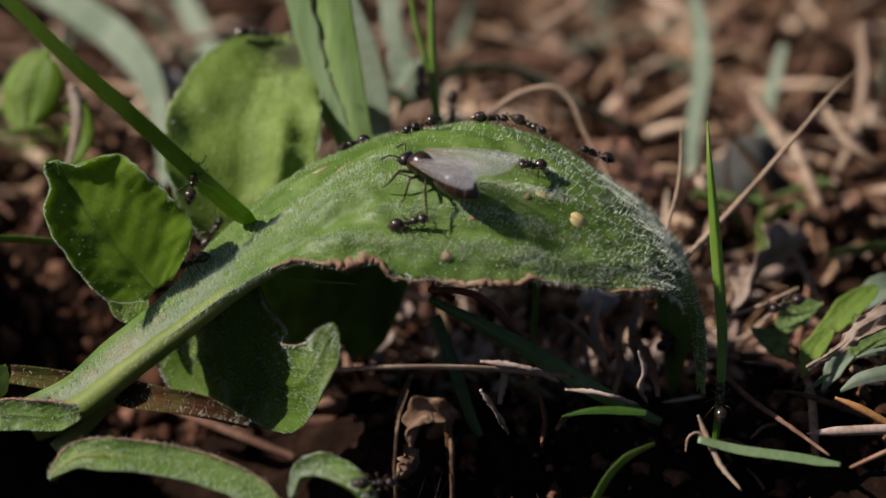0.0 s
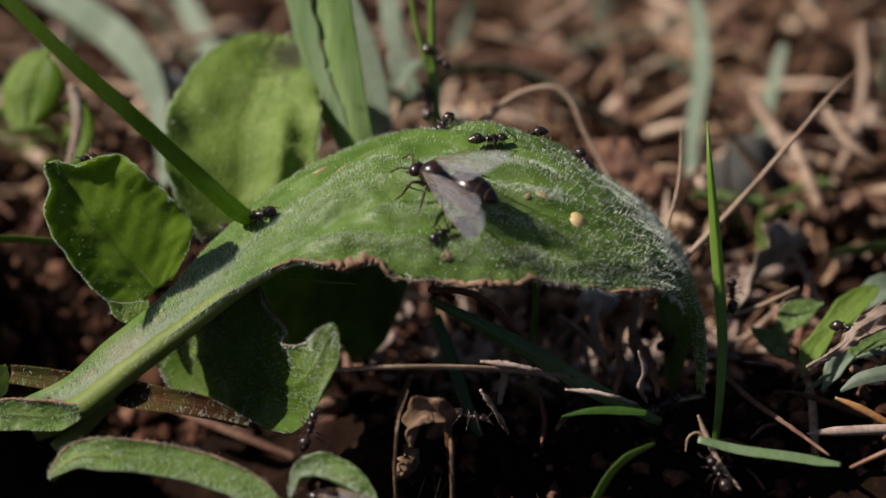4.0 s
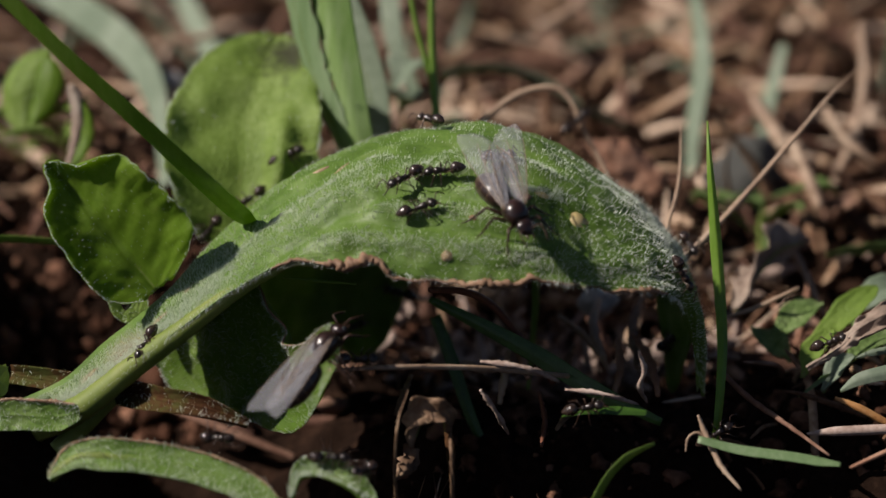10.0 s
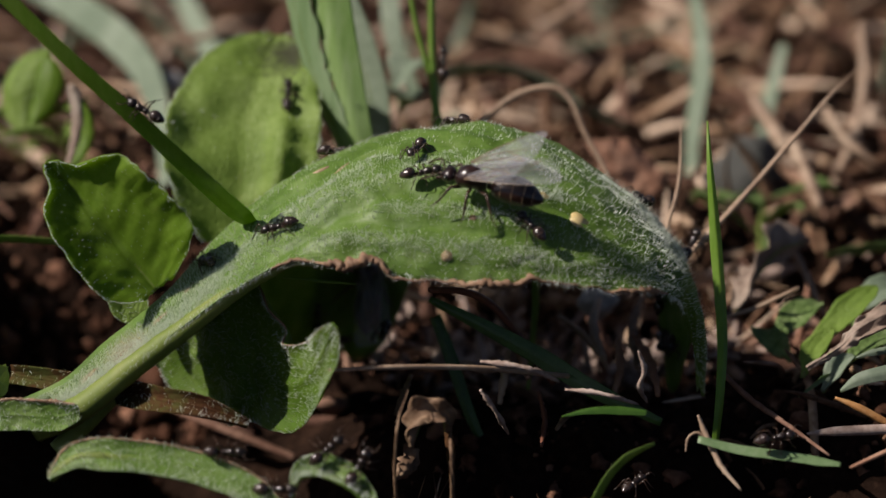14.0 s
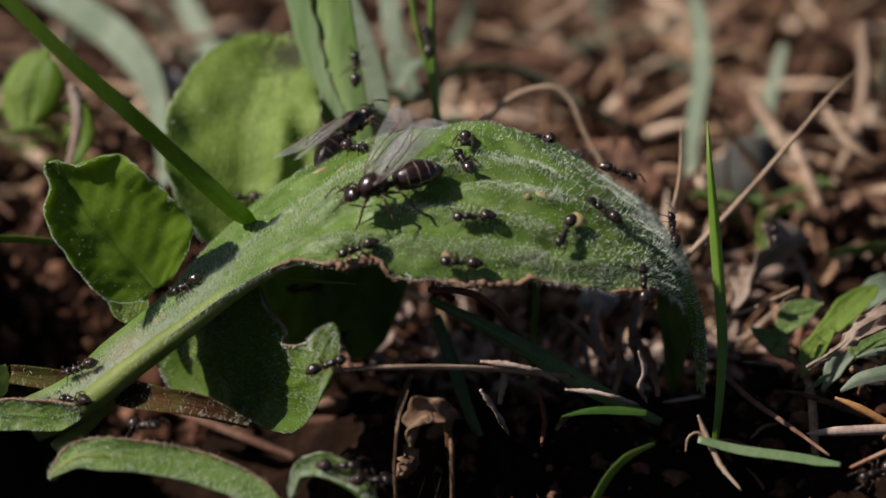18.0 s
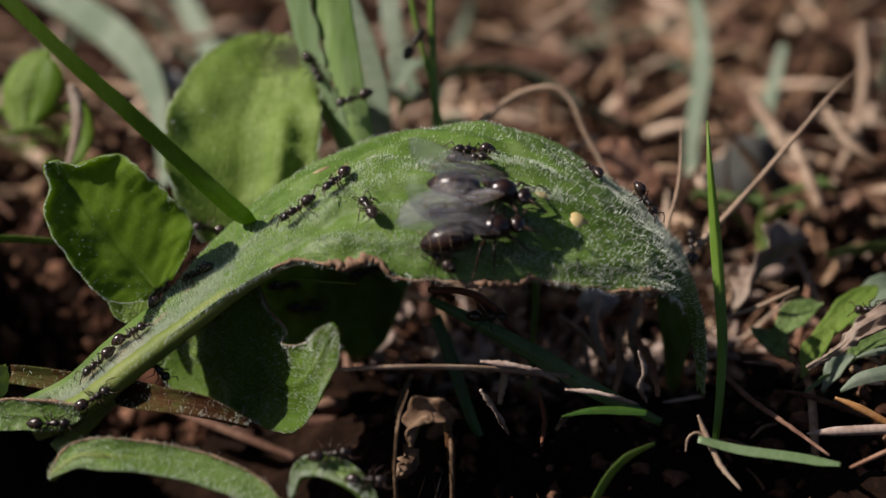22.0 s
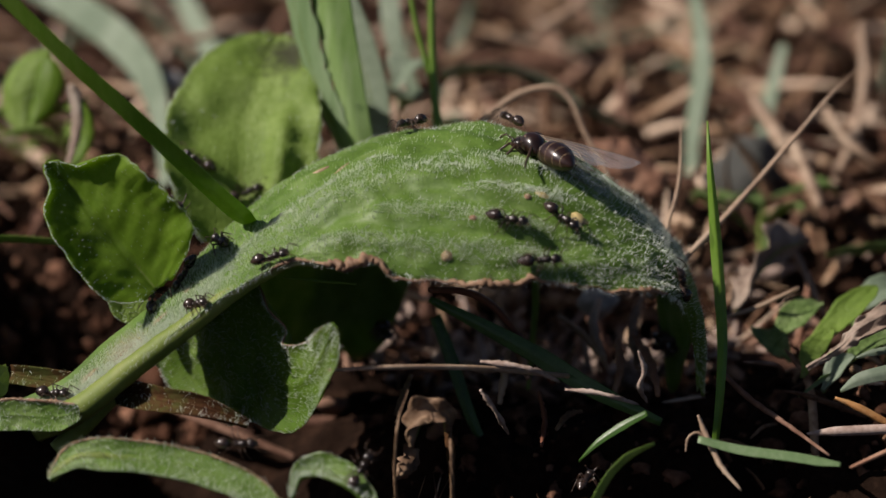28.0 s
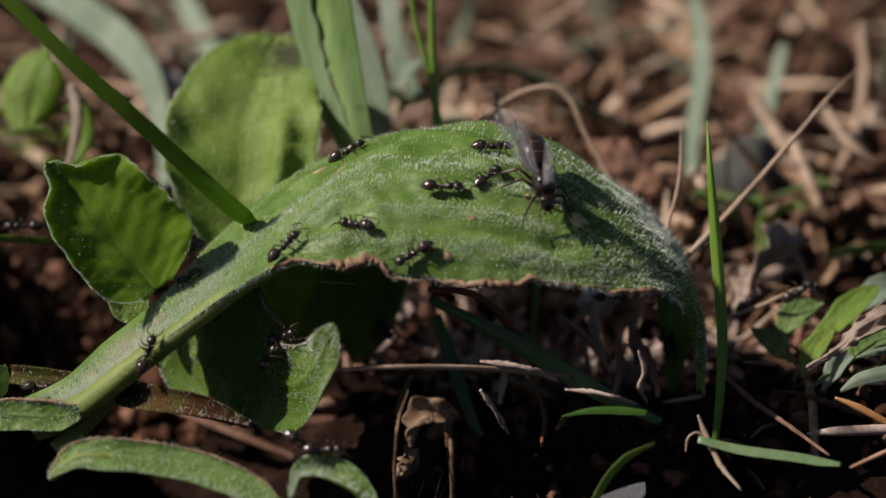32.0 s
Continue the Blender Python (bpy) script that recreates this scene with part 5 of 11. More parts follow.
def build_queen(label):
    ob = tagged(new("winged_ant"), label, "ant", "winged ants")
    ob.empty_display_size = 0.004
    ob.scale = (1.1, 1.1, 1.1)
    head = part("head", lathe("head", [(2.55, 2.0, 0.1, 0.1), (2.7, 2.0, 0.6, 0.45), (3.1, 2.0, 0.8, 0.6), (3.5, 1.9, 0.7, 0.5), (3.8, 1.75, 0.4, 0.3), (3.95, 1.65, 0.12, 0.1)], M_QUEEN), ob)
    for sign in (1, -1):
        part("eye", ball("eye", (3.3, 0.66 * sign, 2.15), 0.24, (1.1, 0.7, 1), M_EYE), head)
        part("mandible", jointed("mandible", [(0, 0, 0), (0.3, 0.1 * sign, -0.08), (0.5, -0.06 * sign, -0.1)], [0.12, 0.1, 0.03], M_ANT_LEG), head).location = Vector((3.8, 0.22 * sign, 1.62)) * MM
        path = [(3.6, 0.25, 2.05), (4.1, 0.95, 2.6), (4.6, 1.1, 2.3), (5.4, 1.0, 1.6)]
        path = path if sign > 0 else mirrored(path)
        placed(part("antenna", jointed("antenna", path, [0.07, 0.075, 0.075, 0.08], M_ANT_LEG), head), path[0])
    part("thorax", lathe("thorax", [(2.6, 1.9, 0.3, 0.3), (2.3, 2.1, 0.85, 0.75), (1.6, 2.3, 1.05, 1.0), (0.9, 2.3, 1.02, 0.98), (0.3, 2.15, 0.85, 0.8), (-0.2, 1.8, 0.45, 0.45)], M_QUEEN, 18), ob)
    part("petiole", ball("petiole", (-0.45, 0, 1.75), 0.36, (0.6, 0.9, 1.2), M_QUEEN), ob)
    gaster = part("gaster", lathe("gaster", [(-0.6, 1.6, 0.2, 0.2), (-0.9, 1.8, 0.85, 0.75), (-1.7, 1.95, 1.2, 1.1), (-2.7, 1.95, 1.32, 1.2), (-3.7, 1.85, 1.2, 1.05), (-4.5, 1.7, 0.85, 0.72), (-5.1, 1.55, 0.4, 0.35), (-5.35, 1.5, 0.1, 0.1)], M_QUEEN, 20), ob, "dark brown gaster with pale bands")
    for x, w, h, z in ((-1.72, 1.215, 1.115, 1.95), (-2.75, 1.335, 1.215, 1.95), (-3.72, 1.21, 1.06, 1.85), (-4.5, 0.87, 0.74, 1.7)):
        part("pale_band", lathe("pale_band", [(x + 0.05, z, w - 0.02, h - 0.02), (x, z, w + 0.015, h + 0.015), (x - 0.05, z, w - 0.02, h - 0.02)], M_BAND, 20), gaster)
    for pts in LEGS:
        big = [(x * 2.0 + 0.7, y * 2.2, z * (1.7 if i else 2.2)) for i, (x, y, z) in enumerate(pts)]
        for path in (big, mirrored(big)):
            placed(part("leg", jointed("leg", path, [0.17, 0.13, 0.085, 0.04], M_ANT_LEG), ob), path[0])
    for sign in (1, -1):
        add_wing("forewing", ob, (1.5, 0.75 * sign, 3.0), 9.4, 2.7, sign)
        add_wing("hindwing", ob, (0.9, 0.7 * sign, 2.85), 6.4, 2.0, sign)
    return ob


def carry(ob, rows):
    """Key an ant along rows of seconds, millimetres and degrees, and let its legs step as far as it walks."""
    walk(ob, [(t, pose(x * MM, y * MM, z * MM, a, b, c)) for t, x, y, z, a, b, c in rows])
    ts = np.array([r[0] for r in rows])
    xyz = np.array([r[1:4] for r in rows])
    gone = np.concatenate([[0], np.cumsum(np.linalg.norm(np.diff(xyz, axis=0), axis=1))])
    legs = [o for o in ob.children if o.name.startswith("leg")]
    stride = 6.0
    for k, leg in enumerate(legs):
        rest = leg.matrix_basis.copy()
        side = 1 if k % 2 == 0 else -1
        phase = math.pi * ((k // 2 + k) % 2)
        keyed, last = [], None
        for t in np.arange(0, 32.01, 0.2):
            d = np.interp(t, ts, gone)
            moving = min(1.0, (np.interp(t + 0.2, ts, gone) - np.interp(t - 0.2, ts, gone)) / 1.2)
            a = round(22 * moving * math.sin(d / stride * 2 * math.pi + phase))
            lift = round(8 * moving * max(0.0, math.cos(d / stride * 2 * math.pi + phase)))
            if (a, lift) != last or t > 31.9:
                keyed.append((float(t), rest @ pose(0, 0, 0, lift * side, 0, a * side)))
            last = (a, lift)
        walk(leg, keyed)


def flap(ob, left, right):
    """Key an ant's wings: seconds and the turn in degrees of its left and of its right forewing; the hindwings lag a little behind."""
    for wing in [o for o in ob.children if "wing" in o.name]:
        sign = 1 if wing.location.y > 0 else -1
        rest = Matrix.Translation(wing.location)
        lag = pose(0, 0, 0, 0, 0, 9 * sign) if "hind" in wing.name else Matrix.Identity(4)
        walk(wing, [(t, rest @ pose(0, 0, 0, a, b, c) @ lag) for t, a, b, c in (left if sign > 0 else right)])


def crew(count):
    """That many alike worker ants, built once and copied."""
    one = build_worker()
    return [one] + [copy_thing(one, Matrix.Identity(4)) for _ in range(count - 1)]


def motions():
    ants = crew(32)
    carry(ants.pop(), [(0,-24.2,-3.5,23.1,21,-63,67), (1,-24.5,-3.9,23.9,36,-56,53), (1.5,-25.9,2.8,22,81,-120,-9), (2,-26.9,3.2,21.7,-91,-2,158), (2.5,-29.1,4,22.5,-92,-12,160), (3,-31.5,4.7,23.3,88,-180,0), (3.5,-32.9,4.4,23.6,73,177,-2), (4,-34.3,4.7,23.4,78,171,-14), (4.5,-35.7,5.1,23.1,82,170,-16), (5,-37.5,5.4,23.1,75,174,-1), (5.5,-39,5.6,22.7,-88,5,-175), (5.75,-40.2,3,23.4,-76,-1,-140), (6,-41.4,0.4,24,-68,-13,-105), (6.25,-40.6,2.7,22.6,-44,12,-144), (6.5,-39.8,5,21.1,-38,47,-179), (6.75,-40.1,4.2,20.7,-39,37,-142), (7,-40.5,3.4,20.3,-46,30,-108), (7.5,-40.4,2.1,18.9,-39,45,-94), (8,-39.9,1.2,16.9,-3,22,-90), (8.25,-38.7,0.3,16.2,10,42,-48), (8.5,-37.6,-0.6,15.5,41,46,9), (9,-34.5,-2.4,13.1,25,10,29), (9.5,-33.2,-2.5,12.3,39,18,29), (9.75,-32.4,-2.2,11.8,43,-17,55), (10,-31.7,-2,11.3,27,-49,90), (11,-31.1,-3.2,10.3,28,-25,90), (11.25,-31.2,0.1,8.7,-27,-17,116), (11.5,-31.4,3.4,7.2,-73,7,125), (11.75,-31.5,0.4,7.5,-39,40,175), (12,-31.5,-2.7,7.9,14,29,-118), (12.25,-35.5,-4.2,6.7,-1,32,-147), (13,-47.2,-8.7,2.9,0,0,-126), (14,-47.2,-8.7,2.9,0,0,-68), (15,-47.2,-8.7,2.9,0,0,-11), (16,-47.2,-8.7,2.9,0,0,47), (16.75,-34.3,-6.7,6.5,-4,-33,34), (17,-30,-6.1,7.8,-16,-31,56), (17.25,-31.3,-6.2,6.9,-32,-9,103), (17.5,-32.6,-6.4,6.1,-30,18,144), (18,-35.3,-6.9,4.4,-22,26,160), (18.5,-36.9,-3.8,3,-67,26,160), (19,-38.2,-3.4,2.2,-70,25,164), (19.5,-36.7,-7.9,3.1,-19,29,170), (20,-35.9,-8.6,3.2,-17,32,179), (20.5,-36.1,-10.6,2.6,-16,29,168), (21,-36.3,-13.1,2.3,-8,23,176), (21.12,-36.6,-13,2.5,-33,36,-165), (21.25,-36.8,-13,2.8,-56,55,-151), (21.5,-37.1,-13.1,2.6,31,72,-56), (21.75,-37.4,-13.3,2.2,59,38,-14), (22,-37.7,-13.5,1.9,56,1,3), (22.25,-37.9,-10.3,1.7,4,-24,23), (22.5,-38.3,-7.9,2.5,-8,-34,59), (23,-39.5,-2.2,3.4,0,-13,74), (23.5,-40,0.2,7,29,-47,54), (24,-40.7,4.8,8.8,28,-47,54), (24.5,-41.5,9.4,10.5,27,-46,55), (25,-42.2,13.9,12.2,51,0,-1), (25.5,-39.5,11.8,13.2,56,-7,0), (26,-36.1,1.7,16.7,58,6,43), (26.5,-33.4,2.9,16.3,46,-10,16), (27,-30.9,2.8,16.6,55,-19,4), (27.5,-28.1,1.8,17.2,64,-30,-21), (28,-25.8,0.9,18,-18,-87,90), (28.12,-22.9,-1.8,16.9,40,-62,-2), (28.25,-20,-4.6,15.8,24,-37,-25), (28.62,-13.5,5.4,8,45,-9,-30), (29,-6.1,8.1,2.1,0,0,-56), (29.67,-7.3,-3.8,0.6,0,0,-3), (30.33,-8.4,-15.7,-0.9,0,0,51), (31,-9.5,-27.6,-2.4,0,0,104), (31.38,-10.8,-25.1,-0.2,30,-26,65), (31.75,-12.1,-22.7,2,73,-23,14), (32,-12.9,-21,3.5,72,31,-3)])
    carry(ants.pop(), [(0,-24.4,-0.2,13.1,-25,27,151), (0.5,-26.3,-2.6,10.9,18,34,-147), (1,-28.4,-5.2,8.9,-11,37,-180), (1.5,-30.7,-5.9,7.4,1,28,-154), (2,-32.7,-6.5,6,-15,37,-180), (2.25,-36.4,-6.8,5.2,-21,28,177), (3,-47.2,-8.7,2.9,0,0,-138), (4,-28.4,-18.1,0.2,0,0,174), (5,-9.5,-27.6,-2.4,0,0,126), (5.38,-16.2,-24.7,-0.4,8,-33,95), (5.75,-22.9,-21.8,1.7,46,-52,40), (6,-27.4,-19.8,3.1,65,1,2), (6.5,-26.4,-19.8,3,59,1,1), (7,-25.3,-19.9,2.9,54,0,-1), (7.5,-24.3,-19.9,3,58,-2,-5), (8,-23.2,-20.1,3.3,70,-3,-8), (8.5,-22.1,-20.3,3.5,75,-4,-12), (8.75,-21.8,-20.5,3,38,-4,21), (9,-21.5,-20.7,2.6,5,15,47), (9.5,-21.1,-20.1,3.2,50,-19,13), (10,-20.6,-19.6,3.9,107,-12,-35), (10.25,-22.6,-18.6,3.8,45,-48,34), (10.5,-24.6,-17.7,3.7,-12,-7,97), (10.75,-26.2,-14.7,4,29,-42,29), (11,-27.9,-11.7,4.3,78,-15,-47), (11.5,-23,-19.8,3.9,6,1,-45), (12,-18.1,-20.8,2,42,0,1), (12.5,-18.4,-20.4,2.4,77,-7,-19), (13,-18.7,-20.5,3,118,-14,-45), (13.5,-19.5,-21,2.7,75,-3,-8), (14,-20,-20.9,2.6,74,-4,-10), (14.5,-20.1,-20.9,2.9,76,-4,-11), (15,-20.2,-20.7,3,72,-3,-9), (15.5,-20.1,-20,3.6,127,-13,-51), (16,-20.2,-20.3,4,127,-14,-51), (16.5,-20.3,-19.6,3.8,99,-11,-33), (16.75,-20.5,-19.7,3.4,63,-11,-13), (17,-20.8,-19.8,3.1,29,1,2), (17.25,-22.6,-20.9,3.6,14,-6,55), (17.5,-24.4,-21.9,4.1,0,1,108), (17.75,-26.1,-20.7,3.9,-2,-8,36), (18,-27.8,-19.5,3.7,5,-12,-37), (18.25,-27.9,-15.7,3.8,10,-40,-2), (18.5,-28,-11.8,3.8,-18,-62,57), (18.75,-28.7,-11.5,5.2,66,-52,14), (19,-29.4,-11.1,6.7,115,-27,13), (20,-28.8,-8.7,5.6,73,13,38), (21,-28.6,-8.4,5.4,62,0,1), (21.5,-28.5,-8.4,5.5,54,26,0), (22,-28.4,-8.2,5.8,69,53,18), (22.5,-28.1,-7.9,5.8,32,74,-23), (23,-27.6,-7.6,5.7,-33,58,-109), (23.5,-26.9,-7.8,5.8,-37,44,-142), (24,-26.6,-7.7,6,-55,28,-168), (24.25,-30.7,-7.9,5.3,-58,19,-175), (25.1,-47.2,-8.7,2.9,0,0,-155), (32,-47.2,-8.7,2.9,0,0,-155)])
    carry(ants.pop(), [(0,-24.7,15.7,11.1,57,-36,56), (1,-24.7,15.5,10.9,52,-29,62), (2,-24.4,16,11.2,-14,-54,148), (3,-23.9,16.6,11.3,-36,-57,155), (3.25,-24.1,16.3,11.1,-60,-27,-161), (3.5,-24.3,15.9,11,-57,7,-134), (4,-24.6,15.4,10.8,-62,9,-129), (4.25,-23.7,8.8,12.7,-29,17,-144), (4.5,-22.8,2.2,14.6,5,32,-153), (5,-22.9,1.5,14.4,13,35,-145), (5.5,-23.2,0.4,14.4,27,30,-130), (6,-23.6,2.8,13.1,46,23,-118), (6.5,-24.8,-1.4,12.3,30,32,-129), (7,-25.8,-3.5,11.1,15,43,-141), (7.5,-26.9,-2.3,10.7,-18,21,155), (8,-27.9,-0.9,11,-57,-24,159), (8.5,-25.6,-1.1,13.4,-38,-71,95), (8.67,-25.1,-0.1,13.5,66,-52,-40), (8.83,-24.6,1,13.6,58,-7,-73), (9,-24.1,2,13.6,25,25,-115), (9.5,-26.1,-3.5,10.8,22,43,-129), (10,-28.2,-9.6,8.2,27,37,-122), (10.5,-31.1,-11.5,4.9,107,113,14), (11,-32.7,-19.8,3.3,0,62,-90), (11.25,-36.3,-17,3.2,-57,32,-161), (11.62,-41.8,-12.8,3.1,-32,8,171), (12,-47.2,-8.7,2.9,0,0,137), (14.5,-47.2,-8.7,2.9,0,0,65), (17,-47.2,-8.7,2.9,0,0,-7), (17.38,-42.8,-9.9,3.1,15,17,-57), (17.75,-38.7,-8.3,2,7,45,-121), (17.88,-37.2,-9.5,2.2,-4,28,-154), (18,-35.4,-11.6,3,-23,10,146), (18.5,-36.3,-10,2.6,-28,5,131), (19,-37.4,-8.7,2.3,-28,5,136), (19.5,-38.4,-8.1,2.3,-26,3,146), (20,-39.5,-7.2,2.2,-20,16,-166), (20.25,-39,-7.7,2.4,-24,-1,143), (20.5,-38.5,-7.8,2.5,-23,-21,100), (20.75,-38.2,-7.8,2.6,-8,-32,56), (21,-37.9,-8.1,2.5,7,-23,23), (21.5,-35.7,-10.3,2.9,30,-14,-55), (21.75,-34.6,-11.1,3.4,46,-19,-26), (22,-33.4,-12,4,59,-31,3), (22.5,-30.8,-11.6,6.2,-20,-45,41), (23,-29.5,-8.5,7.5,-28,-21,71), (23.5,-27.2,-6.2,9.6,-33,-41,78), (23.75,-26.3,-4.9,10.4,-37,-3,112), (24,-25.4,-3.6,11.4,-28,32,146), (24.5,-26.2,-2.2,11.1,20,38,-147), (25,-27.6,-0.8,11.3,-28,59,-131), (25.5,-27.8,-0.9,11.2,-52,39,-160), (26,-28.1,-0.9,11.1,-62,15,-172), (26.5,-28.2,-0.9,10.9,-62,-8,172), (27,-28.6,-1,10.8,-52,-33,162), (27.5,-28.6,-1,10.6,-37,-50,133), (28,-29,-1,10.4,6,-55,90), (28.5,-28.9,-1.1,10.3,46,-32,37), (29,-28.8,-1.3,10.2,55,4,11), (29.25,-29,-1.9,9.8,30,30,-25), (29.5,-29.2,-2.5,9.4,-10,31,-76), (29.75,-28.6,-3.7,9.3,29,27,-122), (30,-28.7,-4.3,9.1,-9,31,178), (30.5,-29.9,-4.9,8.2,6,31,-153), (31,-30.9,-5.8,7.4,1,28,-155), (31.5,-29.7,-8.2,7.4,29,16,-102), (31.75,-29,-10.2,7.6,28,-22,-44), (31.88,-28.6,-10.7,7.9,37,-40,-5), (32,-28.2,-11.2,8.3,26,-59,48)])
    carry(ants.pop(), [(0,-8.8,8.2,22.5,22,1,-135), (0.17,-10.4,8.8,21.9,8,-16,-170), (0.33,-12.1,9.5,21.3,6,-39,154), (0.42,-12.4,14.4,19.6,-32,-17,164), (0.5,-12.8,19.3,17.9,-64,5,159), (1,-16.8,19.4,15.8,-56,11,-166), (1.5,-16.1,4.4,19.2,20,28,-154), (2,-16.8,2.3,18.8,29,25,-124), (2.5,-16.6,-1.1,18.8,33,17,-105), (3,-16.3,-3.6,18.6,35,22,-93), (3.25,-16.7,-3.2,18.5,10,33,-151), (3.5,-16.9,-2.6,18.5,-32,17,128), (4,-17.4,-0.9,18.3,-29,20,135), (4.5,-17.7,-0.3,18.4,-31,26,128), (5,-18.3,2.8,17.7,-37,-12,80), (5.5,-20.3,18.1,13.3,-3,-62,93), (5.75,-20.4,18.2,13.4,51,-40,24), (6,-20.6,18.2,13.6,59,-1,-3), (6.17,-21.3,17.9,13.2,52,-53,30), (6.33,-22,17.7,12.9,-53,-59,154), (6.5,-22.7,17.4,12.5,-67,-8,-168), (7,-24.7,16,11.4,-56,-19,-152), (8,-24.2,16.7,11.8,-61,-34,-171), (8.5,-24.4,16,11.1,-23,-69,136), (8.75,-23.6,9.1,12.8,-13,-46,93), (9,-22.8,2.1,14.5,-23,-24,65), (9.33,-23.6,6.5,13.5,-53,-25,130), (9.67,-24.3,10.9,12.4,-67,-2,-173), (10,-25.1,15.3,11.4,-56,22,-118), (10.25,-23.5,7.7,13.2,-10,22,-101), (10.5,-21.8,0.4,14.9,40,11,-93), (10.75,-21.2,-1.9,15.1,18,36,-142), (11,-20.5,-4.5,15.3,-24,36,154), (11.5,-22.8,-2.1,13.8,-36,25,127), (12,-25,-0.2,12.5,-47,7,123), (13,-24.9,-1.2,14.8,101,-133,-19), (13.25,-24.4,-0.5,14,-51,-23,126), (13.5,-23.9,0.2,13.2,-42,9,106), (14,-22.8,-1.9,13.8,-39,14,114), (14.5,-22.4,-0.6,14.4,-38,-11,85), (15,-22,1.4,14.9,-42,-6,85), (15.25,-22.7,9.1,13,-27,-31,109), (15.5,-23.4,16.7,11.2,-25,-60,136), (16,-22.7,17.3,12.4,-54,-60,155), (16.25,-22.4,17.7,12.7,41,-59,39), (16.5,-22,18,13.1,52,-15,2), (16.75,-21.7,18.4,13.5,48,22,-27), (17,-21.5,18.8,14,16,50,-75), (17.5,-21.4,18.6,13.9,-38,38,-146), (18,-21.2,18.5,13.8,-52,1,177), (18.25,-20.7,7.9,15,-20,26,-162), (18.5,-20.2,-2.4,16,25,34,-128), (19,-20.7,-9.4,14.1,-26,28,150), (19.5,-22.7,-8.6,12.7,-29,30,144), (20,-24.8,-7.4,11.1,-37,20,122), (20.5,-26.5,-5.3,10.2,-33,18,132), (21,-28.7,-3.8,9.3,-11,14,173), (21.5,-28.5,-1.3,10,-42,-43,140), (22,-27.9,-0.9,11,38,-50,39), (22.5,-23.4,2.1,14,-26,-13,77), (22.75,-21.9,10.2,13.8,-54,8,142), (23,-20.3,18.3,13.7,-46,42,-150), (23.33,-20.4,18.3,13.7,27,51,-60), (23.67,-20.4,18.4,13.8,53,8,-12), (24,-20.5,18.4,13.9,42,-39,25), (24.25,-20.2,11.2,15.6,-8,-26,75), (24.5,-19.9,4.1,17.3,-34,10,100), (24.75,-20.4,1.7,18,-53,13,151), (25,-20.9,-0.6,18.6,-63,29,-158), (25.5,-20.7,-1.2,19.2,-46,45,-129), (26,-20.2,-1.5,19.8,3,70,-90), (26.5,-20.4,6.2,16.9,23,10,-75), (27,-21.2,18.3,13.6,49,22,-35), (27.5,-21.1,18.6,13.9,52,4,-11), (28,-20.8,18.8,14.3,49,-20,5), (29,-21,18.6,14.1,49,-23,11), (30,-20.2,18.2,13.4,0,-63,90), (31,-19.6,18.5,14.2,56,-33,13), (31.25,-20,18.8,11.4,59,24,-20), (31.62,-20.6,19.4,5.6,24,21,-61), (32,-21.2,20,-0.1,0,0,-93)])
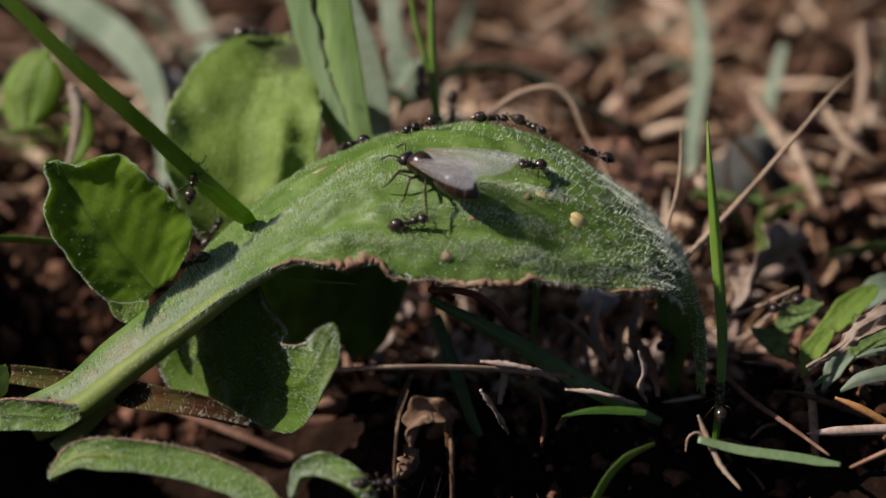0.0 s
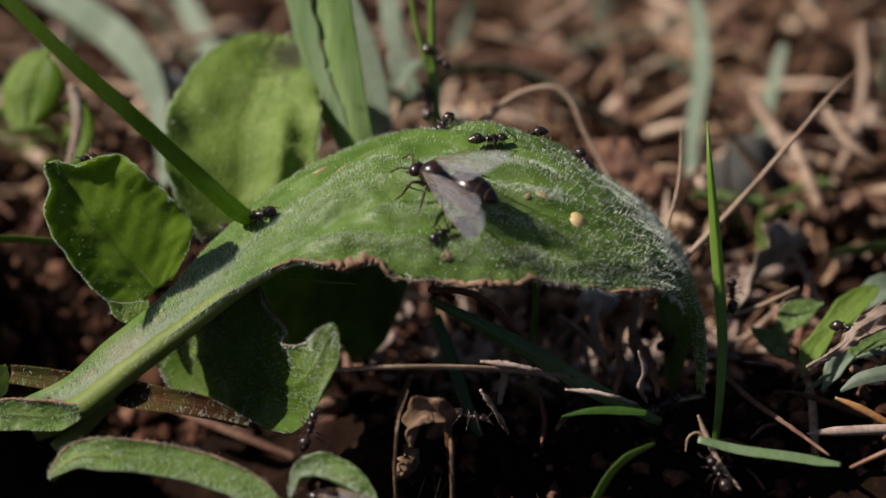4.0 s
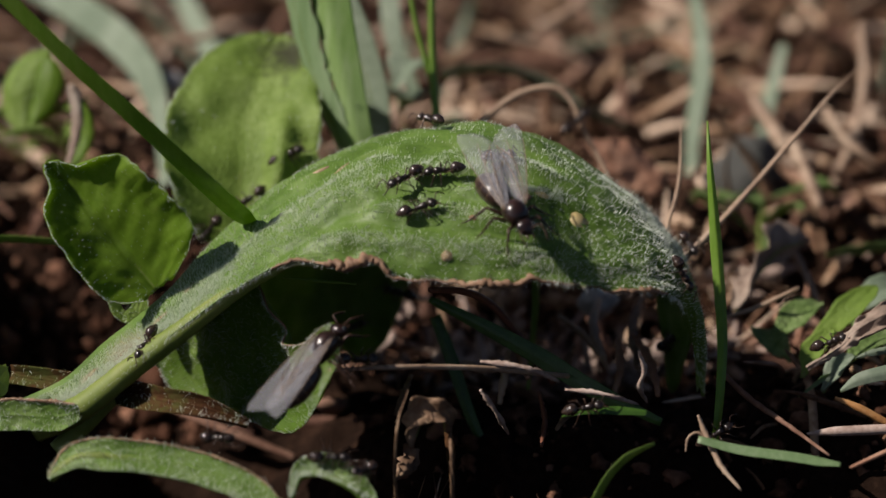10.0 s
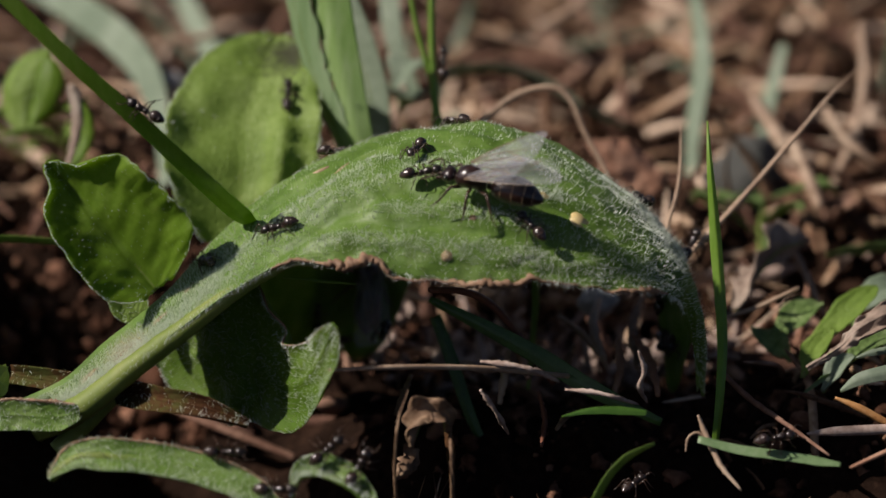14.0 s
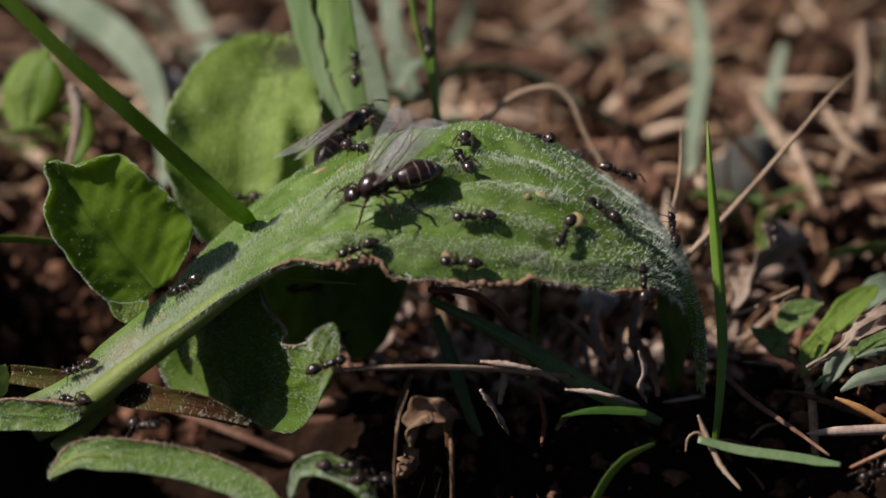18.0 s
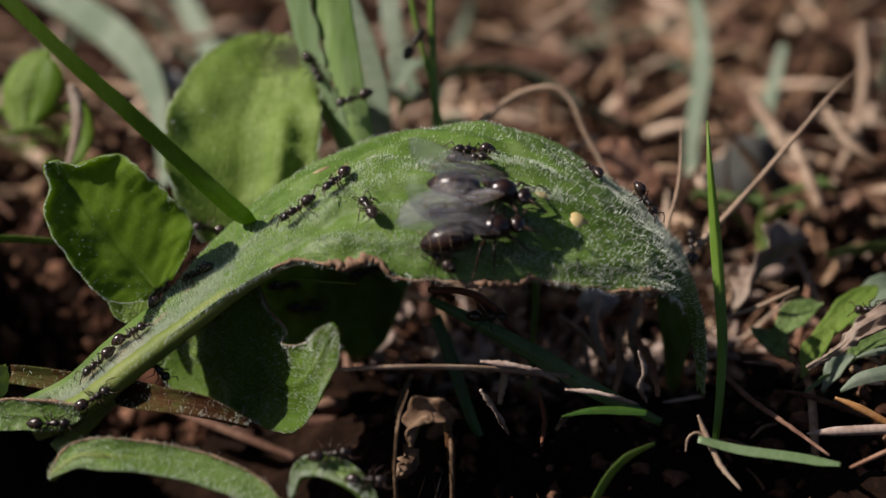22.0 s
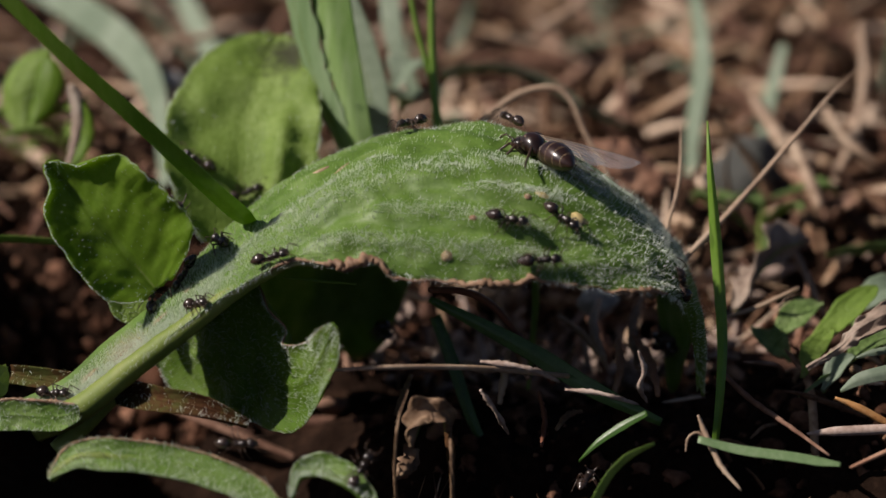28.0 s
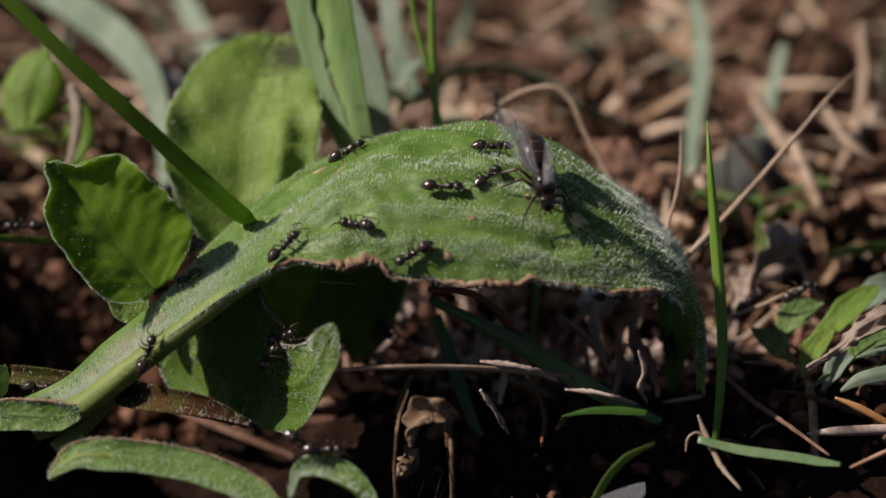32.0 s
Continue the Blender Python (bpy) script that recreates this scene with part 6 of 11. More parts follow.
    carry(ants.pop(), [(0,-2.1,6.8,24.9,12,13,-161), (0.11,-1.7,7.4,25.1,24,-9,-108), (0.22,-1.3,7.9,25.2,13,-31,-51), (0.33,-0.8,8.5,25.3,-17,-32,17), (0.44,-1.2,8.6,25.3,-7,-27,61), (0.56,-1.6,8.7,25.4,5,-29,105), (0.67,-2,8.8,25.4,11,-38,150), (1,-1.1,5.8,25.9,-3,13,126), (1.5,-1.2,27.3,20.5,-44,-27,128), (2,-1.2,27.4,21.1,-9,-49,75), (2.5,-0.6,8.6,25.6,-16,-29,13), (3,-0.8,12.5,23.6,-27,6,18), (3.25,-0.6,6,26.2,-11,-22,42), (3.5,-1.1,27.2,20.6,-3,-49,79), (4,-1.3,27.7,21.4,-17,-48,86), (4.5,-1.5,28,22.2,-30,-42,92), (5,-2.1,28.3,23.1,-17,-47,98), (5.5,-2.5,28.6,24,-23,-50,106), (6,-2.8,29.2,24.8,-11,-53,90), (6.12,-2.7,29.4,23.1,39,-40,25), (6.25,-2.5,29.5,21.4,53,-7,-9), (6.62,-2,30.1,16.4,28,6,-46), (7,-1.5,30.6,11.3,0,0,-85), (8.33,-3.1,23.1,8.2,0,0,-142), (9.67,-4.6,15.6,5.2,0,0,162), (11,-6.1,8.1,2.1,0,0,106), (11.75,-11.1,3.7,16.7,-26,14,130), (12,-12.8,2.9,21.3,15,27,-155), (12.25,-11.3,0.1,22,25,22,-111), (12.5,-9.8,-2.9,22.8,26,11,-68), (12.75,-8.4,-4.7,23,15,17,-106), (13,-7.4,-6.1,22.9,-10,19,-152), (13.5,-8.5,-2.1,23.6,-18,10,144), (13.67,-8.9,1.8,23.1,-23,-19,97), (13.83,-10.2,17.9,18.6,29,-31,38), (14,-10.6,9.4,21.4,-17,-3,1), (14.5,-10.3,7.3,22.3,0,-11,-22), (15,-10.3,9.1,21.9,-6,-14,-19), (15.5,-10.2,9.1,22,-6,-17,-19), (16,-10.2,9.1,22.2,-7,-20,-17), (16.5,-10.1,9.1,22.3,-8,-23,-15), (16.75,-10.2,9.1,22.2,18,-16,-74), (17,-10.3,9.1,22.2,27,8,-124), (17.25,-10,8.7,22.3,10,-7,-63), (17.5,-9.6,8.3,22.4,-12,2,-2), (18,-8.6,4.9,23.2,8,-7,-48), (18.5,-7.8,2.6,23.6,10,-4,-44), (19,-6.9,0,24.1,12,-15,-39), (19.17,-8.2,-0,23.6,-6,-22,22), (19.33,-9.4,0.4,22.8,-22,-17,72), (19.5,-10.8,0.4,22.1,-24,3,122), (20,-14.7,0.1,20.3,-28,6,126), (20.5,-18.8,3,17.3,-32,17,119), (20.75,-21.9,9.2,14.6,-39,-15,152), (21,-25.1,15.3,11.4,-33,-51,177), (22,-25.2,15.3,11.5,-58,-19,-148), (22.5,-24,8.9,13.1,-26,6,-161), (23,-22.8,2.5,14.7,5,35,-159), (24,-21.4,-0.5,15.2,-5,38,180), (24.25,-19.8,-2.7,16.3,35,24,-107), (24.5,-18.3,-4.2,17.1,35,-10,-52), (25,-15.6,-6.3,18.6,14,-32,-1), (25.5,-15.7,-7.1,18.4,16,-30,-2), (26,-15.6,-7.9,18.2,21,-28,-7), (26.5,-15.8,-8.3,17.9,21,-26,-9), (27,-15.9,-8.7,17.7,23,-25,-11), (27.5,-15.9,-9.2,17.3,23,-22,-12), (28,-16,-9.7,17.1,25,-20,-17), (29,-16.8,-9.3,17,19,-34,-6), (29.5,-16.4,-8.4,17.5,16,-40,0), (30,-16.3,-7.4,17.9,-3,-36,31), (30.17,-16.9,-7,17.6,31,-22,-35), (30.33,-17.4,-6.8,17.4,37,9,-80), (30.5,-17.8,-6.6,17.1,18,34,-131), (31,-19.6,-5.1,16.1,19,37,-134), (31.25,-20.9,-3,15.3,-12,41,172), (31.5,-22.2,-0.9,14.5,-34,23,127), (32,-23.8,-3.3,16.1,-69,32,130)])
    carry(ants.pop(), [(0,-2.8,-9.8,20.9,44,-17,-14), (0.12,-2.4,-10,20.8,30,17,-54), (0.25,-2,-10.2,20.8,-8,28,-110), (0.5,-0.6,-10.1,20.8,27,27,-55), (0.75,0.6,-10.4,20.7,-19,27,-122), (1,1.7,-10.4,20.8,-45,-1,176), (1.5,2.8,-10.5,20.7,-45,4,169), (1.67,2.9,-10.5,20.6,-27,-33,121), (1.83,3.1,-10.5,20.6,24,-36,49), (2,3.2,-10.5,20.5,46,0,-1), (2.33,4.4,-10.6,20.2,16,-40,68), (2.5,4.7,-10.7,20.1,45,-8,20), (3,6.8,-11,19.7,48,-11,13), (3.12,5.9,-10.9,19.8,47,22,-15), (3.25,5,-10.8,19.9,22,48,-58), (3.5,3.4,-10.9,20,-40,32,-152), (4,0.3,-10.5,20.3,-40,25,-156), (4.5,-2.7,-10.1,20.4,-38,18,-160), (5,-5.6,-9.4,20.6,-41,18,174), (5.5,-8.7,-8.4,20.5,-35,12,166), (5.67,-9.7,-8.1,20.5,-35,-20,117), (5.83,-10.7,-7.8,20.4,-4,-38,52), (6,-11.7,-7.4,20.4,27,-21,-13), (6.12,-11.2,-7.4,20.4,4,-42,44), (6.25,-10.7,-7.4,20.4,-30,-34,111), (6.5,-9.4,-8.3,20.3,17,-32,28), (6.75,-8.2,-8.9,20.3,-7,-38,76), (6.88,-7.9,-9.3,20.3,34,-20,4), (7,-7.5,-9.7,20.2,36,20,-47), (7.17,-7.1,-9.7,20.3,5,42,-109), (7.33,-6.6,-9.7,20.3,-33,26,-176), (7.5,-6.2,-9.8,20.3,-38,-8,138), (7.67,-5.9,-9.7,20.4,-12,-33,87), (7.83,-5.6,-9.7,20.4,27,-27,26), (8,-5.3,-9.7,20.4,42,4,-19), (8.08,-5.3,-9.6,20.4,34,-29,22), (8.17,-5.3,-9.5,20.5,-5,-44,85), (8.25,-5.3,-9.4,20.5,-38,-23,143), (8.5,-4.9,-9.3,20.8,-17,-44,102), (8.75,-4.4,-9.3,21,18,-42,48), (9,-3.8,-9.2,21.5,32,-23,19), (9.5,-3.4,-9.2,21.6,32,-13,21), (10,-2.2,-8.8,21.9,34,-15,11), (10.5,-1.1,-7.8,22.3,27,-20,21), (11,0.1,-7.3,23,20,-5,39), (12,0.3,-7.3,23,27,-11,11), (12.5,0.8,-6.9,23.5,24,-8,15), (13,1.1,-6.4,23.9,21,-12,20), (13.16,0.7,-6.3,24,22,9,-33), (13.33,0.2,-6.2,24.1,5,23,-90), (13.5,-0.3,-6.3,24.2,-14,8,-141), (13.75,-1,-6,24.2,9,12,-67), (14,-1.8,-5.8,24.3,20,-9,3), (14.25,-1.8,-6.2,23.8,24,27,-56), (14.5,-1.7,-6.5,23.4,-15,43,-140), (15,-2.1,-7.5,22.2,-21,40,-145), (15.5,-2.6,-9.7,21.4,-24,29,-138), (16,-2.8,-10.2,20.2,-35,32,-151), (16.5,-3.3,-11.7,19.2,-39,24,-146), (16.75,-3.4,-11.8,18.8,-56,-17,162), (16.88,-3.2,-12.1,18.2,-46,43,-156), (17,-3.1,-12.5,17.7,44,48,-44), (17.17,-4,-12.2,18,-29,51,-138), (17.33,-4.8,-12,18.2,-50,9,177), (17.5,-5.7,-11.7,18.5,-35,-34,139), (17.75,-6.6,-11.4,18.8,14,-49,60), (17.88,-7.3,-11.3,18.7,-39,-27,139), (18,-8,-11.2,18.7,-41,20,-176), (18.25,-6.4,-11.6,18.4,14,49,-89), (18.5,-4.8,-12.1,18.1,51,8,-15), (19,-1.7,-12.8,17.3,62,10,-16), (19.5,1.1,-3.9,12.3,33,18,-5), (20,4.3,-2.4,10.5,44,21,0), (20.5,4.5,-2.4,10.2,61,15,-3), (21,4.4,-2.4,9.6,56,12,3), (21.5,4.7,-1.9,9.1,68,1,-12), (22,4.7,-1.4,8.2,58,-3,-9), (22.25,3.7,-2.4,9.8,49,-36,33), (22.5,2.6,-3.5,11.4,6,-49,101), (23,1.2,-12.7,17.6,-31,-54,121), (23.5,-0.5,-11.6,19.5,-38,-48,134), (23.75,-1.2,-10.7,20.4,37,-39,26), (24,-1.9,-9.8,21.2,39,15,-26), (24.17,-2.8,-9.6,21.3,10,39,-83), (24.33,-3.6,-9.4,21.3,-30,28,-149), (24.5,-4.4,-9.2,21.4,-39,-6,165), (25,-7.1,-8.3,21.4,-24,17,-160), (25.25,-6.7,-5.3,17.7,-7,28,-117), (26.1,-6.1,8.1,2.1,0,0,-86), (32,-6.1,8.1,2.1,0,0,-86)])
    carry(ants.pop(), [(0,8.2,-5.2,24.7,-21,-15,-130), (1,6.6,-5.2,24.4,-16,-12,173), (2,6.4,-5.3,24.6,-20,-18,-152), (2.12,5.5,-3,21.7,-27,18,-113), (2.25,4.6,-0.7,18.7,-4,48,-62), (3,-6.1,8.1,2.1,0,0,-115), (3.67,-0.4,-3.8,0.7,0,0,-57), (4.33,5.4,-15.6,-0.6,0,0,2), (5,11.2,-27.5,-1.9,0,0,60), (5.38,14.5,-24.9,-0.2,-7,-23,99), (5.75,17.9,-22.4,1.5,-31,-35,148), (6,20.2,-20.8,2.6,-44,12,-157), (6.5,19.1,-20.9,2.5,-61,3,-162), (7,18.1,-21.2,2,-52,-6,-171), (7.5,17.1,-21.7,2,-57,-17,-177), (7.75,16.6,-22,1.9,-12,-56,117), (8,16.1,-22.3,1.8,51,-28,35), (8.25,15.6,-22.5,1.3,-13,-49,118), (8.5,15.2,-22.7,0.9,-50,-6,177), (8.75,14.7,-22.8,0.4,-37,-35,138), (9,14.3,-23,-0.1,2,-45,77), (9.25,13.5,-24.1,-0.6,-43,-15,155), (9.62,12.3,-25.8,-1.2,-25,2,-160), (10,11.2,-27.5,-1.9,0,0,-113), (11,4.3,-27.5,-2.1,0,0,-169), (12,-2.6,-27.6,-2.3,0,0,135), (13,-9.5,-27.6,-2.4,0,0,79), (13.75,-8.2,-24,0.9,52,-61,29), (14,-7.7,-22.8,2,58,-57,23), (14.5,-7.5,-22.9,1.8,61,-44,17), (15,-7.1,-23.1,1.4,55,-32,10), (15.5,-6.6,-23.5,1.7,78,-26,-21), (16,-6.9,-23.2,0.8,45,-2,14), (16.5,-6,-23.9,1.2,70,-4,-30), (16.75,-6.4,-24.3,0.9,45,6,11), (17,-6.8,-24.7,0.6,31,29,48), (18,-6.6,-23.7,0.5,42,3,8), (18.5,-5.8,-24.1,1,67,-4,-30), (19,-5.5,-24.2,0.9,65,3,-31), (19.5,-5.7,-16.2,-3.2,48,13,-28), (20,-5.5,-16.2,-3.3,40,20,-30), (20.25,-5.9,-20,-1.2,30,-39,18), (20.5,-6.3,-23.8,0.8,-52,-44,124), (20.75,-7.2,-23.5,0.8,21,-50,43), (21,-8,-23.2,0.7,53,-10,2), (22,-6.7,-23.6,0.8,62,-7,-19), (22.25,-8.5,-23.4,0.8,34,-37,40), (22.5,-10.2,-23.2,0.9,-12,-25,112), (22.75,-12,-22.4,1.3,37,-29,52), (23,-13.7,-21.7,1.7,68,3,8), (23.25,-14.4,-19.7,1.5,68,-50,8), (23.5,-15.2,-17.7,1.2,67,-102,8), (23.75,-15.9,-15.7,1,132,-56,-57), (24,-16.6,-13.8,0.8,122,-15,-48), (24.25,-14.8,-17.2,-0,122,14,-30), (24.62,-12.2,-22.4,-1.2,59,17,-52), (25,-9.5,-27.6,-2.4,0,0,-65), (25.67,-9.5,-27.6,-2.4,0,0,-124), (26.33,-9.5,-27.6,-2.4,0,0,178), (27,-9.5,-27.6,-2.4,0,0,119), (27.38,-13.1,-24.9,-0.5,6,-29,86), (27.75,-16.7,-22.1,1.5,35,-47,36), (28,-19,-20.2,2.8,55,-3,-9), (28.5,-17.1,-9.7,0.8,24,-46,-16), (29,-14.5,-12.3,5.5,81,-46,-56), (29.5,-13.2,8.8,-0.1,9,-40,44), (30,-11.2,18.5,-1,-24,-30,90), (30.5,-11.4,3.1,4.2,-32,6,139), (30.75,-11.5,-4.6,6.8,-11,27,-166), (31,-11.6,-12.3,9.3,20,20,-104), (31.25,-12.4,-10.8,9.2,-16,47,-145), (31.5,-13.3,-9.3,9.1,-72,40,154), (31.67,-13.8,-9,9.1,34,76,-98), (31.83,-14.4,-8.6,9.2,84,27,-47), (32,-15,-8.3,9.2,89,-28,-39)])
    carry(ants.pop(), [(0,8.6,10.4,23.8,-24,17,-25), (0.17,7.6,9,24.6,-31,6,-77), (0.33,6.5,7.7,25.3,-27,-7,-128), (0.5,5.4,6.3,26.1,-14,-11,179), (1,3.4,6.8,26.4,-18,10,150), (1.33,3.2,6.6,26.2,-1,15,-153), (1.67,2.9,6.4,26.1,12,3,-98), (1.78,2.7,7.5,25.6,4,-3,-44), (1.89,2.4,8.6,25.1,-6,1,11), (2,2.2,9.7,24.7,-9,10,65), (2.5,1.6,10,25.1,14,-2,118), (3,1,10.3,25.6,19,-27,167), (3.25,1.3,8.6,25.5,15,-10,-152), (3.5,1.5,6.8,25.4,23,5,-112), (4,0.4,8.7,24.6,15,5,-109), (4.25,-0.1,10.3,23.9,1,21,-177), (4.38,-0.4,11.2,23.5,15,2,-143), (4.5,-0.7,12,23.1,17,-21,-112), (4.75,-1.2,7.7,24.5,9,3,-176), (5,-1.6,3.4,25.8,-16,5,116), (5.5,-2.9,4.9,24.9,-4,-3,119), (5.75,-3.1,4.5,25,-14,-18,67), (5.88,-3.2,4.6,24.9,-6,-23,6), (6,-3.3,4.8,24.8,2,-19,-55), (6.5,-3.5,-0.9,24.6,11,16,-44), (6.75,-3,-3.7,24.5,9,-15,18), (6.88,-3.1,-4.4,24.4,-5,-19,69), (7,-3.2,-5.1,24.4,-16,-12,119), (7.5,-1.5,-4.7,24.5,3,-1,58), (7.67,-1.1,-4.4,24.6,-4,-2,109), (7.83,-0.6,-4.1,24.7,-9,4,160), (8,-0.2,-3.8,24.8,-8,11,-149), (8.17,-0.4,-3.8,24.7,7,12,-89), (8.33,-0.6,-3.8,24.7,16,-1,-32), (8.5,-0.8,-3.8,24.7,9,-15,26), (8.67,-1.2,-4.2,24.6,12,-2,-31), (8.83,-1.7,-4.6,24.5,3,7,-89), (9,-2.2,-5.1,24.4,-10,5,-148), (9.25,-2.4,-5.1,24.4,-16,-5,156), (9.5,-2.5,-5.1,24.4,-11,-15,99), (9.75,-2.9,-5.6,24.2,-20,-6,140), (10,-3.6,-6,23.8,-13,19,-150), (11,-4.3,-6.5,23.2,1,9,-113), (11.25,-4,-6.5,23,-13,11,-152), (11.5,-3.7,-6.5,22.7,-26,4,169), (11.75,-3.9,-6.8,22.5,-7,26,-127), (12,-4.1,-7.1,22.3,23,18,-58), (13,-3.7,-6.8,22.5,26,9,-38), (13.12,-4,-4.5,20,-5,41,-98), (13.25,-4.3,-2.2,17.5,-53,25,-172), (13.62,-5.2,3,9.8,-21,21,-129), (14,-6.1,8.1,2.1,0,0,-95), (14.67,3.8,8.6,1.5,0,0,-147), (15.33,13.6,9,0.8,0,0,162), (15.66,18,7.8,1.4,43,-10,139), (16,22.4,6.6,2.1,87,-2,116), (16.38,18.7,2,9.3,51,-19,104), (16.75,14.9,-2.7,16.5,13,-40,105), (17,12,-7.6,21.8,18,-7,94), (17.5,14.9,19.5,16,27,-45,49), (18,17.7,45.8,10.2,70,-10,-29), (19,17.6,45.8,10.3,68,17,-34), (19.25,17.7,45.7,10.4,57,-5,3), (19.5,17.7,45.7,10.6,35,-15,45), (20,18.4,45.8,11,11,-18,97), (20.5,17.8,46.9,11.6,-11,-37,141), (21,16.4,30.5,17.5,-40,-19,175), (21.5,16,30.1,16.8,3,-47,90), (21.75,16.5,38.2,14.1,54,-51,24), (22,16.9,46.4,11.4,82,-26,-19), (22.5,16.6,38.1,13.5,51,-56,27), (22.67,15.8,28.2,16.5,35,-21,-9), (22.83,15.1,18.2,19.4,2,-1,-50), (23,14.3,8.3,22.4,-35,-8,-94), (23.5,15.8,27.3,16.6,-54,5,-147), (24,17.2,46.2,10.9,-76,-3,160), (24.25,16.2,38,13.5,-61,31,-173), (24.38,14.6,23.6,18.2,-79,46,-136), (24.5,13.1,9.3,22.9,-79,67,-87), (24.75,12.9,10,22.3,-31,50,-26), (25,12.6,10.4,22,5,28,39), (25.12,12.4,12.2,20.8,-14,28,-22), (25.25,12.2,14,19.6,-24,14,-77), (26,11.1,30.1,10.1,0,0,-107), (26.67,15.2,23.3,6.8,0,0,-158), (27.33,19.4,16.4,3.5,0,0,152), (27.66,20.9,11.6,2.8,43,-10,130), (28,22.4,6.8,2,87,-2,107), (28.38,20.3,5.1,9.1,45,-22,108), (28.75,18.2,3.3,16.2,-5,-36,125), (29,16.4,1.2,21.5,-12,-34,137), (29.25,16.8,-0.9,20.3,-10,-13,-159), (29.38,16.9,-2.6,20.3,-31,6,-126), (29.5,17,-4.3,20.3,-39,32,-98), (29.75,17.4,-6.4,19.3,6,51,-18), (30,17.8,-8.5,18.4,39,23,51), (30.12,18.5,-6.6,16.6,-5,51,-36), (30.25,19.1,-4.7,14.8,-41,18,-117), (31.1,22.4,6.6,2.1,-87,2,-74), (32,22.4,6.6,2.1,-87,2,-74)])
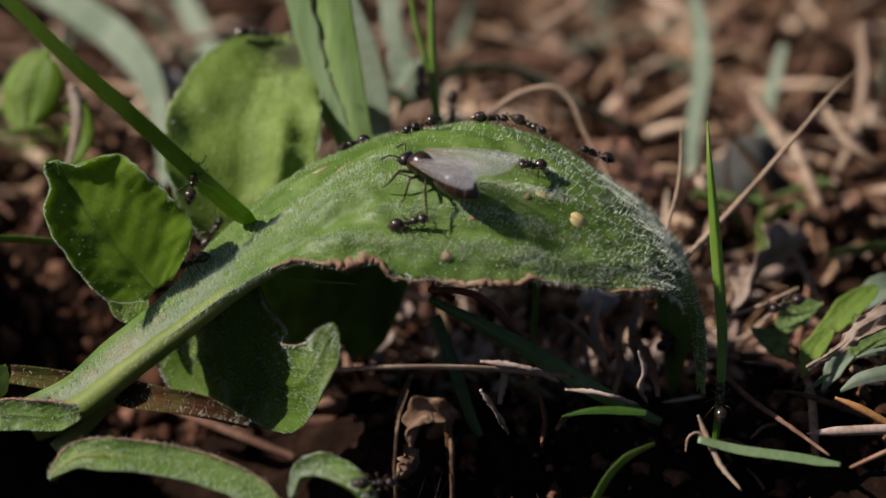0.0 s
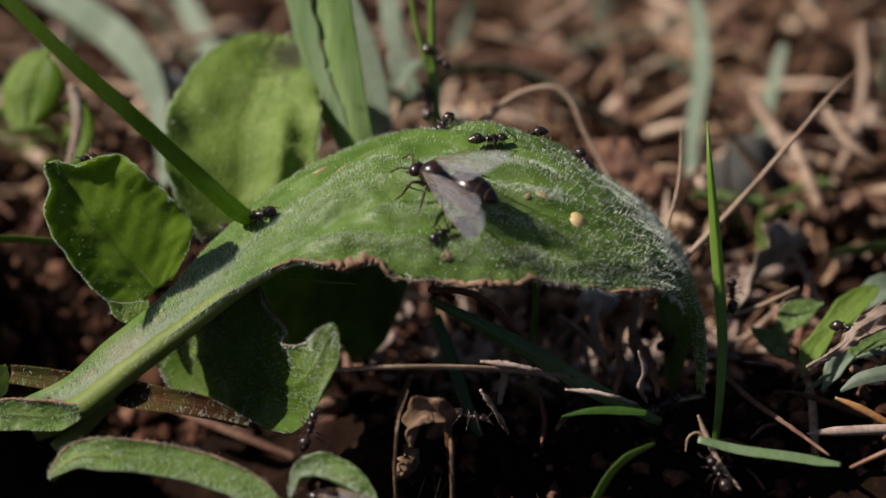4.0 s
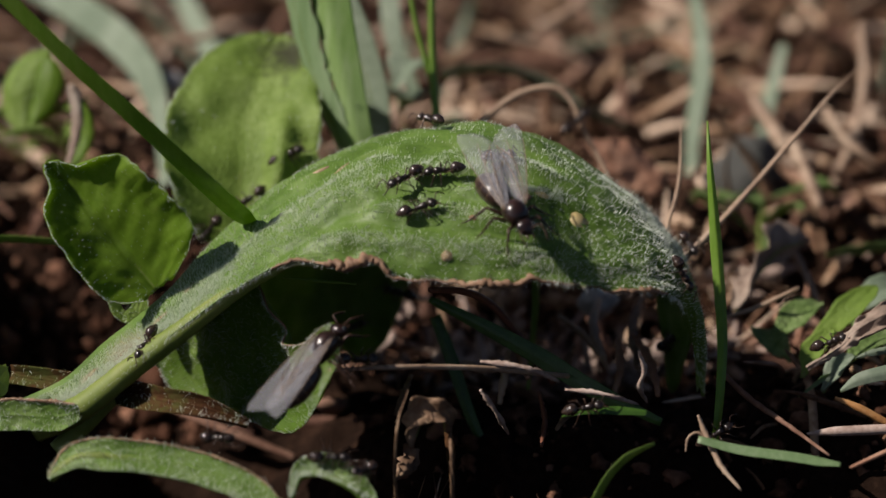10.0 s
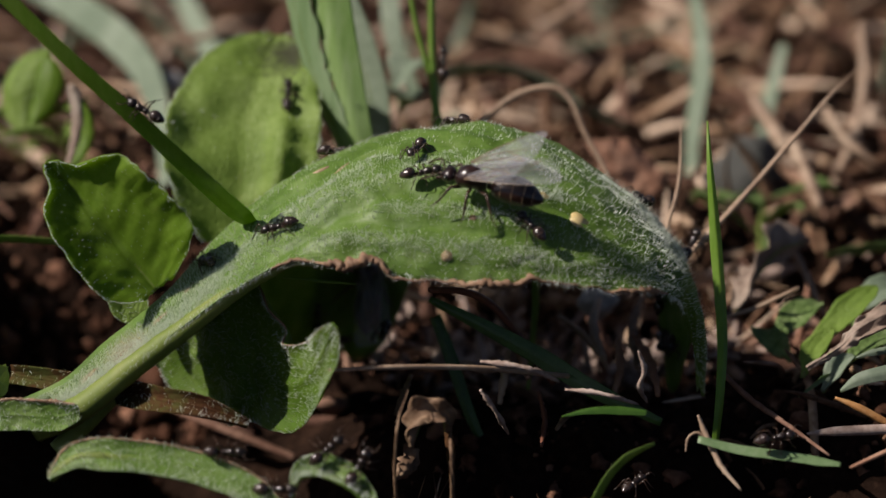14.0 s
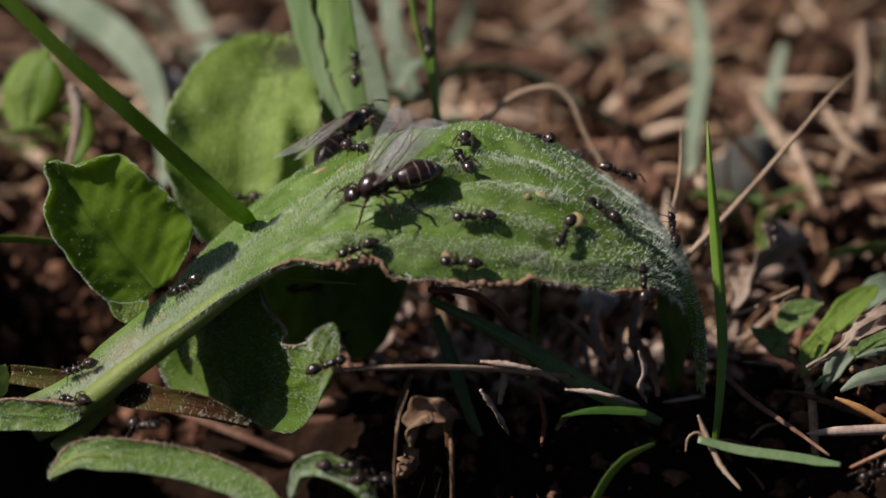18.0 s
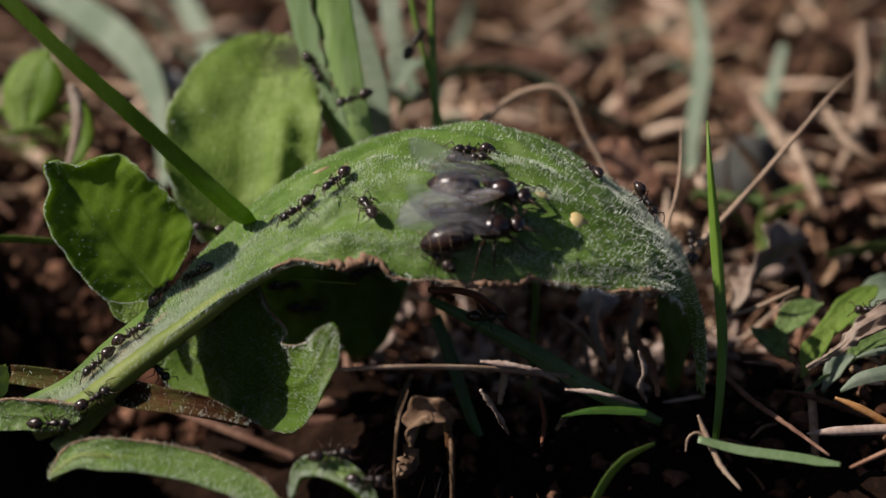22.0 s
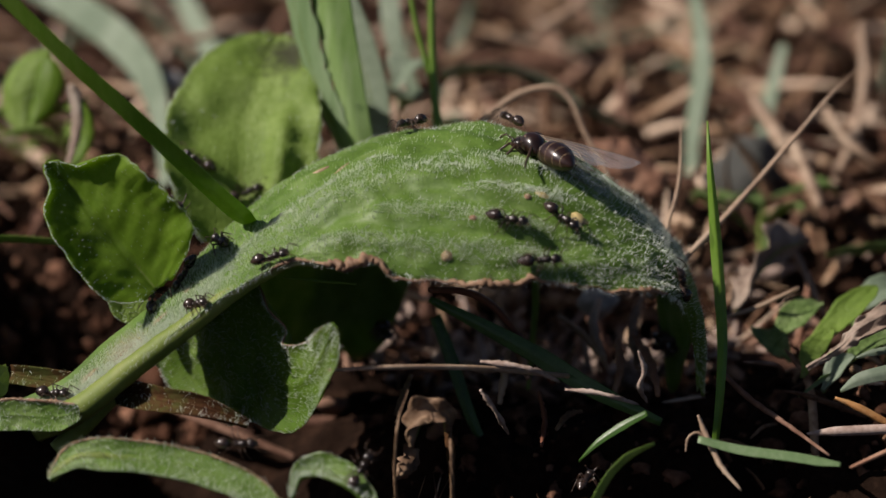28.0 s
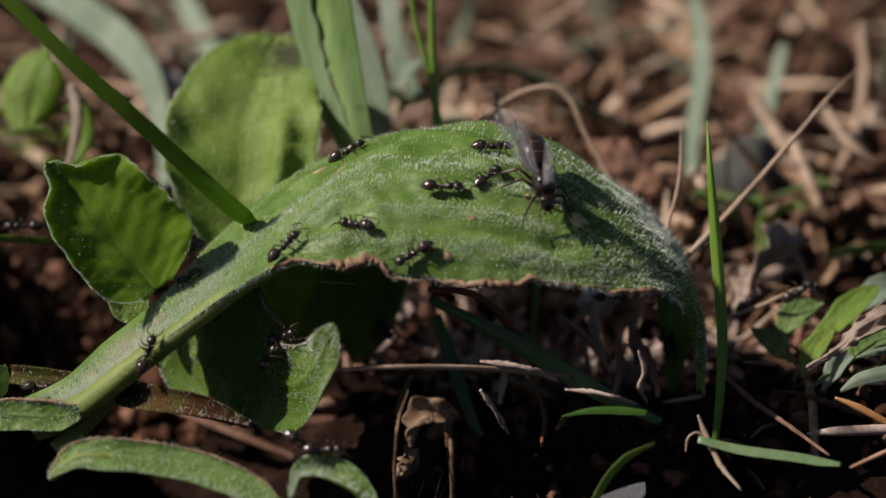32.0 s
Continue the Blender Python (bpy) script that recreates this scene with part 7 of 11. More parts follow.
    carry(ants.pop(), [(0,15.2,8.1,21.5,2,-25,-163), (0.5,15.1,8.2,21.5,32,-4,124), (1,15,8.3,21.5,22,31,56), (1.33,14.7,8.7,21.5,39,0,109), (1.67,14.4,9,21.5,23,-32,162), (2,14.1,9.3,21.5,-19,-34,-125), (2.12,15.4,23.8,17.4,-44,-36,180), (2.25,16.7,38.2,13.3,-57,-55,119), (2.38,15,23.8,18.1,11,-69,103), (2.5,13.2,9.4,22.8,100,-64,64), (2.58,13.4,9.6,22.5,60,-30,60), (2.67,13.6,9.7,22.2,24,-4,35), (2.75,13.8,9.9,21.9,-18,0,1), (2.88,13.3,9.8,22,-28,-14,-57), (3,12.8,9.8,22.1,-20,-29,-118), (3.5,13.3,6.5,22.3,-24,13,-68), (4,13.8,5,21.9,-23,13,-72), (4.5,13.7,1.3,22.4,-35,27,-73), (5,14.2,-0.2,22,-36,33,-74), (5.5,14.6,-1.7,21.7,-36,28,-86), (5.75,15.2,-3,21.6,-29,5,-131), (5.83,15,-3.7,21.6,-23,30,-81), (5.92,14.9,-4.4,21.6,6,39,-15), (6,14.7,-5.1,21.7,27,22,45), (6.12,15.5,-2.8,21.3,43,-9,84), (6.25,16.3,-0.5,20.9,34,-44,125), (6.5,17.7,5.9,19.8,99,-57,52), (6.75,20.8,25.8,13.3,9,-71,120), (7,23.8,45.7,6.8,-51,-46,157), (8,24.1,45.4,6.1,-52,-38,165), (8.5,20.1,45.9,9.8,-12,-40,145), (9,15.6,30.8,18.7,-9,-47,104), (10,14.8,31,18.4,41,-34,23), (10.5,15,30.7,18.2,38,-41,20), (11,15,30.6,17.9,34,-45,25), (11.5,15,30.7,17.6,32,-48,31), (12,14.8,30.3,17.3,27,-46,45), (13,12.9,8.2,22.6,20,15,48), (13.25,15.5,8.5,17,-9,23,-29), (13.62,19,7.5,9.5,-51,19,-54), (14,22.4,6.6,2.1,-87,2,-69), (14.34,22.5,6.5,2.2,62,107,86), (14.67,22.5,6.4,2.3,100,31,131), (15.33,22.7,6,2.2,84,-3,143), (16,22.4,6.7,2.1,87,-2,113), (16.38,18.4,7.2,9.9,55,-23,128), (16.75,14.4,7.7,17.8,14,-30,155), (16.88,12.8,8.6,20.3,25,0,99), (17,11.1,9.5,22.8,4,26,41), (17.12,11.1,8.4,23.2,19,-2,105), (17.25,11,7.3,23.6,1,-27,170), (17.5,10.6,7.5,23.7,13,-13,127), (17.75,10.2,7.1,23.6,3,-19,178), (18,9.8,6.6,23.6,-8,-16,-129), (18.25,9.2,6.4,24.2,2,-23,164), (18.5,8.6,6.1,24.8,13,-17,97), (18.75,8.1,6.7,24.5,-3,-18,173), (19,7.5,7.3,24.2,-8,-4,-114), (20,5.8,1.1,25.6,-8,-9,-110), (20.17,5.7,1.5,25.6,-2,-14,-160), (20.33,5.6,1.9,25.7,5,-12,148), (20.5,5.5,2.2,25.7,9,-5,98), (20.75,5.1,1.9,25.6,7,-3,136), (20.88,4.7,1.4,25.6,2,-5,-178), (21,4.3,1,25.6,-3,-3,-131), (21.5,3.8,-0.6,25.6,-5,3,-155), (22,2.8,-1.6,25.1,-7,-3,-169), (22.5,1.9,-3.8,25.1,-13,1,148), (22.67,1.5,-3.9,24.9,-6,-21,100), (22.84,1,-4.2,24.7,-13,-12,164), (23,0.5,-4.6,24.5,-8,-2,-136), (23.25,2.4,-4.7,24.8,3,10,-63), (23.5,4.3,-4.8,25.2,17,3,11), (24,7.7,-1.7,24.6,0,24,-23), (24.33,7.6,-1,25,-12,31,-68), (24.67,7.9,0.1,25,-14,13,-119), (24.78,8,0.3,24.9,-12,25,-68), (24.89,8.1,0.5,24.9,-1,30,-12), (25,8.2,0.8,24.8,10,25,43), (25.17,8.1,0.9,24.9,20,9,97), (25.33,8,1,24.9,14,-8,148), (25.5,7.9,1.1,25,-4,-14,-157), (26,8,1.2,25,-6,-11,-151), (26.5,8.1,1.1,24.9,-7,-8,-146), (27,8.2,1.2,25,-9,-6,-141), (27.5,8.2,1.3,25,-10,-6,-132), (28,8.2,1.5,25,-11,-4,-128), (28.25,9.1,7.1,23.8,22,-17,159), (28.38,9.7,8.1,23.8,21,-8,120), (28.5,10.3,9,23.9,14,-2,82), (29,13.9,31.2,19,-49,-32,121), (29.25,12.2,21.4,21,-17,-7,146), (29.5,10.5,11.5,23.1,20,-1,180), (30,7.6,-0,25.1,-7,-11,-154), (30.5,5.4,-4.1,25,-15,-8,-170), (30.75,4.4,-5.1,24.8,-14,-36,144), (31,3.4,-5.4,24.2,-1,-7,94), (31.5,3.8,-5.6,24.1,-19,-25,156), (31.75,4,-5.7,24,2,-26,102), (32,4.3,-5.8,23.9,15,-11,54)])
    carry(ants.pop(), [(0,20.6,45.8,9.2,51,23,7), (1,19.7,45.1,8.7,50,38,-15), (1.25,17.6,41.4,9,-23,56,-104), (2,11.1,30.1,10.1,0,0,-128), (3.5,17.3,19.8,5.2,0,0,164), (4.25,19.8,13.4,3.6,43,-14,133), (5,22.4,7,2,87,-2,101), (5.38,21.4,3.5,8.2,41,-37,110), (5.75,20.5,0.1,14.3,-34,-47,158), (5.88,19.9,-1.8,16.4,21,-22,83), (6,19.2,-3.7,18.6,25,29,41), (6.25,19.7,-1.9,18.5,24,-21,93), (6.5,20.2,-0.2,18.5,-31,-41,176), (7,20.8,0.7,18.8,-8,-46,157), (7.25,21.1,1.4,17.9,-41,-23,-141), (7.5,21.3,2,17,-41,13,-99), (8,21.9,1.4,16.1,-32,30,-100), (8.5,21.8,-1.2,15.9,-54,27,-88), (9,21.9,-4.2,16,-56,51,-77), (9.5,22.1,-6.1,15.5,-46,56,-65), (10,22.4,-8.3,15.1,21,63,7), (10.25,20.8,-9.5,15.9,-61,47,-112), (10.5,19.2,-10.6,16.3,-49,-1,-145), (11,15.3,-11.8,17.3,-56,-16,-149), (11.5,12.3,-11.3,18.4,-49,-22,-175), (12,8.2,-11,19.9,-41,-26,161), (13,8.2,-10.7,20.6,-30,-34,145), (14,8.3,-10.4,20.7,-20,-25,129), (14.5,8.5,-10.1,20.8,2,-34,98), (15,8.5,-9.4,21.2,2,-42,100), (15.5,8.6,-9,21.7,0,-56,104), (16,8.6,-8.6,22.1,1,-56,104), (16.5,8.6,-8.3,22.5,2,-54,105), (17,8.9,-8.3,22.5,-3,-13,117), (17.25,7.4,-8.6,22.3,-22,-12,156), (17.5,5.9,-8.9,22,-35,-1,-168), (18,2.8,-10,21.5,-42,2,-179), (18.33,3,-9.9,21.6,-18,-38,117), (18.67,2.8,-10,21.4,29,-24,43), (18.84,2.5,-10.1,21.3,-15,-35,115), (19,2.3,-10.1,21.3,-43,-4,173), (20,2.8,-9.9,21.5,-40,-10,167), (20.33,2.8,-9.7,21.7,-15,-38,109), (20.67,2.7,-9.4,21.9,27,-29,38), (21,2.7,-9.1,22.1,37,6,-11), (21.25,3.1,-9.7,21.8,34,-35,31), (21.5,2.7,-9.4,22.1,-13,-53,109), (22,2,-8.7,22.5,-20,-52,119), (22.5,1.2,-7.7,22.9,-24,-47,129), (22.75,0.9,-7.7,22.9,-37,-2,-167), (23,0.5,-7.7,22.9,-1,30,-100), (23.25,0,-7.3,23.1,-24,15,-173), (23.5,-0.4,-6.8,23.3,-19,-10,124), (23.75,-0.4,-6.7,23.5,7,-19,53), (24,-0.3,-6.7,23.8,25,1,-13), (24.17,-1.3,-6.5,23.7,16,22,-69), (24.33,-2.3,-6.3,23.7,-8,25,-132), (24.5,-3.3,-6.1,23.6,-23,7,170), (25,-5.3,-6,23.3,-19,15,-175), (25.25,-5.1,-2.6,19.2,-16,37,-143), (26.1,-6.1,8.1,2.1,0,0,-91), (32,-6.1,8.1,2.1,0,0,-91)])
    carry(ants.pop(), [(0,-21.1,34.7,27.1,20,7,19), (0.33,-20.9,34.8,27.1,17,-15,65), (0.67,-20.7,35,27,-2,-27,118), (1,-20.5,35.1,27,-24,-19,173), (1.5,-20.1,35.8,27.4,17,-36,100), (2,-19.7,36.5,27.8,47,-6,35), (2.25,-23,41.9,27.9,23,-42,86), (3,-32.7,58.1,28.4,0,0,125), (5,-6.1,8.1,2.1,0,0,101), (5.75,-9.5,3.8,17.4,-17,-8,86), (5.83,-9.8,3.2,19.2,-15,14,139), (5.92,-10.1,2.6,20.9,6,24,-161), (6,-10.4,2,22.7,25,13,-102), (6.25,-10.6,1.3,22.5,-1,22,-167), (6.5,-10.8,0.6,22.2,-21,4,131), (6.75,-10.8,0,22,-4,24,176), (7,-11.2,-2.2,22.1,22,15,-114), (7.25,-12,-0.1,21.7,9,25,-156), (7.5,-13,0.3,21.5,-16,22,150), (8,-16.7,19.4,15.7,-59,6,-169), (8.17,-15.9,19.6,16.4,-25,48,-123), (8.33,-15,19.8,17.1,45,38,-43), (8.5,-14.2,20,17.9,65,-10,-9), (9,-12.3,27,17.8,58,-5,-14), (9.25,-13.4,23.8,18.1,35,25,-51), (9.5,-14.4,20.6,18.5,-8,29,-105), (9.75,-15.4,20.4,18.2,38,16,-41), (10,-16.4,20.3,18,52,-25,4), (10.5,-13.7,20.1,18.3,46,5,41), (10.75,-11.6,15.1,19.9,16,5,83), (11,-9.4,10.1,21.5,-7,25,122), (11.16,-9.8,9.7,21.8,2,44,161), (11.33,-10.1,9.2,22.1,32,52,-145), (11.5,-12,25.2,17.1,-48,34,-169), (11.75,-12.2,17.4,18.8,-27,38,161), (12,-12.5,9.6,20.6,-10,50,130), (12.5,-16.4,20.9,18.7,-25,-14,136), (12.75,-17.9,21.6,19.1,9,-31,95), (13,-19.4,22.3,19.5,48,-21,51), (13.5,-18,24.6,21.1,28,-35,61), (14,-16.5,26.1,22.9,-15,-39,90), (14.5,-16.1,27.2,24,-17,-35,83), (15,-15.9,28.3,25,-19,-22,86), (15.5,-15.7,31.3,25.6,-18,-30,86), (16,-15.3,28.6,28.1,-9,-52,86), (16.5,-15,27.5,29.8,-7,-53,88), (17,-14.7,27.1,31.3,-35,-41,129), (17.25,-11.5,26.1,30.9,17,-44,68), (17.5,-8.4,25.1,30.5,47,-15,29), (18,-1.7,30,27.9,-13,-46,103), (18.5,-1.3,29.3,27,32,-36,40), (19,-1,29,26,48,2,7), (19.25,-1.1,29.2,26.7,43,-25,35), (19.5,-1.2,29.5,27.5,18,-45,78), (20,-1.3,30,28.9,9,-47,90), (21,-1.3,30.3,29.8,10,-47,90), (21.25,-3.4,29,28.1,-39,-31,157), (21.5,-5.5,27.6,26.4,-50,7,-166), (22,-9.6,23.5,23.3,-50,17,-167), (22.5,-13.5,22,19.6,-52,30,-180), (23,-17.9,19.6,16.1,-55,18,-172), (23.25,-18.7,19.7,12.1,-42,42,-149), (24,-21.2,20,-0.1,0,0,-97), (25,-21.2,20,-0.1,0,0,-151), (26,-21.2,20,-0.1,0,0,156), (27,-21.2,20,-0.1,0,0,102), (27.75,-25,19.7,13.1,-21,-35,144), (28,-26.2,19.6,17.5,-32,-26,165), (28.5,-27.6,3,23.9,-90,3,146), (29,-32.2,4.6,23.8,79,-156,12), (29.5,-35.6,5.1,23.6,-93,0,169), (30,-39.5,5.4,23.8,75,-179,2), (30.5,-38.3,5.4,23.5,82,-168,4), (31,-36.9,5.4,23.3,84,-159,-2), (31.25,-38.4,4.3,21.4,-77,1,-160), (31.5,-39.9,3.3,19.5,-50,12,-131), (32,-44.1,13.8,12,-34,0,-179)])
    carry(ants.pop(), [(0,-2,28.8,23.8,-29,-42,90), (1,-2,28.7,23.2,-29,-42,90), (1.12,-1.9,29,21.7,25,-44,18), (1.25,-1.9,29.2,20.2,48,-12,-28), (1.62,-1.7,29.9,15.8,26,0,-56), (2,-1.5,30.6,11.3,0,0,-87), (3,-16.8,17.5,8.5,0,0,-34), (4,-32,4.4,5.7,0,0,20), (5,-47.2,-8.7,2.9,0,0,73), (5.38,-41.8,-7.7,13.4,29,-7,36), (5.75,-36.3,-6.8,23.8,57,5,1), (6,-32.6,-6.2,30.8,43,42,-31), (6.5,-30,-5.6,29.3,67,19,-34), (7,-28.2,-5.2,27.7,54,26,-11), (7.5,-26.4,2,24.8,116,26,2), (8,-24.6,10.2,19.5,54,16,-16), (8.5,-23.5,19,15.3,54,20,5), (9,-20.5,18.4,13.9,51,-24,9), (9.33,-20.5,18.4,13.8,51,22,-25), (9.67,-20.5,18.4,13.8,8,55,-88), (10,-20.5,18.3,13.8,-49,31,-163), (10.5,-20.2,18.7,14.3,-45,31,-163), (11,-19.8,19,14.9,-43,32,-165), (11.5,-22,18.3,13.1,-38,44,-162), (12,-25,16,11.8,-38,48,-90), (12.25,-22.6,9,14,10,24,-58), (12.5,-20.3,1.7,16.1,33,-12,-58), (12.75,-18.9,-1.5,17.2,17,-33,-20), (13,-17.8,-3.4,17.7,-11,-35,31), (13.5,-16.6,-5.1,18.5,-37,-16,106), (14,-15.6,-5.9,18.8,-22,22,163), (14.5,-16.2,-6.3,18.3,3,31,-152), (15,-16.6,-6.8,17.9,3,32,-152), (15.5,-17.1,-7.1,17.5,4,33,-151), (16,-17.6,-7.6,17,4,34,-150), (16.5,-18.2,-7.9,16.5,5,34,-150), (17,-18.5,-8.3,16,-15,38,176), (17.5,-21.7,-6,14,-31,32,143), (18,-24.8,-3.7,11.9,-23,36,157), (18.5,-27.7,-4.2,9.6,-24,39,152), (19,-30.8,-5.3,7.5,-11,36,-180), (20,-31.8,-5.2,7.1,-17,26,161), (20.5,-31.9,-4.2,7.2,-32,-5,117), (21,-32,-3.5,7.4,-13,-30,61), (21.5,-31.1,-4.9,7.6,-10,-35,31), (22,-30.2,-5.9,7.7,15,-32,-3), (22.5,-26.9,-10.9,9,20,-11,-27), (22.75,-26.3,-9.4,8.5,55,3,26), (23,-25.8,-7.8,7.6,69,5,74), (23.5,-25.2,-6.2,7.5,87,-9,75), (24,-24.6,-3.7,6.8,84,-15,75), (24.5,-24,-1.8,8.1,103,-22,50), (24.75,-23,-6,10.6,119,42,48), (25,-22,-10.3,13.1,88,109,7), (25.5,-22,-10.2,12.8,7,67,-90), (26,-21.8,-11.5,12.9,41,27,-80), (26.5,-22.2,-10.7,12.7,40,17,-64), (27,-22.6,-10.2,12.4,38,-7,-68), (27.5,-22.8,-9.7,12.4,35,-8,-53), (28,-23.2,-9.1,12.1,35,-22,-54), (28.5,-22,-7.5,13.5,31,-26,-39), (28.67,-21.6,-7.1,14,-12,-37,32), (28.83,-21.3,-6.4,14.4,-39,-9,88), (29,-20.9,-5.7,14.8,-34,29,135), (29.25,-20.4,-1.4,12.9,17,70,-131), (29.5,-19.9,3.6,10.8,76,32,-31), (30,-18.9,13.7,6.7,124,8,21), (30.08,-18.6,13.2,6.6,173,21,16), (30.17,-18.2,12.7,6.4,-133,33,23), (30.25,-17.9,12.2,6.3,-74,34,40), (30.5,-17.5,12.5,6.4,-47,62,76), (30.75,-17.2,12.6,6.5,-122,127,7), (31,-16.7,12.8,6.7,72,-6,-137), (31.08,-16.8,11.5,7.8,21,-12,-159), (31.17,-17,10.1,8.8,-29,-33,-169), (31.25,-17.1,8.8,9.8,84,-128,29), (31.5,-16.3,3,12.6,10,-74,94), (31.75,-15.5,-3,15.3,16,-54,56), (32,-14.7,-9,18.1,4,-36,32)])
    carry(ants.pop(), [(0,0.6,27.5,20.9,-26,39,-90), (0.25,0.3,27.9,22.3,-46,-6,-147), (0.5,-0,28.3,23.6,-12,-45,146), (1,-0.4,29.1,26.3,9,-47,90), (1.5,-0.7,29.6,27.9,-11,-47,105), (2,-1.3,30.2,29.5,10,-47,90), (2.5,-1.3,29.9,28.6,9,-47,90), (3,-1.3,29.5,27.8,9,-47,90), (3.25,-1.1,29.5,27.4,48,-18,23), (3.5,-0.9,29.4,27,43,25,-23), (4,-0.6,29,26.2,40,30,-32), (4.5,-0.7,28.9,25.4,25,42,-30), (5,-0.4,28.5,24.6,16,45,-42), (5.5,-0.3,28.5,23.8,-3,47,-56), (6,0.2,28,23.1,1,48,-76), (6.5,0.5,27.7,22.4,1,48,-76), (7,0.6,27.9,21.5,-18,43,-78), (7.5,0.3,0,25.4,6,22,-105), (7.75,-0.1,-4,24.6,-10,21,-154), (7.88,-0.2,-5.4,24,15,24,-82), (8,-0.3,-6.8,23.4,26,3,-17), (9,0.4,-6.4,24,23,-5,0), (9.16,0.2,-6.4,24.1,17,12,-51), (9.33,-0,-6.3,24.1,-1,16,-106), (9.67,0.2,-5.8,24.4,17,10,-48), (9.84,0.1,-5.7,24.4,-2,20,-111), (10,0,-5.6,24.4,-20,7,-174), (10.17,0.4,-5.6,24.4,-5,19,-119), (10.33,0.8,-5.6,24.5,14,14,-63), (10.5,1.1,-5.6,24.5,21,-4,-11), (11,1.9,-5.7,24.4,21,0,-7), (11.5,1.1,-4.1,24.8,15,-9,-17), (11.75,0.4,-3.3,24.8,9,0,-77), (12,-0.2,-2.4,24.9,-2,-1,-138), (12.08,-0.2,-1.9,25,-7,-5,164), (12.17,-0.1,-1.5,25.1,-7,-12,107), (12.25,-0,-1,25.1,-1,-15,48), (12.5,-0.5,0.1,25.3,-7,-8,85), (13,-1.4,2.7,25.4,-6,10,110), (13.25,-1.6,1.7,25.3,-1,9,153), (13.5,-1.7,0.7,25.2,3,5,-163), (14,-2.5,-0.8,24.9,8,2,-109), (14.5,-0.6,-0.8,25.2,9,19,-46), (15,1.1,-1,25.2,7,21,-44), (15.5,2.8,-1.2,25.2,4,21,-49), (16,4.5,-1.2,25.3,1,28,-42), (16.5,6.1,-0.6,25.2,-2,32,-32), (16.75,7.2,-0.7,25.2,-14,27,-93), (16.88,7.8,-0.5,25,9,25,-15), (17,8.4,-0.3,24.8,14,5,54), (17.25,6.8,-2.2,25,4,-12,123), (17.5,5.2,-4.1,25.1,-15,-8,-165), (17.75,3.9,-4.9,25.1,-11,-37,132), (18,2,-4.2,24.9,-8,-14,111), (18.5,3.3,-5.5,24.1,-5,-44,104), (19,3.8,-6.6,23.6,-20,-16,146), (19.25,3.3,-8.4,23,-32,-4,-169), (19.5,3.1,-9,22.2,-29,26,-147), (20,2.1,-10.5,20.5,-46,4,169), (20.5,1.8,-12.3,18.9,-47,26,-155), (20.75,1.7,-12.7,18,28,54,-61), (20.88,1.4,-12.8,17.5,-47,45,-149), (21,1.1,-12.9,17.1,-63,1,177), (21.25,0.9,-12.9,17.3,-46,-43,142), (21.5,0.8,-12.8,17.5,26,-53,57), (22,-0.5,-12.3,18.5,-53,-31,154), (23,-0.5,-11.9,19.2,-33,-48,126), (23.25,-0.2,-12,19,-52,-20,156), (23.5,0.3,-11.9,19.2,-56,13,172), (23.75,0.2,-11.9,19.4,-39,39,-145), (23.88,0.3,-11.7,19.6,-51,-17,163), (24,0.3,-11.6,19.8,6,-53,79), (24.25,-0.1,-11.7,19.7,-47,-30,157), (24.5,-0.5,-11.7,19.6,-48,14,-162), (25,-1.5,-11.3,19.8,-47,-25,153), (25.25,-0.4,-11.7,19.5,13,-57,69), (25.5,0.4,-11.8,19.3,48,-20,21), (26,2.1,-12,19.2,51,-15,18), (26.5,3.7,-12.2,19,52,-8,18), (27,5.4,-12.3,18.8,55,-3,13), (27.5,7.1,-12.5,18.6,56,3,12), (28,9.2,-12.4,18.2,55,-1,8), (28.5,12.1,-12.3,17.2,59,18,10), (29,15.6,-12,16,60,14,12), (29.5,16.2,2.8,9.7,34,-39,53), (29.75,15.2,-5,12.7,55,-8,21), (30,14.2,-12.9,15.7,59,28,-1), (30.25,15.6,2.1,9.2,52,-14,25), (30.5,17.1,17.1,2.8,18,-46,69), (31,17.3,17,2.8,95,-14,19), (32,18,17.4,3.3,73,6,16)])
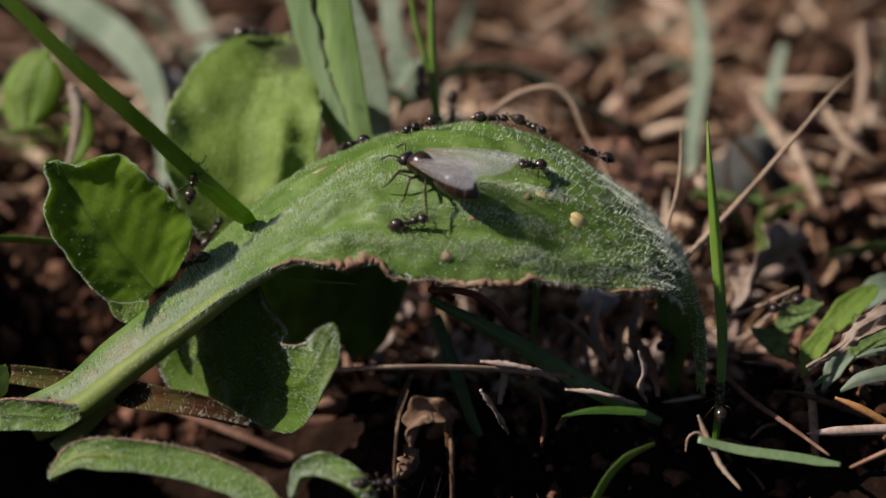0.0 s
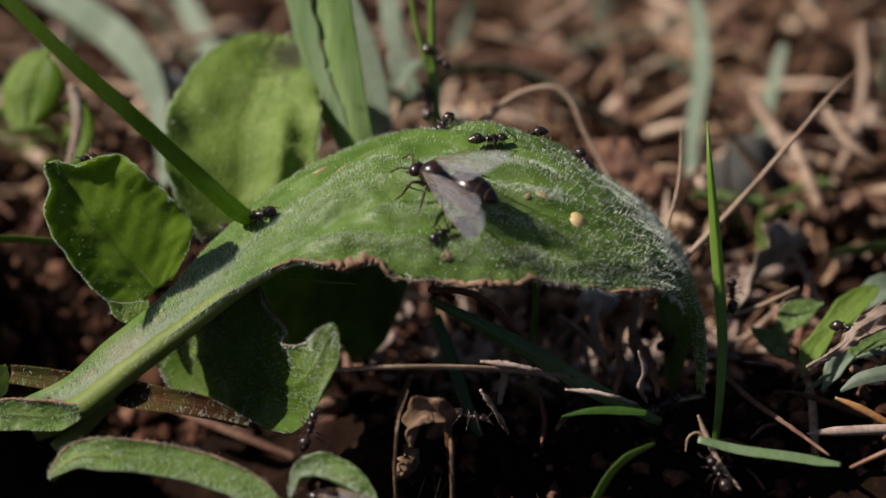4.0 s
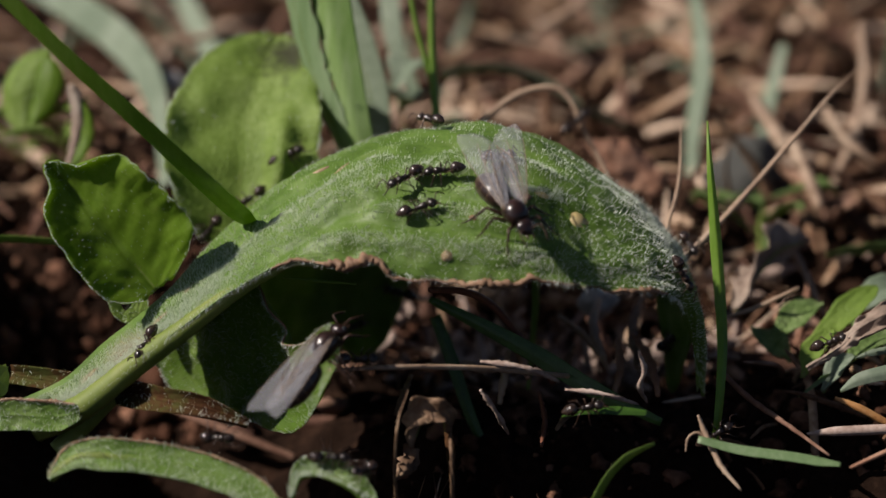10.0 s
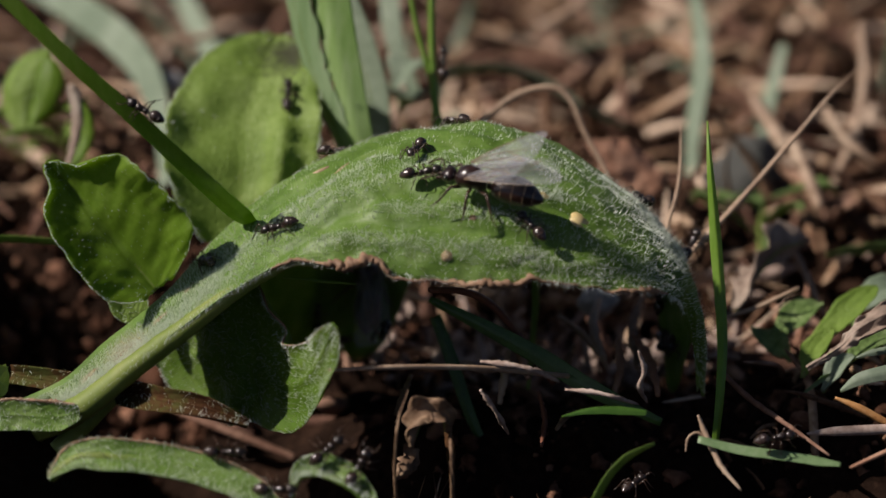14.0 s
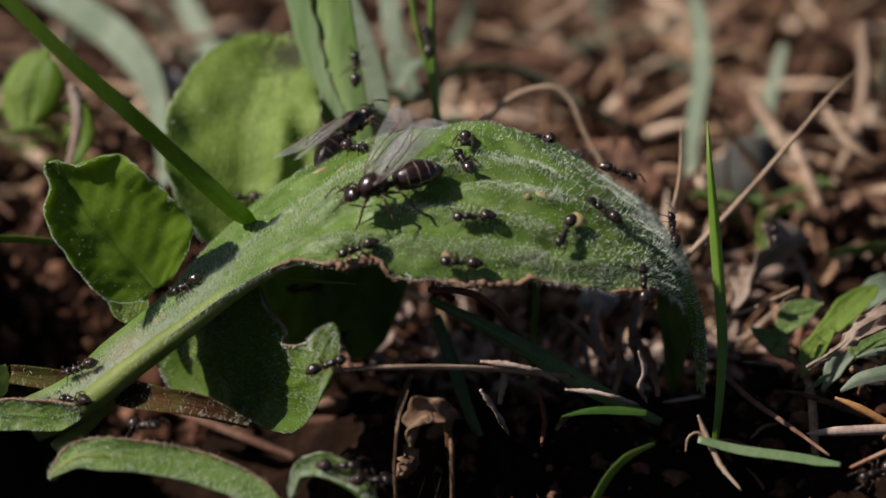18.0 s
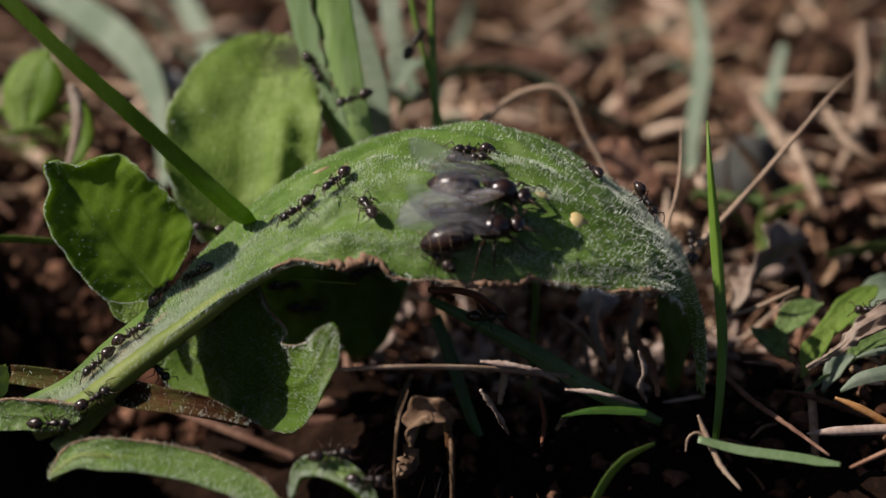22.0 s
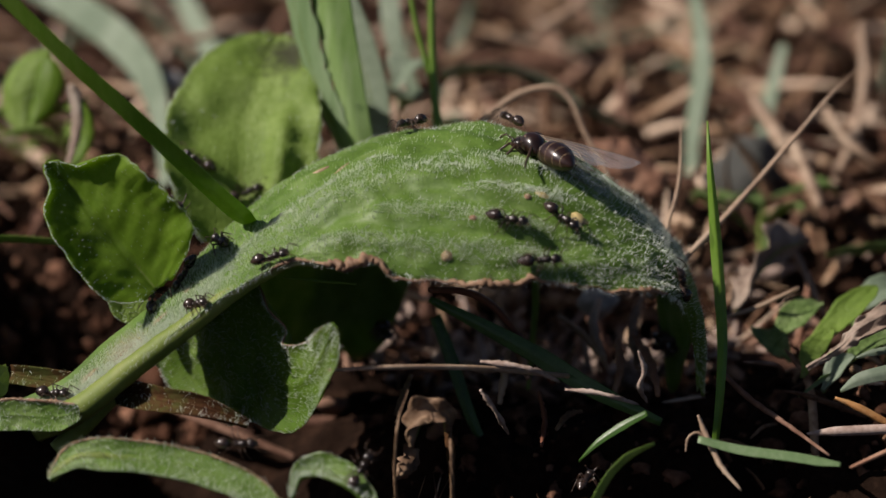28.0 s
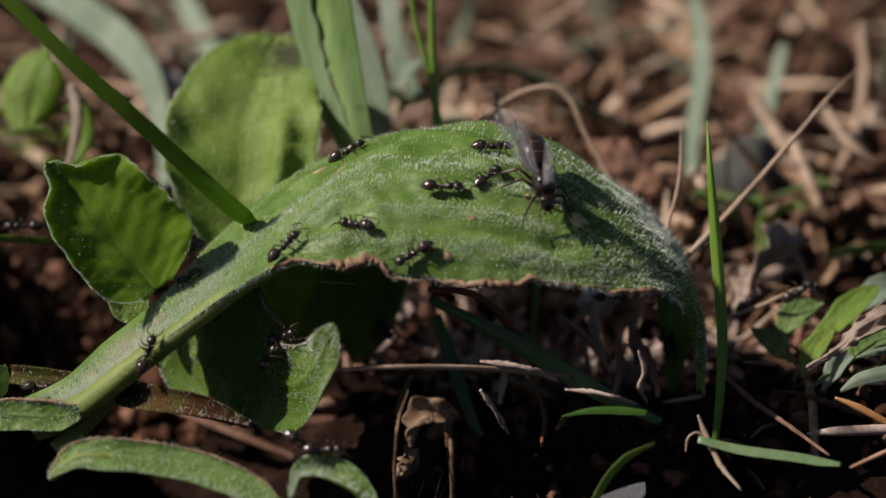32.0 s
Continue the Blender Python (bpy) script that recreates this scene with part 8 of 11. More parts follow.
    carry(ants.pop(), [(0,35.8,10.3,4.7,-46,15,-164), (1,35.8,10.3,4.7,-46,15,-164), (2,35.1,10.8,4.7,-62,14,-161), (2.5,33.8,10,3.8,-32,38,-136), (2.75,33.2,9.8,3.4,27,41,-52), (3,32.5,9.6,3.1,48,0,0), (3.25,32,10.2,3.6,38,-31,33), (3.5,31.4,10.8,4.2,1,-48,87), (4,29.6,6.9,7.1,14,-40,86), (4.5,27.4,-3.3,12.6,-2,-44,83), (5,26.3,-2.2,13.6,4,-43,80), (5.5,26.3,10.8,10.5,24,-50,75), (5.75,25.1,6.2,12.8,37,-4,31), (6,23.8,1.6,15.1,12,38,-14), (6.33,23.5,1.4,15.3,36,9,43), (6.67,23.1,1.3,15.4,27,-25,92), (7,22.7,1.2,15.6,-13,-36,161), (7.5,23.3,0.8,15.1,-19,-51,176), (8,25.7,11,10.8,-27,-48,138), (8.33,25.7,11.1,10.9,27,-49,55), (8.67,25.7,11.3,11.1,44,-17,4), (9,25.6,11.5,11.2,31,15,-38), (10,25.9,11.1,10.8,24,13,-72), (11,25.9,11.2,10.9,23,24,-65), (12,25.8,11.1,10.9,24,40,-52), (13,25.9,11,10.9,25,48,-43), (13.5,25.9,11.1,11,38,4,7), (14,26,11.2,11.1,12,-35,57), (14.5,25.4,11.4,11.6,30,-41,59), (15,25.4,12,11.5,3,-34,70), (15.25,24.1,6.3,14,34,-47,92), (15.5,22.9,0.5,16.4,67,-66,105), (16,22.5,0.2,16.8,60,-65,112), (16.5,22.2,0.1,17.1,54,-65,118), (16.75,23,5.9,15.2,22,-53,107), (17,23.9,11.6,13.3,-7,-46,90), (18,22,-0.3,17,57,-41,98), (18.5,21.9,0.2,17,49,-64,123), (19,21.8,-0.5,17.1,55,-38,97), (19.5,21.8,2,16.5,53,-65,124), (20,21.6,0.7,17,49,-64,125), (21,21.8,-0.7,17.6,-4,-43,-172), (21.25,22.1,0.2,17.3,67,-64,101), (21.33,22.5,0.1,16.8,59,-23,74), (21.42,22.9,0,16.3,35,11,43), (21.5,23.2,-0.1,15.8,-7,23,-3), (21.62,24.2,5.6,13.7,21,2,24), (21.75,25.2,11.3,11.6,39,-28,41), (22,25.8,11.1,10.9,2,-46,90), (22.5,23.2,0.7,15.2,22,-34,122), (23,22,1.1,16,-34,-34,-169), (23.5,22.3,1,15.8,-35,9,-109), (24,22.6,0.9,15.5,6,27,-36), (24.33,22.2,-0.9,16,28,9,22), (24.67,21.4,-3.5,17,51,-17,78), (24.84,21.2,-4,17,38,-44,119), (25,21.1,-4.6,17,-4,-51,-175), (25.12,21.2,-7.4,16.5,-21,-25,-166), (25.25,22,-1,12.8,-33,1,-135), (26,22.4,6.7,2.1,-87,2,-85), (26.22,22.4,6.6,2.2,-108,49,-94), (26.45,22.5,6.4,2.3,-37,111,-13), (26.67,22.6,6.3,2.3,99,26,133), (27.33,22.6,6.1,2.2,84,-4,136), (28,22.4,7,2,87,-2,100), (28.19,22.1,6.8,4.8,106,-70,93), (28.38,21.9,6.7,7.5,-91,-41,-61), (28.5,21.5,5.2,9.7,170,-74,3), (28.63,21.2,3.8,11.9,85,-37,52), (28.75,20.9,2.4,14.1,48,4,35), (29,20,0.1,18.8,19,45,-25), (30,20.2,0,18.8,40,35,18), (30.25,20.8,1.9,15.1,5,51,-32), (30.68,21.6,4.3,8.6,-54,34,-72), (31.1,22.4,6.7,2.1,-87,2,-81), (32,22.4,6.7,2.1,-87,2,-81)])
    carry(ants.pop(), [(0,44.1,1,6.9,-36,27,156), (0.5,43.2,0.1,6.5,-41,21,-165), (1,42.9,0.2,5.8,-58,25,-162), (1.5,41.3,-0.7,6.1,-77,15,-152), (2,40.3,-0.9,5.6,-57,13,-159), (3,39.7,-0.4,5.8,-71,16,164), (3.25,40,-0.3,5.6,-46,-12,134), (3.5,40.2,-0.2,5.4,-8,-19,93), (3.75,40.6,-0.4,5.7,7,-21,26), (4,41,-0.6,6,15,-8,-38), (4.5,41.1,1,6.5,55,2,16), (5,41.1,0.4,7.6,78,7,47), (5.5,42,1.9,7.1,56,0,46), (5.75,42.9,2.2,7.3,54,-7,5), (6,43.8,2.5,7.5,57,-13,-38), (6.33,43.8,2.5,7.6,22,-54,18), (6.67,43.8,2.6,7.6,-46,-36,104), (7,43.8,2.7,7.7,-55,13,141), (7.5,41.6,0.2,6.1,-18,11,-169), (7.67,41,-0.2,5.9,-7,-33,152), (7.83,40.3,-0.7,5.7,49,-48,76), (8,39.6,-1.2,5.5,84,-14,20), (8.5,39.2,-1.3,4.8,75,-16,14), (9,38.6,-2,4.3,64,-15,16), (9.5,39.1,-1.9,4.5,28,-24,-8), (10,39.3,-0.9,4.9,33,-25,-12), (11,39.8,-0.9,5.4,47,-13,21), (11.25,38.4,-0.1,5.5,22,-44,68), (11.5,36.9,0.8,5.6,-29,-41,138), (12,34,2.5,5.7,-33,-39,142), (12.5,32.1,10.4,3.5,-44,-39,151), (13,28.2,5.9,6,-39,-34,149), (13.25,27,4.5,7.2,-67,-16,127), (13.5,25.9,3.2,8.4,-99,-11,100), (13.62,23.5,-4.2,11.2,-31,-17,110), (13.75,21.1,-11.6,14,40,-28,108), (13.88,21.2,-2.1,10.6,53,-57,122), (14,21.4,7.4,7.2,-135,-92,-26), (14.25,22.2,8.3,7,50,-59,86), (14.5,23,9.2,6.7,16,-39,49), (15,22.6,4.6,9.1,43,-40,50), (15.5,22.8,2.3,10.5,48,-40,51), (16,21.8,-8.5,15.3,72,-41,63), (16.5,22.2,-8.2,15.6,72,-46,66), (17,22.9,-5.4,14.6,44,-53,123), (17.5,18.9,-7.8,18.3,-11,-42,178), (18,15,-7,20.9,-2,-28,154), (18.5,11.1,-5.3,23.2,-5,-24,157), (19,7.2,-1.4,25,-12,-9,-137), (19.5,6.5,-1.2,25,-6,-11,-172), (20,5,-1.5,25.2,-9,-14,-151), (21,4.6,-1.9,25.2,-9,-14,-144), (21.12,4.4,-2.3,25.3,-8,-17,178), (21.25,4.2,-2.8,25.3,-6,-19,140), (21.5,3.7,-3.4,25.3,2,-11,87), (21.75,3.2,-3.8,25.3,11,-15,37), (22,2.7,-4.1,25.1,15,-6,-14), (22.25,2.8,-4.3,25,15,-30,27), (22.5,2.8,-4.5,24.8,3,-40,77), (22.75,2.7,-5,24.5,-14,-37,130), (22.83,2.7,-5.2,24.4,16,-34,65), (22.92,2.7,-5.4,24.3,27,-12,14), (23,2.7,-5.5,24.2,17,10,-33), (23.25,2.7,-6.7,23.9,5,34,-84), (23.5,2.8,-7.9,23.5,-26,37,-148), (23.75,2.4,-8.4,22.5,-32,3,-166), (23.88,2.3,-8.9,22.1,-5,33,-101), (24,2.3,-9.5,21.7,35,18,-27), (24.17,2,-9.3,21.9,13,40,-80), (24.33,1.6,-9.1,22,-24,34,-145), (24.5,1.3,-8.9,22.2,-36,7,168), (24.75,0.8,-8.6,22.3,-15,-29,103), (25,0.3,-8.3,22.3,29,-19,24), (25.12,0.5,-8.2,22.4,39,24,-25), (25.25,0.6,-8.1,22.5,-3,54,-101), (25.5,0.9,-8.5,22.3,32,38,-34), (26,1.9,-8.9,22.2,33,33,-29), (26.5,2.9,-9.4,22,32,25,-31), (27,4.1,-9.9,21.8,32,15,-34), (27.5,5,-10.1,21.7,36,15,-23), (28,6.2,-10.3,21.4,40,10,-7), (28.5,6.5,-12.3,18.9,37,44,-41), (28.75,7,-12.9,17.5,55,17,-19), (29,7.3,-13.4,16.3,84,-13,-6), (29.5,7.6,-13.1,16.9,46,-39,35), (30,7.8,-12.7,18.1,-9,-56,103), (30.5,6.8,-12.7,18.5,44,-20,38), (31,6.2,-12.1,19.1,53,9,-5), (31.25,3.7,-12.1,19.1,37,-36,43), (31.5,1.9,-12.2,19,-40,-36,138), (31.75,-0.2,-12.1,18.9,8,-51,75), (31.88,-1.5,-12,18.8,-50,-24,153), (32,-2.8,-11.9,18.6,-52,28,-167)])
    carry(ants.pop(), [(0,-6.3,-23.8,0.2,40,3,10), (0.25,-7.3,-23.3,0.8,31,-35,45), (0.5,-8.3,-22.8,1.4,-19,-53,114), (0.75,-9.3,-22.3,1.9,56,-48,25), (1,-10.2,-21.7,2.5,75,-4,-12), (2,-10.2,-21.7,2.5,75,-4,-12), (2.25,-10.1,-23.2,1.3,72,36,-24), (2.62,-9.8,-25.4,-0.6,28,27,-63), (3,-9.5,-27.6,-2.4,0,0,-86), (4,-9.5,-27.6,-2.4,0,0,-141), (5,-9.5,-27.6,-2.4,0,0,165), (6,-9.5,-27.6,-2.4,0,0,110), (6.38,-10.9,-25.5,-1.1,16,-29,78), (6.75,-12.2,-23.3,0.2,52,-41,29), (7,-13.1,-21.9,1.1,62,1,2), (7.25,-13.2,-21.5,2.3,65,-39,14), (7.5,-13.3,-21.1,3.5,41,-77,49), (8,-13.4,-16.6,3.3,-30,-38,90), (8.25,-12.7,-17.9,3.1,34,-37,12), (8.5,-11.9,-19.1,3,59,7,-30), (9,-10.5,-21.6,2.6,73,-14,-10), (10,-10.2,-21.7,2.4,74,-5,-14), (10.25,-11.4,-21.6,2,50,52,-39), (10.5,-12.6,-21.5,1.7,-60,51,-151), (11,-14.6,-22.2,0.9,-21,31,-133), (11.5,-16.7,-22.2,0.6,-46,37,-153), (12,-18.9,-23,0,-6,34,-90), (13,-19.4,-23.1,0,5,33,-70), (13.5,-17.4,-22.9,-0.2,45,16,-11), (14,-15.4,-23,-0.5,58,0,-1), (14.25,-13.9,-24.1,-1,57,14,-11), (15,-9.5,-27.6,-2.4,0,0,-58), (15.67,-9.5,-27.6,-2.4,0,0,-8), (16.33,-9.5,-27.6,-2.4,0,0,42), (17,-9.5,-27.6,-2.4,0,0,93), (17.75,-10.5,-18.6,5.8,17,-28,50), (18,-10.8,-15.6,8.5,29,-15,17), (18.5,-10.9,-16.3,8.6,69,-41,-48), (19,-11.8,-15.4,7.3,17,-61,7), (19.5,-10.4,-16.6,8.4,55,-32,-28), (20,-9.6,-15.1,8.5,63,-17,11), (20.5,-9.2,-12.8,13.9,29,-67,59), (21,-9.2,-10.8,19.1,-42,-20,139), (21.12,-9,-6.9,17.5,6,-56,89), (21.25,-8.7,-3,15.9,77,-36,16), (21.5,-8.6,4.5,12.6,92,26,11), (21.67,-8.3,9,10.2,34,12,-3), (21.83,-8.1,13.5,7.8,-18,-6,1), (22,-7.8,18,5.4,-74,-14,18), (22.5,-8,17.9,5.5,-74,-9,18), (23,-8.1,17.8,5.5,-75,-2,21), (23.5,-8.3,17.7,5.5,-75,2,22), (24,-8.5,17.5,5.7,-76,7,21), (24.17,-8,13,7.9,-26,1,29), (24.33,-7.6,8.4,10,23,-10,28), (24.5,-7.1,3.9,12.2,74,-16,20), (25,-4.9,-11.7,18.5,51,-8,4), (25.25,-5.4,-6.7,14.2,32,32,-31), (26,-6.1,8.1,2.1,0,0,-93), (27,8.2,7.3,2.1,-43,-6,-74), (28,22.5,6.5,2.1,-86,2,-57), (28.38,24,3.8,1.2,-94,-7,-36), (28.5,24.3,0.8,2,-140,-35,-31), (28.63,24.6,-2.2,2.8,154,-47,2), (28.75,24.9,-5.2,3.6,93,-29,30), (29,26.3,-8.5,3.2,-5,-50,90), (29.5,28.6,4.3,2.9,12,-48,78), (30,30.8,17.1,2.7,10,-48,90), (31,30.9,17.3,2.9,24,-46,90), (31.5,32.1,17.3,2.9,41,-47,44), (32,32.5,16.8,3.5,98,-15,38)])
    carry(ants.pop(), [(0,27,-9.2,2.2,3,-48,90), (0.5,26.8,-9.6,1.1,-3,-48,90), (1,26.4,-10,0.1,5,-49,90), (1.25,26,-13.9,0.7,45,-18,11), (1.5,25.6,-17.8,1.4,29,24,-45), (1.75,25.7,-17.6,0.4,39,-13,-6), (2,25.7,-17.5,-0.6,18,-47,45), (2.5,26.3,-18.1,-1.2,21,-46,45), (3,27,-18.5,-1.9,22,-47,45), (3.5,26.7,-18.2,-1.6,-42,-39,122), (4,26.2,-18.2,-1.3,-32,-39,124), (4.5,26,-17.9,-1.1,-41,-35,122), (5,25.9,-17.6,-0.9,-51,-29,120), (5.5,25.4,-17.5,-0.7,-41,-30,122), (6,24.6,-17.8,-0.3,3,-36,90), (6.5,25,-16.8,0.2,-10,-49,90), (7,25.1,-16.4,0.7,-8,-47,90), (7.5,25,-17.1,1.7,-7,-47,90), (8,25.1,-15.8,1.8,-7,-44,90), (8.5,25.2,-16.8,2.1,7,-36,74), (9,25.4,-16.9,2,14,-31,60), (9.5,26.4,-10.2,-0.8,36,-36,32), (10,26.8,-10.3,-0.8,41,-27,13), (10.5,26.9,-10.1,-0.9,48,-13,9), (11,26.3,-17.2,1.9,30,0,-1), (11.5,26.9,-17.1,2.2,38,-8,6), (12,27.6,-16.7,2.1,33,-14,19), (13,28.1,-17.2,2,34,-14,19), (13.5,29.8,-17.2,2,43,0,3), (14,31.6,-16.8,1.6,36,-6,12), (14.5,32.7,-17,1.4,36,4,-4), (15,33.9,-17.3,1.3,35,3,-10), (15.5,35,-17.7,1.2,35,2,-12), (16,36,-18.1,1.2,35,3,-12), (16.5,37,-18.6,1.1,35,5,-8), (17,38,-18.8,1.2,52,1,1), (17.5,39.3,-19.6,0.4,24,29,-47), (17.75,39.8,-20,0.1,-17,36,-107), (18,40.4,-20.4,-0.2,-45,11,-155), (18.33,40.4,-20.3,-0.1,-21,42,-105), (18.67,40.4,-20.2,-0.1,28,38,-34), (19,40.4,-20.1,-0,46,4,11), (19.25,42.4,-14.5,0.4,42,-21,36), (20.1,50.4,8.1,2.1,0,0,76), (32,50.4,8.1,2.1,0,0,76)])
    carry(ants.pop(), [(0,4.9,8.5,25.1,-10,9,24), (1,4.9,8.6,25.6,-12,7,10), (1.11,5.1,8.4,25.4,6,9,-41), (1.22,5.4,8.3,25.1,16,23,-90), (1.33,5.7,8.2,24.9,10,40,-146), (1.5,4.7,3.2,25.6,3,-4,-154), (1.75,3.9,1.1,25.5,4,6,158), (2,3,-1,25.4,-2,13,110), (2.33,3.6,-0.9,25.5,-1,-20,117), (2.67,4,-0.7,25.6,5,-15,59), (3,4.4,-0.5,25.6,4,4,11), (3.5,4.4,-0,25.6,3,3,16), (4,4.5,0.5,25.5,3,3,24), (4.5,4.6,0.9,25.5,2,2,28), (5,4.6,1.3,25.6,3,6,44), (5.5,4.9,1.4,25.6,1,-6,27), (5.75,4.6,1.3,25.6,1,-1,-48), (6,4.3,1.1,25.6,-3,0,-122), (6.25,4.1,0.9,25.6,1,-1,-49), (6.5,3.9,0.6,25.7,2,-6,24), (6.67,3.4,0,25.6,1,-4,-26), (6.83,2.9,-0.6,25.5,0,-3,-76), (7,2.5,-1.1,25.5,-2,-3,-126), (7.12,2.7,-1.1,25.4,-1,5,-79), (7.25,3,-1.1,25.3,5,10,-30), (7.5,3.2,-3.2,25.3,2,17,-80), (7.75,3.5,-4.7,25.2,-11,23,-128), (8,3.4,-5.3,24.9,-16,3,-147), (8.16,3.5,-5.1,24.8,-19,-11,176), (8.33,3.7,-5,24.8,-13,-24,136), (8.67,4.1,-4.8,25.1,8,-32,71), (8.84,4.2,-5.1,24.9,-15,-23,135), (9,4.4,-5.3,24.8,-19,-1,-172), (9.33,4.7,-4.7,24.9,-8,-10,138), (9.67,5,-4.1,25,7,-7,87), (10,5.3,-3.5,25.1,14,6,37), (11,5.2,-3,25.2,10,7,69), (11.5,8.2,-5,24.5,19,19,16), (12,11.3,-5.4,23.1,17,18,6), (12.5,14.3,-6.1,21.8,16,19,6), (13,17.4,-4.8,19.9,22,10,28), (13.5,19.7,0.6,19,26,-25,27), (13.62,19.8,3.3,18.4,47,-39,76), (13.75,19.8,6,17.7,45,-61,138), (14,19.7,6.1,17.5,-25,-28,-128), (14.25,21.7,25.4,11.5,-31,-29,-164), (14.5,23.6,44.8,5.6,-35,-32,160), (15,22.8,45.2,6.4,-45,-30,167), (15.5,21.8,45.5,7.4,-65,-32,-166), (16,20.9,45.2,8.3,-60,-29,-163), (16.5,20.2,45.4,8.9,-44,-22,-173), (17,19.4,45.7,9.7,-43,34,-122), (17.5,19.9,45.5,9.1,-57,14,-151), (17.75,18.8,26.5,14.4,-40,29,-80), (18,17.7,7.5,19.7,-19,18,-6), (18.12,19.1,26.2,13.9,-40,33,-78), (18.25,20.5,45,8.1,-62,20,-150), (18.5,20.7,45,7.8,-55,56,-127), (18.75,21,45,7.4,27,66,-35), (19,21.2,45,6.9,60,34,10), (19.5,20.8,3.4,17.1,4,48,18), (19.75,23.3,7.2,13.9,9,32,-25), (20,25.8,11,10.8,24,23,-65), (20.12,24.1,5.4,13.8,-17,26,-87), (20.25,22.4,-0.3,16.8,-56,15,-105), (20.38,22.1,2,16.6,-26,-15,-139), (20.5,21.9,4.2,16.4,19,-18,174), (20.62,22.7,20.4,11.9,-11,9,-147), (20.75,23.5,36.5,7.3,-21,48,-116), (20.88,21.2,21.3,12.9,-24,9,-126), (21,19,6,18.6,-19,-31,-135), (21.25,19.3,6,18.4,-44,-3,-87), (21.5,19.6,6.1,18.2,-40,33,-44), (22,19.6,0.3,19.5,-14,40,-53), (22.25,23.1,0.8,19.7,23,19,-26), (22.5,26.5,1.3,20,46,-11,-17), (23,34,15.4,16,35,-38,54), (23.5,34.1,16.2,17.2,53,-39,53), (24,34.9,16.7,17.9,14,-34,57), (24.5,34.4,16.5,17.4,35,-41,59), (25,34.3,16,16.8,28,-43,65), (25.12,32.9,15.2,14.7,-17,-47,126), (25.25,31.6,14.4,12.6,-45,-24,170), (25.62,27.6,11.9,6.4,-26,-4,-152), (25.75,25.9,10.2,5,18,-16,168), (25.87,24.1,8.5,3.5,60,3,130), (26,22.4,6.7,2.1,89,39,110), (26.34,22.5,6.6,2.1,-66,70,-40), (26.67,22.6,6.5,2,-86,2,-54), (27.33,22.7,6.4,1.9,-86,0,-37), (28,22.5,6.5,2.2,-100,-31,-49), (28.25,25.1,7.6,2.3,-52,-6,-42), (28.5,27.7,8.6,2.4,-2,5,-18), (28.75,30.3,9.7,2.5,48,-6,5), (29,32.5,9.8,3.3,48,0,0), (29.5,33.5,10.4,3.6,64,3,8), (30,34.6,9.9,3.9,48,0,0), (30.5,35.5,10.7,4.6,63,4,10), (31,36.7,9.9,5.2,32,-3,-8), (32,37.2,11.3,6,52,-23,23)])
